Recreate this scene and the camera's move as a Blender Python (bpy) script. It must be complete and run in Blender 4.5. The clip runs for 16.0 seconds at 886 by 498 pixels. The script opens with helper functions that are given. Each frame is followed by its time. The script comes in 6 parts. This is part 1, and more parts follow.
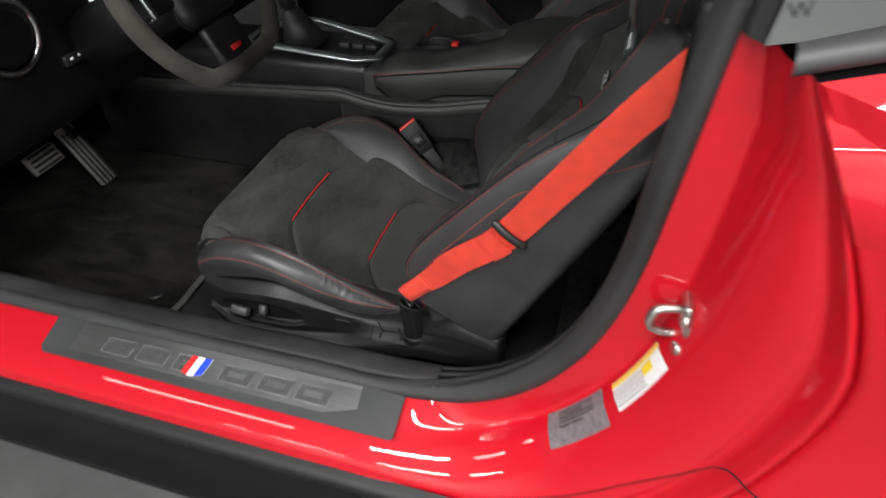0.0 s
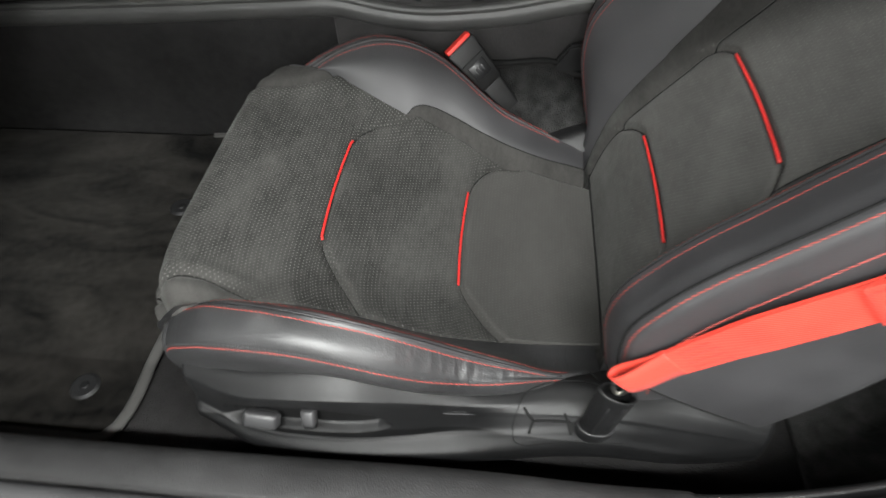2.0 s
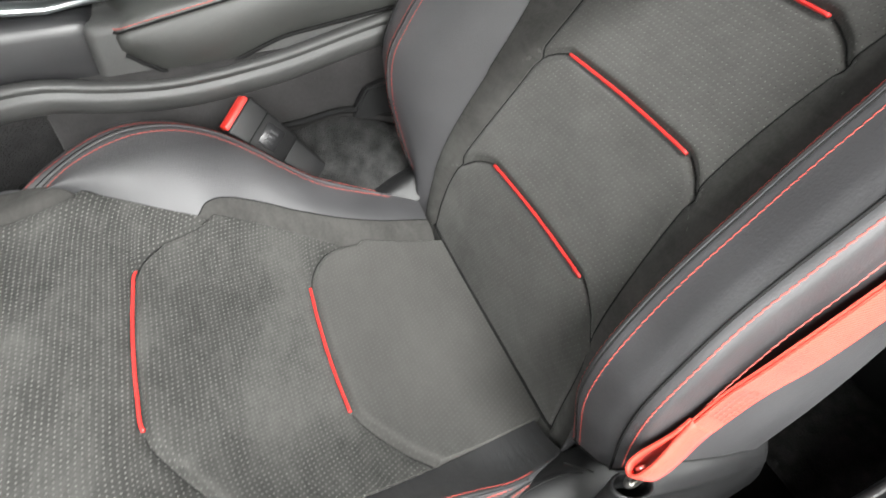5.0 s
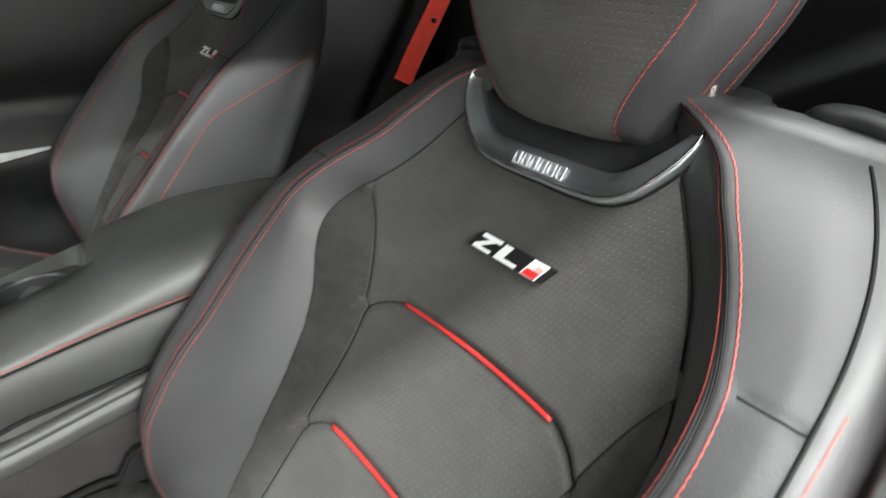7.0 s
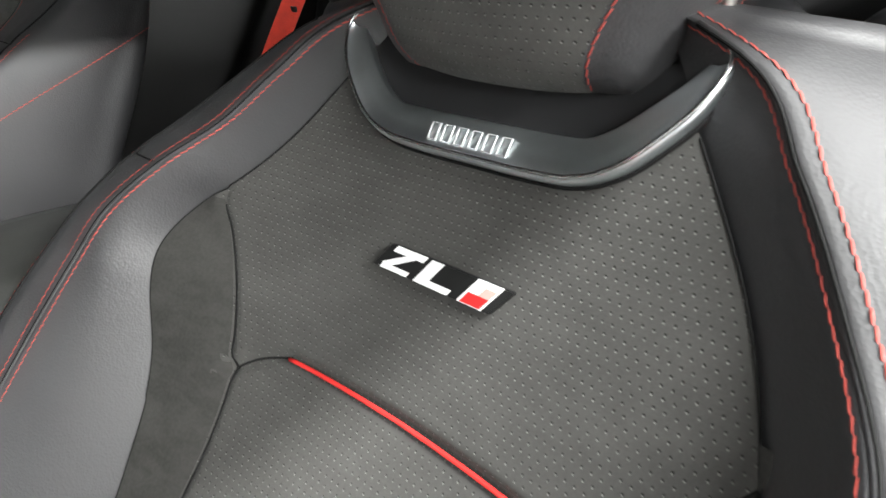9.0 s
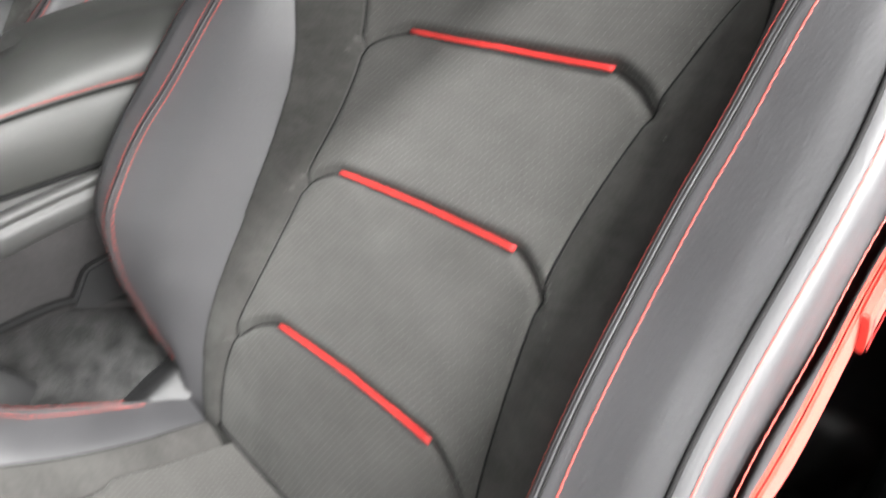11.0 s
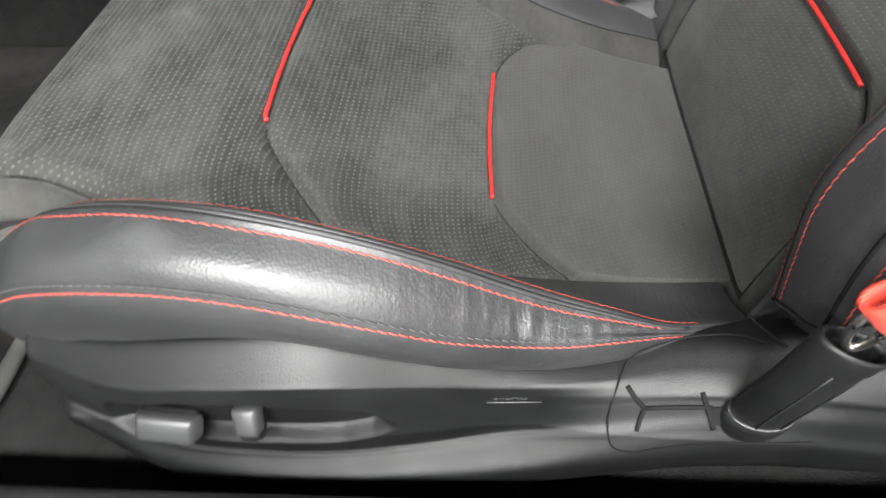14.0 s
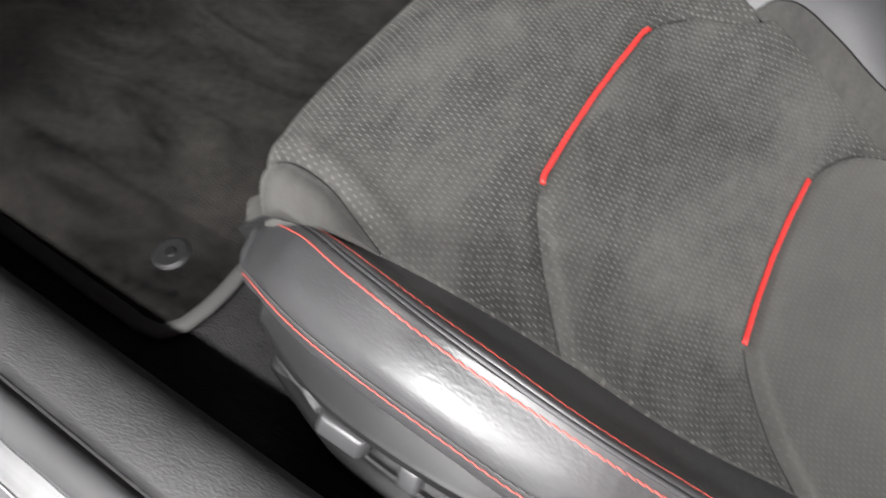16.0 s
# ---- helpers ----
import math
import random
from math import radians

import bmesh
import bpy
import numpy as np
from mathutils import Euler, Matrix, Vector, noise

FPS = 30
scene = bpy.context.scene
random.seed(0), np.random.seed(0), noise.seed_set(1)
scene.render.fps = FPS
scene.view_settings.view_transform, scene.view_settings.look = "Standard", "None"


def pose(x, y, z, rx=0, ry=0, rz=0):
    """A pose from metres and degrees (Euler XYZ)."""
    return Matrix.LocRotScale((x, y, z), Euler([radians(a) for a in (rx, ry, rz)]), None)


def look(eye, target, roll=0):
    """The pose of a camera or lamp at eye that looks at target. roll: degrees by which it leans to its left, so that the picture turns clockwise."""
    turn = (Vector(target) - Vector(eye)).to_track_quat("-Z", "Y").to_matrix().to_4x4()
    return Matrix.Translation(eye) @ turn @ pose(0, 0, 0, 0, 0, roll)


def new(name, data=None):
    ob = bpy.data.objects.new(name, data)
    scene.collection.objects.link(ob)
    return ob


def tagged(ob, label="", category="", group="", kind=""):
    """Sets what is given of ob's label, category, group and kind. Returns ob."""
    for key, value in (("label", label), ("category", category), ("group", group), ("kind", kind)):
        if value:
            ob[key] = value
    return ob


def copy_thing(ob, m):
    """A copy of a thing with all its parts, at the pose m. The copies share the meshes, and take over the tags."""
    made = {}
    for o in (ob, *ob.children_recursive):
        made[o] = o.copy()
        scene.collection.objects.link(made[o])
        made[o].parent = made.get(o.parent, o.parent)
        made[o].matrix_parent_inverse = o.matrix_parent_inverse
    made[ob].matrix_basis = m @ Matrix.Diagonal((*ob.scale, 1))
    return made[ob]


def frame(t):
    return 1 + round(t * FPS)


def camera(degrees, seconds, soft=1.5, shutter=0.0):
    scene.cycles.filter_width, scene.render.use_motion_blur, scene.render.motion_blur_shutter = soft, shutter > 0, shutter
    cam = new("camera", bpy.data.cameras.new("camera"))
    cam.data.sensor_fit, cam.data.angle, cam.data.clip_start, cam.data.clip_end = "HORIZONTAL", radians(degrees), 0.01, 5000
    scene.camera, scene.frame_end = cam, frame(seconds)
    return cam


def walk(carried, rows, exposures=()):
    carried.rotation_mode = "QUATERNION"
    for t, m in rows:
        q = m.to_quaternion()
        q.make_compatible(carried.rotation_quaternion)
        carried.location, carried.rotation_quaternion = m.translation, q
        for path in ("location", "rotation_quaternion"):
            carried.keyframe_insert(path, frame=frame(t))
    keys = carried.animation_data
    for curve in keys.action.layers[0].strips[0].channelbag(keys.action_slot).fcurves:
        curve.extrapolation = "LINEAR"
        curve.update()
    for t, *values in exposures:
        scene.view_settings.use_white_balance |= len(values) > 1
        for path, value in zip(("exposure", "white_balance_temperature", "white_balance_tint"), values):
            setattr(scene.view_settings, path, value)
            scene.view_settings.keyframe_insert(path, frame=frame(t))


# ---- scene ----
cam = camera(72.6, 16.0, shutter=0.5)
PATH = [
    (0, (0.479, -0.903, 1.18), (-0.008, 0.533, -0.124), -2.8),
    (0.5, (0.355, -0.788, 1.133), (-0.061, 0.655, -0.188), -3.1),
    (1, (0.265, -0.678, 1.083), (-0.097, 0.688, -0.333), -3.1),
    (1.5, (0.199, -0.618, 1.047), (-0.117, 0.68, -0.442), -3.2),
    (2, (0.085, -0.522, 0.943), (-0.099, 0.784, -0.561), -3.0),
    (2.5, (0.032, -0.449, 0.862), (0.008, 0.869, -0.643), -2.3),
    (3, (-0.002, -0.409, 0.849), (0.085, 0.895, -0.666), -2.4),
    (3.2, (-0.015, -0.403, 0.837), (0.104, 0.917, -0.661), -2.4),
    (5.3, (0.021, -0.366, 0.867), (0.585, 0.977, -0.503), 0.3),
    (5.5, (0.066, -0.359, 0.883), (0.619, 1.014, -0.462), -1.0),
    (6, (0.095, -0.35, 0.928), (0.83, 1.058, -0.287), -0.6),
    (6.5, (0.116, -0.342, 0.969), (1.038, 1.103, -0.062), 0.2),
    (7, (0.164, -0.304, 0.974), (1.212, 1.137, 0.065), 0.3),
    (7.5, (0.219, -0.233, 0.955), (1.4, 1.12, 0.076), -0.1),
    (8, (0.24, -0.176, 0.938), (1.54, 1.068, 0.064), -0.3),
    (8.2, (0.248, -0.161, 0.929), (1.576, 1.052, 0.055), -0.3),
    (10.5, (0.162, -0.275, 0.845), (1.484, 0.924, -0.058), -0.7),
    (11, (0.064, -0.284, 0.768), (1.306, 0.934, -0.219), 0.3),
    (11.5, (0.007, -0.296, 0.734), (1.198, 0.919, -0.318), 0.5),
    (12, (0.005, -0.307, 0.688), (1.081, 0.925, -0.463), -0.1),
    (12.5, (-0.01, -0.333, 0.658), (0.941, 0.915, -0.583), 0.2),
    (12.8, (-0.033, -0.366, 0.639), (0.764, 0.965, -0.624), 0.1),
    (13, (-0.052, -0.385, 0.644), (0.579, 0.992, -0.663), -0.4),
    (13.5, (-0.047, -0.402, 0.66), (0.156, 0.954, -0.796), -2.2),
    (14, (0.038, -0.403, 0.692), (-0.118, 0.882, -0.832), -4.5),
    (14.5, (0.05, -0.374, 0.713), (-0.253, 0.738, -0.922), -2.8),
    (15, (0.063, -0.361, 0.681), (-0.48, 0.717, -0.914), -4.9),
    (15.5, (0.025, -0.328, 0.702), (-0.546, 0.619, -0.965), -3.1),
    (16, (-0.025, -0.317, 0.737), (-0.676, 0.585, -0.925), -4.2),
]
EXPOSURES = [
    (0.0, -0.92, 6500, 10), (1.0, -0.40, 6500, 10), (2.0, 0.2, 6500, 10), (3.0, 0.67, 6500, 9), (5.5, 1.35, 6500, 11), (6.5, 1.35, 6500, 10), (8.0, 1.48, 6500, 8), (10.5, 1.85, 6500, 14),
    (11.0, 1.85, 6500, 13), (11.5, 1.6, 6500, 11), (12.0, 1.38, 6500, 10), (12.5, 1.25, 6500, 10), (13.5, 1.0, 6500, 10), (14.0, 0.90, 6500, 10), (14.5, 0.84, 6500, 10), (15.0, 0.82, 6500, 11),
    (15.5, 0.88, 6500, 14), (16.0, 0.90, 6500, 14),
]
walk(cam, [(t, look(eye, target, roll)) for t, eye, target, roll in PATH], EXPOSURES)

# ---- world and lamps ----
world = bpy.data.worlds.new("World")
scene.world = world
world.use_nodes = True
world.node_tree.nodes["Background"].inputs[0].default_value = (0.6, 0.65, 0.7, 1)
world.node_tree.nodes["Background"].inputs[1].default_value = 0.05

# unseen tubes, placed and weighted to balance the light; last three are added fill
LAMPS = [(-2.0, -1.75, 0.2), (0.3, -1.75, 1.4), (2.6, -1.75, 1.2), (-2.0, -4.2, 1.3), (0.3, -4.2, 2.6), (2.6, -4.2, 1.1), (-5.2, -1.6, 0.3), (-2.6, 0.2, 0.15), (1.6, 2.6, 0.02)]
LAMP_POWER = 125.0


# ---- small tools ----
def curve_of(xk, yk):
    """A smooth function through the knots (xk, yk)."""
    xk, yk = np.array(xk, float), np.array(yk, float)
    h = np.diff(xk)
    d = np.diff(yk) / h
    m = np.concatenate([[d[0]], (d[:-1] * h[1:] + d[1:] * h[:-1]) / (h[1:] + h[:-1]), [d[-1]]])

    def f(x):
        x = np.asarray(x, float)
        xc = np.clip(x, xk[0], xk[-1])
        i = np.clip(np.searchsorted(xk, xc) - 1, 0, len(h) - 1)
        t = (xc - xk[i]) / h[i]
        a = yk[i] * (1 + 2 * t) * (1 - t) ** 2 + m[i] * h[i] * t * (1 - t) ** 2
        b = yk[i + 1] * t * t * (3 - 2 * t) + m[i + 1] * h[i] * t * t * (t - 1)
        return a + b + np.where(x < xk[0], (x - xk[0]) * m[0], 0) + np.where(x > xk[-1], (x - xk[-1]) * m[-1], 0)

    return f


def smooth01(x):
    x = np.clip(x, 0, 1)
    return x * x * (3 - 2 * x)


def spline(points, n):
    """n points, evenly spaced, on a smooth line through the given ones."""
    p = np.array(points, float)
    t = np.concatenate([[0], np.cumsum(np.linalg.norm(np.diff(p, axis=0), axis=1))])
    fs = [curve_of(t, p[:, k]) for k in range(p.shape[1])]
    u = np.linspace(0, t[-1], 8 * n)
    q = np.stack([f(u) for f in fs], 1)
    ln = np.concatenate([[0], np.cumsum(np.linalg.norm(np.diff(q, axis=0), axis=1))])
    v = np.interp(np.linspace(0, ln[-1], n), ln, u)
    return np.stack([f(v) for f in fs], 1)


def mesh_of(name, verts, faces, uv=None, smooth=True):
    me = bpy.data.meshes.new(name)
    me.from_pydata([tuple(map(float, v)) for v in verts], [], faces)
    if uv is not None:
        lay = me.uv_layers.new(name="UVMap")
        idx = np.empty(len(me.loops), dtype=np.int32)
        me.loops.foreach_get("vertex_index", idx)
        lay.data.foreach_set("uv", np.asarray(uv, np.float32)[idx].ravel())
    if smooth:
        me.polygons.foreach_set("use_smooth", np.ones(len(me.polygons), dtype=bool))
    me.update()
    return me


def part(name, mesh, material, parent=None, label=""):
    """One mesh object, from a mesh or a bmesh, under its thing."""
    if isinstance(mesh, bmesh.types.BMesh):
        me = bpy.data.meshes.new(name)
        mesh.normal_update()
        mesh.to_mesh(me)
        mesh.free()
        mesh = me
    mesh.materials.append(material)
    ob = new(name, mesh)
    if parent is not None:
        ob.parent = parent
    if label:
        ob["label"] = label
    return ob


def thing(name, label, category, kind="", group=""):
    return tagged(new(name), label, category, group, kind)


def grid(name, p, uv=None, close_u=False, close_v=False, flip=False, smooth=True):
    """A sheet through an array of points [u, v, 3]."""
    nu, nv = p.shape[:2]
    faces = []
    for i in range(nu - (0 if close_u else 1)):
        for j in range(nv - (0 if close_v else 1)):
            a, b, c, d = i * nv + j, ((i + 1) % nu) * nv + j, ((i + 1) % nu) * nv + (j + 1) % nv, i * nv + (j + 1) % nv
            faces.append((a, d, c, b) if flip else (a, b, c, d))
    return mesh_of(name, p.reshape(-1, 3), faces, None if uv is None else np.asarray(uv).reshape(-1, 2), smooth)


def frames_along(path, up):
    """Side and up vectors along a line; up is one vector or one for each point."""
    path = np.array(path, float)
    t = np.gradient(path, axis=0)
    t /= np.linalg.norm(t, axis=1)[:, None] + 1e-12
    up = np.broadcast_to(np.array(up, float), path.shape)
    side = np.cross(t, up)
    side /= np.linalg.norm(side, axis=1)[:, None] + 1e-12
    return t, side, np.cross(side, t)


def sweep(name, path, profile, up=(0, 0, 1), closed=True, caps=True, scale=None, smooth=True):
    """A profile of (side, up) pairs drawn along a line."""
    path = np.array(path, float)
    _, side, top = frames_along(path, up)
    prof = np.array(profile, float)
    k = np.ones(len(path)) if scale is None else np.array(scale)
    p = path[:, None] + k[:, None, None] * (prof[None, :, :1] * side[:, None] + prof[None, :, 1:] * top[:, None])
    nu, nv = p.shape[:2]
    faces = [(i * nv + j, (i + 1) * nv + j, (i + 1) * nv + (j + 1) % nv, i * nv + (j + 1) % nv) for i in range(nu - 1) for j in range(nv if closed else nv - 1)]
    if caps and closed:
        faces += [tuple(range(nv)), tuple(reversed(range((nu - 1) * nv, nu * nv)))]
    length = np.concatenate([[0], np.cumsum(np.linalg.norm(np.diff(path, axis=0), axis=1))])
    per = np.concatenate([[0], np.cumsum(np.linalg.norm(np.diff(prof, axis=0), axis=1))])
    uv = np.stack(np.meshgrid(length, per, indexing="ij"), -1).reshape(-1, 2)
    return mesh_of(name, p.reshape(-1, 3), faces, uv, smooth)


def ring(r, n=10, ry=None):
    a = np.arange(n) * 2 * math.pi / n
    return np.stack([r * np.cos(a), (ry or r) * np.sin(a)], 1)


def stitches(name, path, normals, pitch=0.0056, length=0.0055, width=0.0009, lift=0.0003, slant=0.075):
    """A row of sewn stitches lying on a line."""
    path, normals = np.array(path, float), np.array(normals, float)
    ln = np.concatenate([[0], np.cumsum(np.linalg.norm(np.diff(path, axis=0), axis=1))])
    cnt = max(2, int(ln[-1] / pitch))
    verts, faces = [], []
    for k in range(cnt):
        c = (k + 0.5) / cnt * ln[-1]
        at = lambda q, arr: np.array([np.interp(q, ln, arr[:, m]) for m in range(3)])
        a, b = at(c - length / 2, path), at(c + length / 2, path)
        nn = at(c, normals)
        nn /= np.linalg.norm(nn) + 1e-12
        t = b - a
        t /= np.linalg.norm(t) + 1e-12
        sd = np.cross(t, nn)
        sd /= np.linalg.norm(sd) + 1e-12
        a, b = a - sd * length * slant, b + sd * length * slant
        base = len(verts)
        for q, w, up in ((a, 0.55, -0.35), (0.78 * a + 0.22 * b, 0.95, 0.45), (0.5 * (a + b), 1, 0.7), (0.22 * a + 0.78 * b, 0.95, 0.45), (b, 0.55, -0.35)):
            o = q + nn * (lift + up * width * 0.45)
            verts += [o - sd * w * width / 2, o + nn * width * 0.35 * w, o + sd * w * width / 2]
        for r in range(4):
            i = base + 3 * r
            faces += [(i, i + 1, i + 4, i + 3), (i + 1, i + 2, i + 5, i + 4)]
    return mesh_of(name, verts, faces)


def box(sx, sy, sz, at=(0, 0, 0), bevel=0.0, seg=2, rot=None):
    bm = bmesh.new()
    bmesh.ops.create_cube(bm, size=1.0)
    bmesh.ops.scale(bm, vec=(sx, sy, sz), verts=bm.verts)
    if bevel:
        bmesh.ops.bevel(bm, geom=list(bm.edges), offset=bevel, segments=seg, affect="EDGES", profile=0.5)
    m = Matrix.Translation(at) @ (rot.to_4x4() if rot is not None else Matrix())
    bmesh.ops.transform(bm, matrix=m, verts=bm.verts)
    for f in bm.faces:
        f.smooth = bevel > 0
    return bm


def prism(outline, depth, at, right, up, bevel=0.0):
    """A flat shape of (right, up) pairs at a place, with a depth towards the viewer."""
    bm = bmesh.new()
    right, up = Vector(right).normalized(), Vector(up).normalized()
    out = right.cross(up).normalized()
    vs = [bm.verts.new(Vector(at) + right * a + up * b) for a, b in outline]
    f = bm.faces.new(vs)
    res = bmesh.ops.extrude_face_region(bm, geom=[f])
    bmesh.ops.translate(bm, vec=out * depth, verts=[v for v in res["geom"] if isinstance(v, bmesh.types.BMVert)])
    bmesh.ops.recalc_face_normals(bm, faces=bm.faces)
    if bevel:
        bmesh.ops.bevel(bm, geom=list(bm.edges), offset=bevel, segments=2, affect="EDGES")
    return bm


def cylinder(r1, r2, a, b, n=20, bevel=0.0):
    bm = bmesh.new()
    a, b = Vector(a), Vector(b)
    bmesh.ops.create_cone(bm, cap_ends=True, segments=n, radius1=r1, radius2=r2, depth=(b - a).length)
    if bevel:
        bmesh.ops.bevel(bm, geom=[e for e in bm.edges if len(e.link_faces) == 2 and any(len(f.verts) > 4 for f in e.link_faces)], offset=bevel, segments=3, affect="EDGES")
    q = Vector((0, 0, 1)).rotation_difference(b - a).to_matrix().to_4x4()
    bmesh.ops.transform(bm, matrix=Matrix.Translation((a + b) / 2) @ q, verts=bm.verts)
    for f in bm.faces:
        f.smooth = len(f.verts) == 4
    return bm


# ---- materials ----
def material(name, colour, rough=0.5, metal=0.0, coat=0.0, sheen=0.0, spec=0.5):
    m = bpy.data.materials.new(name)
    m.use_nodes = True
    b = m.node_tree.nodes["Principled BSDF"]
    b.inputs["Base Color"].default_value = (*colour, 1)
    b.inputs["Roughness"].default_value = rough
    b.inputs["Metallic"].default_value = metal
    b.inputs["Coat Weight"].default_value = coat
    b.inputs["Coat Roughness"].default_value = 0.03
    b.inputs["Sheen Weight"].default_value = sheen
    b.inputs["Sheen Roughness"].default_value = 0.5
    b.inputs["Specular IOR Level"].default_value = spec
    return m


def nodes_of(m):
    t = m.node_tree
    return t, t.nodes["Principled BSDF"], t.links.new


def vary(m, colour, amount, scale, detail=4.0, coord="Object", rough=None, stretch=(1, 1, 1), twist=0.0):
    """Uneven colour: noise at two scales over the base."""
    t, b, link = nodes_of(m)
    tc = t.nodes.new("ShaderNodeTexCoord")
    mp = t.nodes.new("ShaderNodeMapping")
    mp.inputs["Scale"].default_value = stretch
    link(tc.outputs[coord], mp.inputs[0])
    n1 = t.nodes.new("ShaderNodeTexNoise")
    n1.inputs["Scale"].default_value, n1.inputs["Detail"].default_value = scale, detail
    n1.inputs["Distortion"].default_value = twist
    n2 = t.nodes.new("ShaderNodeTexNoise")
    n2.inputs["Scale"].default_value, n2.inputs["Detail"].default_value = scale * 14, 3
    link(mp.outputs[0], n1.inputs[0])
    link(tc.outputs[coord], n2.inputs[0])
    mix = t.nodes.new("ShaderNodeMath")
    mix.operation = "MULTIPLY_ADD"
    mix.inputs[1].default_value = 0.35
    link(n2.outputs[0], mix.inputs[0])
    link(n1.outputs[0], mix.inputs[2])
    ramp = t.nodes.new("ShaderNodeValToRGB")
    lo, hi = [c * (1 - amount) for c in colour], [c * (1 + amount) for c in colour]
    ramp.color_ramp.elements[0].color, ramp.color_ramp.elements[1].color = (*lo, 1), (*hi, 1)
    ramp.color_ramp.elements[0].position, ramp.color_ramp.elements[1].position = 0.45, 0.95
    link(mix.outputs[0], ramp.inputs[0])
    link(ramp.outputs[0], b.inputs["Base Color"])
    if rough:
        mr = t.nodes.new("ShaderNodeMapRange")
        mr.inputs["From Min"].default_value, mr.inputs["From Max"].default_value = 0.4, 0.9
        mr.inputs["To Min"].default_value, mr.inputs["To Max"].default_value = rough
        link(mix.outputs[0], mr.inputs[0])
        link(mr.outputs[0], b.inputs["Roughness"])
    return ramp


def relief(m, kind, scale, strength, distance=0.001, coord="Object", stretch=(1, 1, 1)):
    t, b, link = nodes_of(m)
    tc = t.nodes.new("ShaderNodeTexCoord")
    mp = t.nodes.new("ShaderNodeMapping")
    mp.inputs["Scale"].default_value = stretch
    link(tc.outputs[coord], mp.inputs[0])
    tex = t.nodes.new("ShaderNodeTexVoronoi" if kind == "cells" else "ShaderNodeTexNoise")
    tex.inputs["Scale"].default_value = scale
    if kind != "cells":
        tex.inputs["Detail"].default_value = 5
    link(mp.outputs[0], tex.inputs[0])
    bump = t.nodes.new("ShaderNodeBump")
    bump.inputs["Strength"].default_value, bump.inputs["Distance"].default_value = strength, distance
    link(tex.outputs["Distance" if kind == "cells" else 0], bump.inputs["Height"])
    prev = b.inputs["Normal"].links
    if prev:
        link(prev[0].from_socket, bump.inputs["Normal"])
    link(bump.outputs[0], b.inputs["Normal"])
    return bump


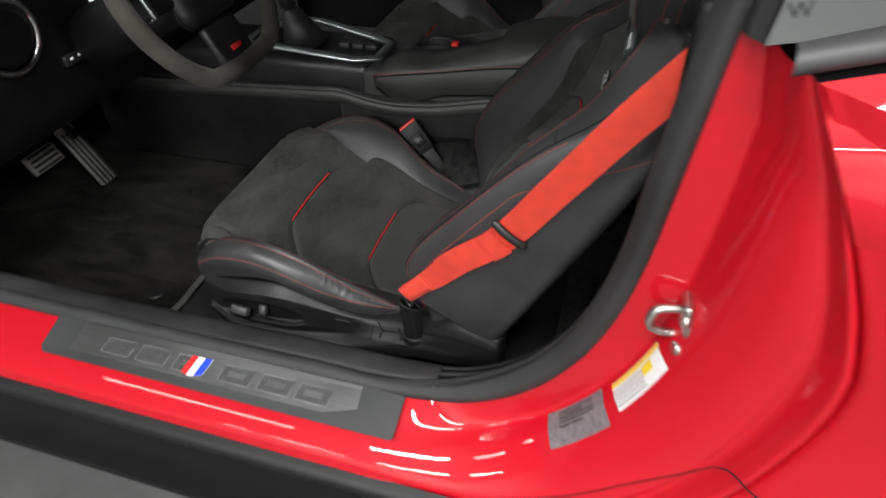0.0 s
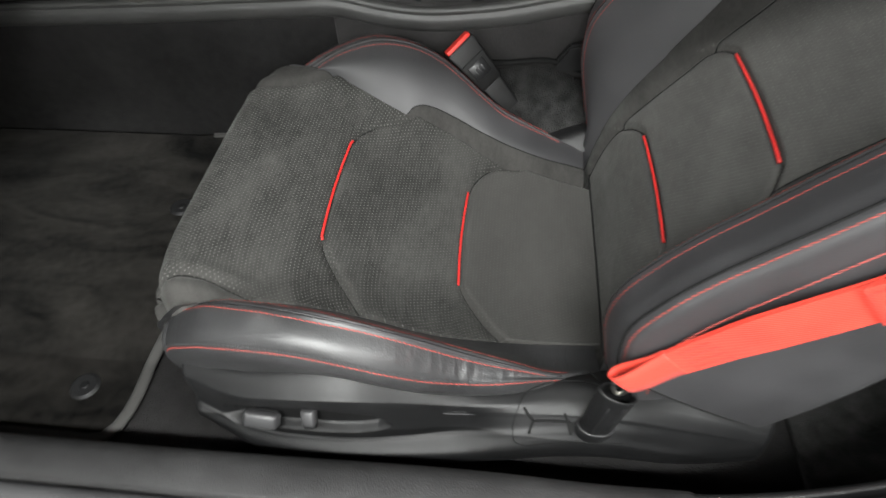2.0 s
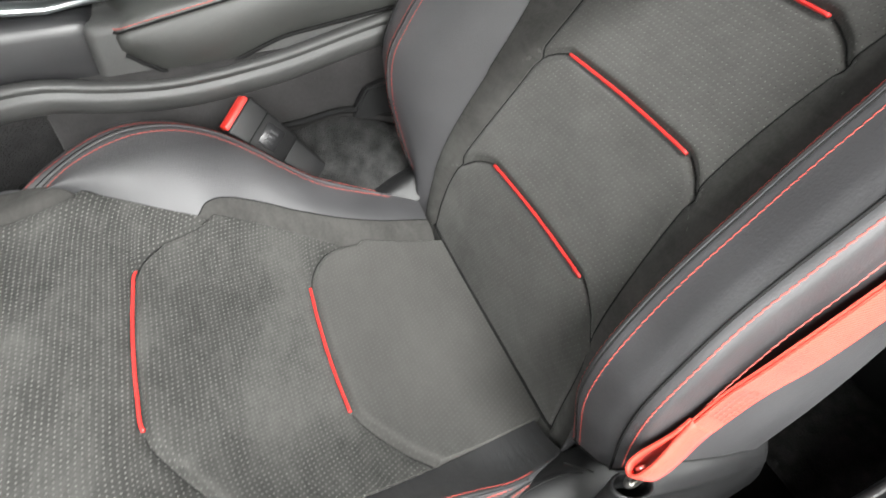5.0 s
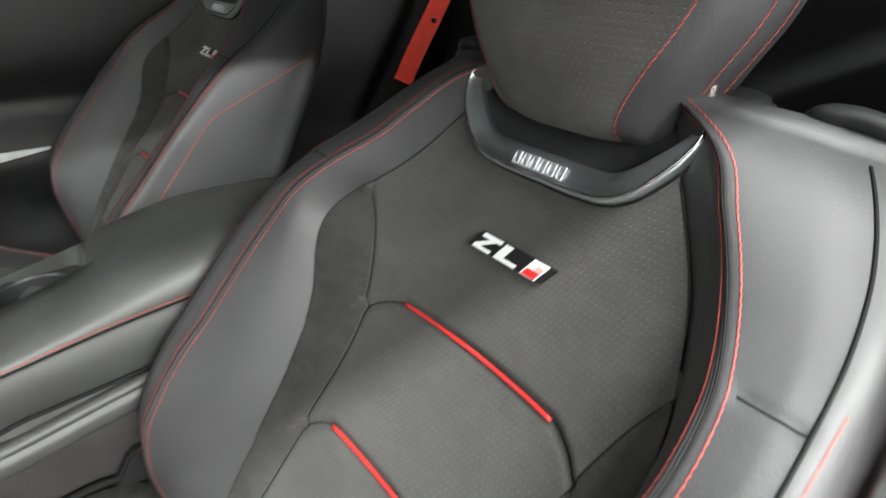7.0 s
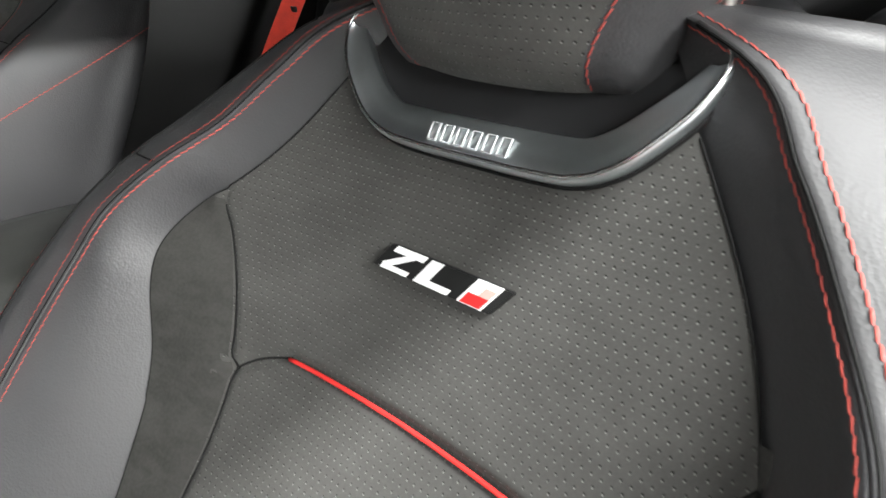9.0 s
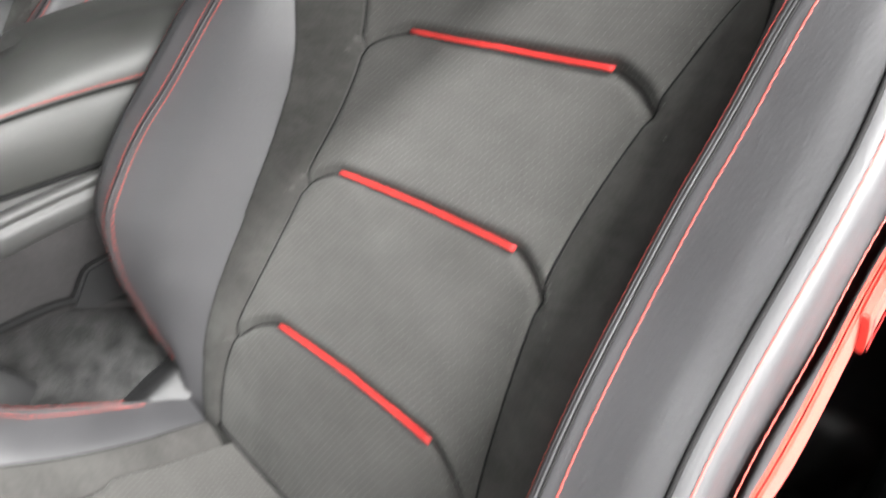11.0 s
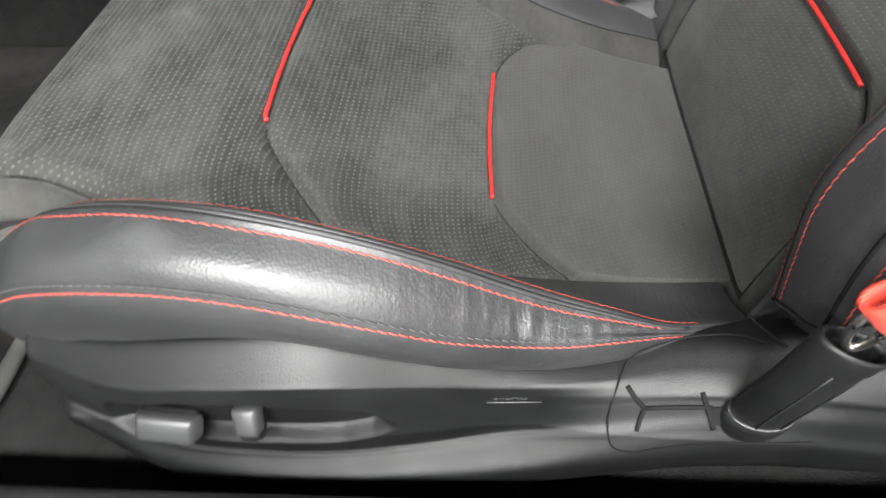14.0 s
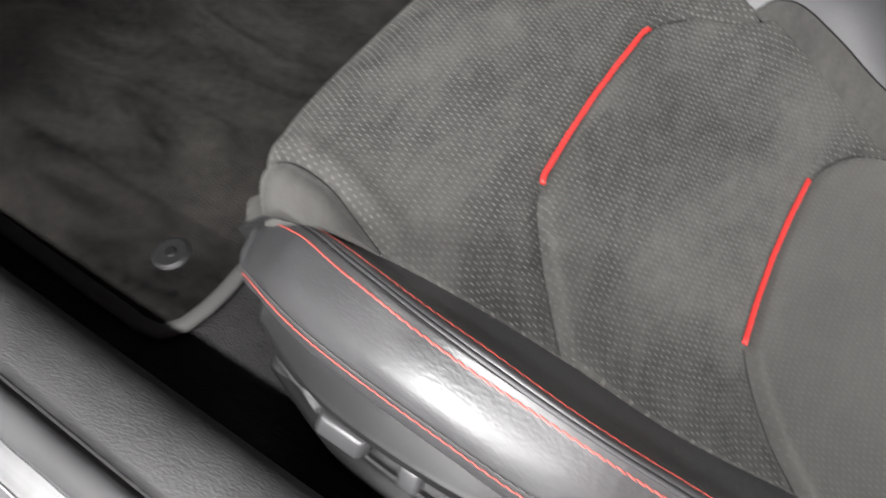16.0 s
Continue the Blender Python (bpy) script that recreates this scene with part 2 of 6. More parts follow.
def make_suede(name, dark, light, dots=None, pitch=(0.0043, 0.0046), holes=0.00068, brushed=0.0, faint=0.2, rim=None):
    """Suede whose nap is brushed into light and dark strokes; dots: rows of small punched holes."""
    m = material(name, dark, 0.95, spec=0.12)
    t, b, link = nodes_of(m)
    b.inputs["Sheen Tint"].default_value = (0.78, 0.80, 0.76, 1)
    tc = t.nodes.new("ShaderNodeTexCoord")

    def op(kind, a, c=None):
        n = t.nodes.new("ShaderNodeMath")
        n.operation = kind
        for k, v in ((0, a), (1, c)):
            if v is None:
                continue
            if isinstance(v, (int, float)):
                n.inputs[k].default_value = v
            else:
                link(v, n.inputs[k])
        return n.outputs[0]

    def noise(scale, detail, twist, stretch=(1, 1, 1), turn=0.0):
        mp = t.nodes.new("ShaderNodeMapping")
        mp.inputs["Scale"].default_value = stretch
        mp.inputs["Rotation"].default_value = (0, 0, turn)
        link(tc.outputs["UV"], mp.inputs[0])
        n = t.nodes.new("ShaderNodeTexNoise")
        n.inputs["Scale"].default_value, n.inputs["Detail"].default_value, n.inputs["Distortion"].default_value = scale, detail, twist
        link(mp.outputs[0], n.inputs[0])
        return n.outputs[0]

    def spread(v, a, c, lo=0.0, hi=1.0):
        n = t.nodes.new("ShaderNodeMapRange")
        n.interpolation_type = "SMOOTHSTEP"
        for key, val in (("From Min", a), ("From Max", c), ("To Min", lo), ("To Max", hi)):
            n.inputs[key].default_value = val
        link(v, n.inputs[0])
        return n.outputs[0]

    patches = spread(noise(6.0, 4.0, 1.2, (1.0, 0.7, 1), 0.5), 0.38, 0.66)
    strokes = spread(noise(15, 5.0, 0.5, (1.6, 0.6, 1), -0.7), 0.34, 0.70)
    tufts = spread(noise(70, 5.0, 0.8, (1.5, 0.8, 1), -0.5), 0.34, 0.68)
    fine = spread(noise(420, 4.0, 0.0), 0.3, 0.7)
    nap = op("ADD", op("ADD", op("MULTIPLY", patches, 0.40), op("MULTIPLY", strokes, 0.22)), op("ADD", op("MULTIPLY", tufts, 0.20), op("MULTIPLY", fine, 0.18)))
    nap = op("ADD", op("MULTIPLY", nap, 1 - brushed), brushed * 0.75)
    mixc = t.nodes.new("ShaderNodeMix")
    mixc.data_type = "RGBA"
    mixc.inputs[6].default_value, mixc.inputs[7].default_value = (*dark, 1), (*light, 1)
    link(nap, mixc.inputs[0])
    link(mixc.outputs[2], b.inputs["Base Color"])
    link(op("MULTIPLY", nap, 0.16), b.inputs["Sheen Weight"])
    relief(m, "noise", 900, 0.25, 0.0006, "UV")
    relief(m, "noise", 60, 0.15, 0.002, "UV")
    if dots:
        sep = t.nodes.new("ShaderNodeSeparateXYZ")
        link(tc.outputs["UV"], sep.inputs[0])
        px, py = pitch
        row = op("FLOOR", op("DIVIDE", sep.outputs[0], px))
        fx = op("SUBTRACT", op("FRACT", op("DIVIDE", sep.outputs[0], px)), 0.5)
        shift = op("MULTIPLY", op("MODULO", op("ABSOLUTE", row), 2.0), 0.5)
        fy = op("SUBTRACT", op("FRACT", op("ADD", op("DIVIDE", sep.outputs[1], py), shift)), 0.5)
        rx, ry = op("MULTIPLY", fx, px), op("MULTIPLY", fy, py)
        dist = op("SQRT", op("ADD", op("MULTIPLY", rx, rx), op("MULTIPLY", ry, ry)))
        hole = spread(dist, holes * 0.6, holes * 1.5, 1.0, 0.0)
        wear = spread(noise(95, 3.0, 0.4), 0.32, 0.62, 0.5, 1.0)
        seen = op("MULTIPLY", op("MULTIPLY", hole, wear), spread(nap, 0.25, 0.85, 1.0, faint))
        mix2 = t.nodes.new("ShaderNodeMix")
        mix2.data_type = "RGBA"
        mix2.inputs[7].default_value = (*dots, 1)
        link(seen, mix2.inputs[0])
        link(mixc.outputs[2], mix2.inputs[6])
        last = mix2.outputs[2]
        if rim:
            # each hole's lit lower lip is put into the colour as a paler dot
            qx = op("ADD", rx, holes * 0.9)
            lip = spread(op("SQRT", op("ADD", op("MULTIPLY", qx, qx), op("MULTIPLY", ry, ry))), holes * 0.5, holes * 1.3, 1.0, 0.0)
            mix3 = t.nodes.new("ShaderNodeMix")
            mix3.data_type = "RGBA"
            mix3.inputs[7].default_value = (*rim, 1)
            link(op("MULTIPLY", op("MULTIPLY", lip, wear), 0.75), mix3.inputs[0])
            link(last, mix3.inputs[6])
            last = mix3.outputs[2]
        link(last, b.inputs["Base Color"])
        bump = t.nodes.new("ShaderNodeBump")
        bump.invert = True
        bump.inputs["Strength"].default_value, bump.inputs["Distance"].default_value = 0.6, 0.0008
        link(hole, bump.inputs["Height"])
        link(b.inputs["Normal"].links[0].from_socket, bump.inputs["Normal"])
        link(bump.outputs[0], b.inputs["Normal"])
    return m


# one cloth: each cushion panel's lighter or darker nap sheen is set in colour
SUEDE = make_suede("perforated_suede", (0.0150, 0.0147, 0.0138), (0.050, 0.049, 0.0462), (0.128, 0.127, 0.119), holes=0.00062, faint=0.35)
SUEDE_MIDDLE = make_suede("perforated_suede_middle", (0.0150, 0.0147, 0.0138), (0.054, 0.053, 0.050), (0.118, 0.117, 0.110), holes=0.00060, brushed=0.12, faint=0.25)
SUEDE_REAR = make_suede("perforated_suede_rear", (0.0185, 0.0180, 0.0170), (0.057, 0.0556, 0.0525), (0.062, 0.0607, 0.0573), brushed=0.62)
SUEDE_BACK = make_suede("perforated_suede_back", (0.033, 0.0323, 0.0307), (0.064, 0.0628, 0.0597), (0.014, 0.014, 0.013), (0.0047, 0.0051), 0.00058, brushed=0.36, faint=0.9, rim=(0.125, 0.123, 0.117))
SUEDE_PLAIN = make_suede("plain_suede", (0.023, 0.0222, 0.0211), (0.046, 0.0447, 0.0422))


def make_leather(name, colour, rough=(0.52, 0.66)):
    m = material(name, colour, 0.55, spec=0.75)
    vary(m, colour, 0.25, 14, rough=rough)
    relief(m, "cells", 620, 0.22, 0.0005)
    relief(m, "noise", 240, 0.10, 0.0008)
    relief(m, "noise", 26, 0.09, 0.004)
    return m


LEATHER = make_leather("black_leather", (0.0185, 0.0182, 0.0198), (0.54, 0.67))
LEATHER_WORN = make_leather("creased_leather", (0.023, 0.023, 0.024), (0.38, 0.52))
LEATHER_WORN.node_tree.nodes["Principled BSDF"].inputs["Specular IOR Level"].default_value = 0.8

LEATHERETTE = make_leather("console_leatherette", (0.028, 0.0287, 0.0263), (0.46, 0.60))
SOFT_TRIM = make_leather("soft_console_trim", (0.036, 0.036, 0.035), (0.5, 0.62))


def crease(m):
    """Fine folds that run across the leather where it is gathered towards the bolster's tip."""
    t, b, link = nodes_of(m)
    tc = t.nodes.new("ShaderNodeTexCoord")
    sep = t.nodes.new("ShaderNodeSeparateXYZ")
    link(tc.outputs["UV"], sep.inputs[0])
    at = t.nodes.new("ShaderNodeValToRGB")
    span = t.nodes.new("ShaderNodeMapRange")
    span.inputs["From Min"].default_value, span.inputs["From Max"].default_value = -0.25, 0.2
    link(sep.outputs[0], span.inputs[0])
    link(span.outputs[0], at.inputs[0])
    el = at.color_ramp.elements
    el[0].position, el[0].color = 0.0, (0.35, 0.35, 0.35, 1)
    el[1].position, el[1].color = 0.95, (0.6, 0.6, 0.6, 1)
    for p, v in ((0.12, 0.25), (0.30, 0.12), (0.50, 0.3), (0.60, 0.9), (0.80, 1.0)):
        e = el.new(p)
        e.color = (v, v, v, 1)
    for scale, stretch, deep in ((38, (3.0, 0.35, 1), 0.0010), (150, (1.6, 0.9, 1), 0.0004)):
        mp = t.nodes.new("ShaderNodeMapping")
        mp.inputs["Scale"].default_value = stretch
        mp.inputs["Rotation"].default_value = (0, 0, 0.12)
        link(tc.outputs["UV"], mp.inputs[0])
        n = t.nodes.new("ShaderNodeTexNoise")
        n.inputs["Scale"].default_value, n.inputs["Detail"].default_value, n.inputs["Distortion"].default_value = scale, 3, 0.5
        link(mp.outputs[0], n.inputs[0])
        bump = t.nodes.new("ShaderNodeBump")
        bump.inputs["Distance"].default_value = deep
        link(at.outputs[0], bump.inputs["Strength"])
        link(n.outputs[0], bump.inputs["Height"])
        link(b.inputs["Normal"].links[0].from_socket, bump.inputs["Normal"])
        link(bump.outputs[0], b.inputs["Normal"])


crease(LEATHER_WORN)
PLASTIC = material("grained_black_plastic", (0.0062, 0.0063, 0.0066), 0.46, spec=0.42)
vary(PLASTIC, (0.0062, 0.0063, 0.0066), 0.2, 20, rough=(0.42, 0.54))
relief(PLASTIC, "cells", 1500, 0.32, 0.0004)
SILL_PLASTIC = material("dusty_sill_plastic", (0.019, 0.0188, 0.0192), 0.55)
vary(SILL_PLASTIC, (0.019, 0.0188, 0.0192), 0.45, 7, 6, rough=(0.48, 0.72))
relief(SILL_PLASTIC, "cells", 650, 0.5, 0.0006)
DEEP_BLACK = material("smooth_black_plastic", (0.005, 0.005, 0.0052), 0.5, spec=0.25)
vary(DEEP_BLACK, (0.005, 0.005, 0.0052), 0.3, 30, rough=(0.42, 0.58))
PLASTIC_SATIN = material("satin_black_plastic", (0.016, 0.016, 0.017), 0.38)
vary(PLASTIC_SATIN, (0.016, 0.016, 0.017), 0.2, 16, rough=(0.32, 0.45))
GREY_PLASTIC = material("grey_switch_plastic", (0.032, 0.032, 0.033), 0.38)
vary(GREY_PLASTIC, (0.032, 0.032, 0.033), 0.12, 40)
RUBBER = material("black_rubber", (0.022, 0.022, 0.023), 0.6)
vary(RUBBER, (0.022, 0.022, 0.023), 0.3, 12, rough=(0.5, 0.72))
relief(RUBBER, "noise", 300, 0.1, 0.0006)
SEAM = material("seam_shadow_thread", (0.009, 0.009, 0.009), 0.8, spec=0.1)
PIPING = material("red_piping", (0.52, 0.020, 0.017), 0.55)
vary(PIPING, (0.52, 0.020, 0.017), 0.15, 60)
THREAD = material("red_thread", (0.34, 0.050, 0.038), 0.7)
vary(THREAD, (0.34, 0.050, 0.038), 0.25, 300)
GREY_THREAD = material("grey_thread", (0.035, 0.035, 0.035), 0.7)
CARPET = material("dark_carpet", (0.018, 0.0175, 0.0175), 0.98, spec=0.06)
vary(CARPET, (0.018, 0.0175, 0.0175), 0.5, 5, 6)
relief(CARPET, "noise", 420, 0.9, 0.004)
MAT_PILE = material("charcoal_mat_pile", (0.019, 0.0178, 0.0165), 0.98, sheen=0.02, spec=0.05)
vary(MAT_PILE, (0.010, 0.0092, 0.0082), 0.95, 6.0, 6, stretch=(0.8, 2.2, 1), twist=1.2)
relief(MAT_PILE, "noise", 500, 0.8, 0.003)
EDGING = material("mat_edging", (0.038, 0.037, 0.035), 0.85)
relief(EDGING, "noise", 600, 0.5, 0.001)


def make_webbing():
    m = material("orange_red_webbing", (0.56, 0.036, 0.018), 0.66, sheen=0.05)
    vary(m, (0.56, 0.036, 0.018), 0.14, 50)
    t, b, link = nodes_of(m)
    tc = t.nodes.new("ShaderNodeTexCoord")
    w = t.nodes.new("ShaderNodeTexWave")
    w.inputs["Scale"].default_value, w.inputs["Distortion"].default_value = 180, 0.6
    w.bands_direction = "DIAGONAL"
    link(tc.outputs["UV"], w.inputs[0])
    bump = t.nodes.new("ShaderNodeBump")
    bump.inputs["Strength"].default_value, bump.inputs["Distance"].default_value = 0.35, 0.0006
    link(w.outputs[1], bump.inputs["Height"])
    link(bump.outputs[0], b.inputs["Normal"])
    return m


WEBBING = make_webbing()
PAINT = material("red_car_paint", (0.47, 0.002, 0.010), 0.5, coat=1.0, spec=0.15)
vary(PAINT, (0.47, 0.003, 0.012), 0.06, 3)
relief(PAINT, "noise", 22, 0.02, 0.002)
GLOSS_BLACK = material("gloss_black_paint", (0.004, 0.004, 0.004), 0.15, spec=0.3)
vary(GLOSS_BLACK, (0.004, 0.004, 0.004), 0.3, 8, rough=(0.1, 0.22))
CHROME = material("polished_metal", (0.75, 0.76, 0.77), 0.14, 1.0)
vary(CHROME, (0.75, 0.76, 0.77), 0.08, 30, rough=(0.1, 0.22))
SATIN = material("satin_metal", (0.66, 0.71, 0.72), 0.40, 1.0)
vary(SATIN, (0.66, 0.71, 0.72), 0.06, 25, rough=(0.28, 0.38))
STEEL = material("zinc_steel", (0.6, 0.58, 0.55), 0.3, 1.0)
vary(STEEL, (0.6, 0.58, 0.55), 0.2, 60, rough=(0.2, 0.45))
BRUSHED = material("brushed_sill_metal", (0.26, 0.26, 0.263), 0.4, 1.0)
vary(BRUSHED, (0.26, 0.26, 0.263), 0.12, 6, rough=(0.3, 0.42), stretch=(1, 40, 1))
SILL_DARK = material("dark_sill_plate", (0.035, 0.036, 0.037), 0.4)
vary(SILL_DARK, (0.035, 0.036, 0.037), 0.2, 10, rough=(0.34, 0.5))
LETTER_DARK = material("letter_grey", (0.045, 0.045, 0.047), 0.45)
LETTER_EDGE = material("letter_edge_metal", (0.22, 0.22, 0.225), 0.4, 0.5)
WHITE = material("white_enamel", (0.8, 0.8, 0.8), 0.3)
RED = material("red_enamel", (0.6, 0.02, 0.02), 0.3)
BLUE = material("blue_enamel", (0.02, 0.06, 0.55), 0.3)
YELLOW = material("yellow_print", (0.75, 0.55, 0.02), 0.5)
PAPER = material("label_white", (0.72, 0.72, 0.72), 0.45)
vary(PAPER, (0.72, 0.72, 0.72), 0.06, 90)
LABEL_GREY = material("label_grey", (0.16, 0.14, 0.15), 0.4)
vary(LABEL_GREY, (0.16, 0.14, 0.15), 0.35, 120)
PINK = material("pale_red_enamel", (0.72, 0.30, 0.27), 0.3)
INK = material("black_ink", (0.010, 0.010, 0.010), 0.6, spec=0.2)
BUTTON_RED = material("buckle_button_red", (0.65, 0.03, 0.02), 0.4)
CONCRETE = material("garage_floor", (0.075, 0.075, 0.075), 0.55)
vary(CONCRETE, (0.075, 0.075, 0.075), 0.25, 2.2, 6, rough=(0.4, 0.7))
relief(CONCRETE, "noise", 80, 0.15, 0.002)
CEILING = material("dark_ceiling", (0.18, 0.18, 0.18), 0.9)
vary(CEILING, (0.18, 0.18, 0.18), 0.1, 1.5)
WALL = material("wall_paint", (0.62, 0.62, 0.615), 0.85)
vary(WALL, (0.62, 0.62, 0.615), 0.06, 1.5)
CLEAR = material("clear_glass", (0.86, 0.9, 0.88), 0.0)
CLEAR.node_tree.nodes["Principled BSDF"].inputs["Transmission Weight"].default_value = 1.0
CLEAR.node_tree.nodes["Principled BSDF"].inputs["IOR"].default_value = 1.1
GLASS = material("tinted_glass", (0.045, 0.047, 0.047), 0.12, spec=0.25)
vary(GLASS, (0.045, 0.047, 0.047), 0.05, 3, rough=(0.3, 0.4))
HEADLINER = material("headliner", (0.03, 0.03, 0.031), 0.95)
vary(HEADLINER, (0.03, 0.03, 0.031), 0.2, 8)
WHEEL_SUEDE = make_suede("wheel_suede", (0.030, 0.027, 0.024), (0.060, 0.055, 0.049))
FELT = material("dark_felt_lining", (0.027, 0.026, 0.026), 0.98, sheen=0.1, spec=0.1)
vary(FELT, (0.027, 0.026, 0.026), 0.35, 16, 5)
relief(FELT, "noise", 500, 0.5, 0.001)
ALLOY = material("dull_pedal_alloy", (0.30, 0.29, 0.27), 0.45, 0.2)
vary(ALLOY, (0.30, 0.29, 0.27), 0.2, 30)
MOULDING = material("grey_moulding", (0.045, 0.045, 0.046), 0.5)
vary(MOULDING, (0.045, 0.045, 0.046), 0.12, 10)
BEZEL = material("satin_bezel_metal", (0.76, 0.81, 0.83), 0.32, 1.0)
vary(BEZEL, (0.74, 0.79, 0.81), 0.05, 25, rough=(0.30, 0.38))
SILVER = material("silver_paint", (0.72, 0.73, 0.74), 0.35, 0.3)
vary(SILVER, (0.72, 0.73, 0.74), 0.05, 12)
CARPET_GREY = material("grey_tunnel_carpet", (0.024, 0.024, 0.0235), 0.98, sheen=0.04, spec=0.06)
vary(CARPET_GREY, (0.024, 0.024, 0.0235), 0.6, 60, 6)
relief(CARPET_GREY, "noise", 420, 0.9, 0.004)


# ---- room ----
def room():
    floor = part("floor", box(14, 11, 0.1, (0, 0, -0.05)), CONCRETE)
    tagged(floor, "grey concrete garage floor with faint stains", "floor", kind="structure")
    # ceiling and walls are unseen; their greys set how much light bounces back
    top = part("ceiling", box(14, 11, 0.1, (0, 0, 3.25)), CEILING)
    tagged(top, "unseen plain dark grey garage ceiling", "ceiling", kind="structure")
    for nm, size, at in (("wall_south", (14, 0.2, 3.3), (0, -5.6, 1.6)), ("wall_north", (14, 0.2, 3.3), (0, 5.6, 1.6)), ("wall_west", (0.2, 11, 3.3), (-7.1, 0, 1.6)), ("wall_east", (0.2, 11, 3.3), (7.1, 0, 1.6))):
        tagged(part(nm, box(*size, at), WALL), "unseen plain light grey garage wall", "wall", kind="structure")
    for x, y, share in LAMPS:
        fix = thing("ceiling_light", "unseen long white tube ceiling light in a slim housing", "ceiling light", group="ceiling lights")
        fix.location = (x, y, 3.0)
        part("housing", box(1.5, 0.2, 0.05, (0, 0, 0.03), 0.01), WHITE, fix)
        for dx in (-0.6, 0.6):
            part("rod", cylinder(0.008, 0.008, (dx, 0, 0.05), (dx, 0, 0.2), 8), STEEL, fix)
        lamp = bpy.data.lights.new("tube", "AREA")
        lamp.shape, lamp.size, lamp.size_y, lamp.energy, lamp.color = "RECTANGLE", 1.45, 0.16, LAMP_POWER * share, (0.985, 1.0, 0.975)
        ob = new("tube", lamp)
        ob.parent = fix
        ob.location = (0, 0, -0.003)


room()

# ---- driver's seat: cushion ----
X_K = [-0.225, -0.19, -0.16, -0.13, -0.10, -0.07, -0.04, -0.01, 0.02, 0.05, 0.08, 0.11, 0.145, 0.20]
C_S1Y = curve_of(X_K, [0.186, 0.198, 0.208, 0.216, 0.222, 0.225, 0.226, 0.223, 0.216, 0.208, 0.201, 0.198, 0.196, 0.180])
C_S1Z = curve_of(X_K, [0.448, 0.474, 0.492, 0.502, 0.507, 0.506, 0.498, 0.483, 0.461, 0.436, 0.413, 0.397, 0.381, 0.364])
C_S2Y = curve_of(X_K, [0.200, 0.210, 0.220, 0.228, 0.234, 0.236, 0.235, 0.232, 0.226, 0.218, 0.211, 0.206, 0.200, 0.184])
C_S2Z = curve_of(X_K, [0.458, 0.482, 0.495, 0.505, 0.509, 0.505, 0.496, 0.481, 0.459, 0.433, 0.411, 0.396, 0.380, 0.360])
C_S3Y = curve_of(X_K, [0.232, 0.244, 0.252, 0.257, 0.260, 0.261, 0.261, 0.257, 0.248, 0.237, 0.228, 0.217, 0.204, 0.188])
C_S3Z = curve_of(X_K, [0.440, 0.464, 0.478, 0.486, 0.489, 0.485, 0.476, 0.460, 0.437, 0.417, 0.403, 0.391, 0.378, 0.355])
C_INY = curve_of([-0.30, -0.24, -0.19, -0.10, -0.054, 0.02, 0.088, 0.15, 0.225], [0.212, 0.208, 0.196, 0.190, 0.184, 0.172, 0.158, 0.145, 0.130])
C_INZ = curve_of([-0.30, -0.235, -0.19, -0.10, -0.054, 0.02, 0.088, 0.15, 0.225], [0.470, 0.476, 0.472, 0.466, 0.446, 0.402, 0.374, 0.356, 0.340])
C_INY_FAR = curve_of([-0.30, -0.24, -0.195, -0.133, -0.074, -0.05, 0.012, 0.05, 0.077, 0.138, 0.225], [0.222, 0.218, 0.206, 0.183, 0.162, 0.155, 0.156, 0.148, 0.140, 0.131, 0.121])
C_INZ_FAR = curve_of([-0.30, -0.235, -0.195, -0.133, -0.074, -0.05, 0.012, 0.05, 0.077, 0.138, 0.225], [0.478, 0.484, 0.482, 0.471, 0.450, 0.441, 0.404, 0.384, 0.371, 0.358, 0.342])
C_BAND = curve_of([-0.056, -0.050, -0.044, -0.034, -0.015, 0.0007, 0.053, 0.121, 0.191, 0.22], [0.151, 0.157, 0.163, 0.168, 0.1725, 0.1735, 0.167, 0.158, 0.151, 0.147])
C_MID = curve_of([-0.30, -0.26, -0.21, -0.16, -0.114, -0.05, 0.0, 0.039, 0.10, 0.16, 0.23], [0.466, 0.470, 0.467, 0.459, 0.445, 0.414, 0.386, 0.366, 0.352, 0.345, 0.338])
SEAM_A = np.array([(-0.046, -0.19), (-0.068, -0.161), (-0.095, -0.1235), (-0.110, -0.098), (-0.114, -0.084), (-0.117, 0.0), (-0.114, 0.080), (-0.1087, 0.0976), (-0.089, 0.124), (-0.066, 0.137), (-0.046, 0.152), (-0.03, 0.175)])
SEAM_B = np.array([(0.096, -0.162), (0.072, -0.135), (0.048, -0.097), (0.041, -0.082), (0.039, -0.07), (0.036, 0.0), (0.039, 0.07), (0.0405, 0.082), (0.0445, 0.097), (0.053, 0.113), (0.066, 0.127), (0.081, 0.134), (0.105, 0.137)])
NOSE_FOLD = np.array([(-0.284, 0.184), (-0.273, 0.172), (-0.258, 0.1665), (-0.242, 0.165), (-0.2107, 0.168), (-0.185, 0.178), (-0.1578, 0.190)])


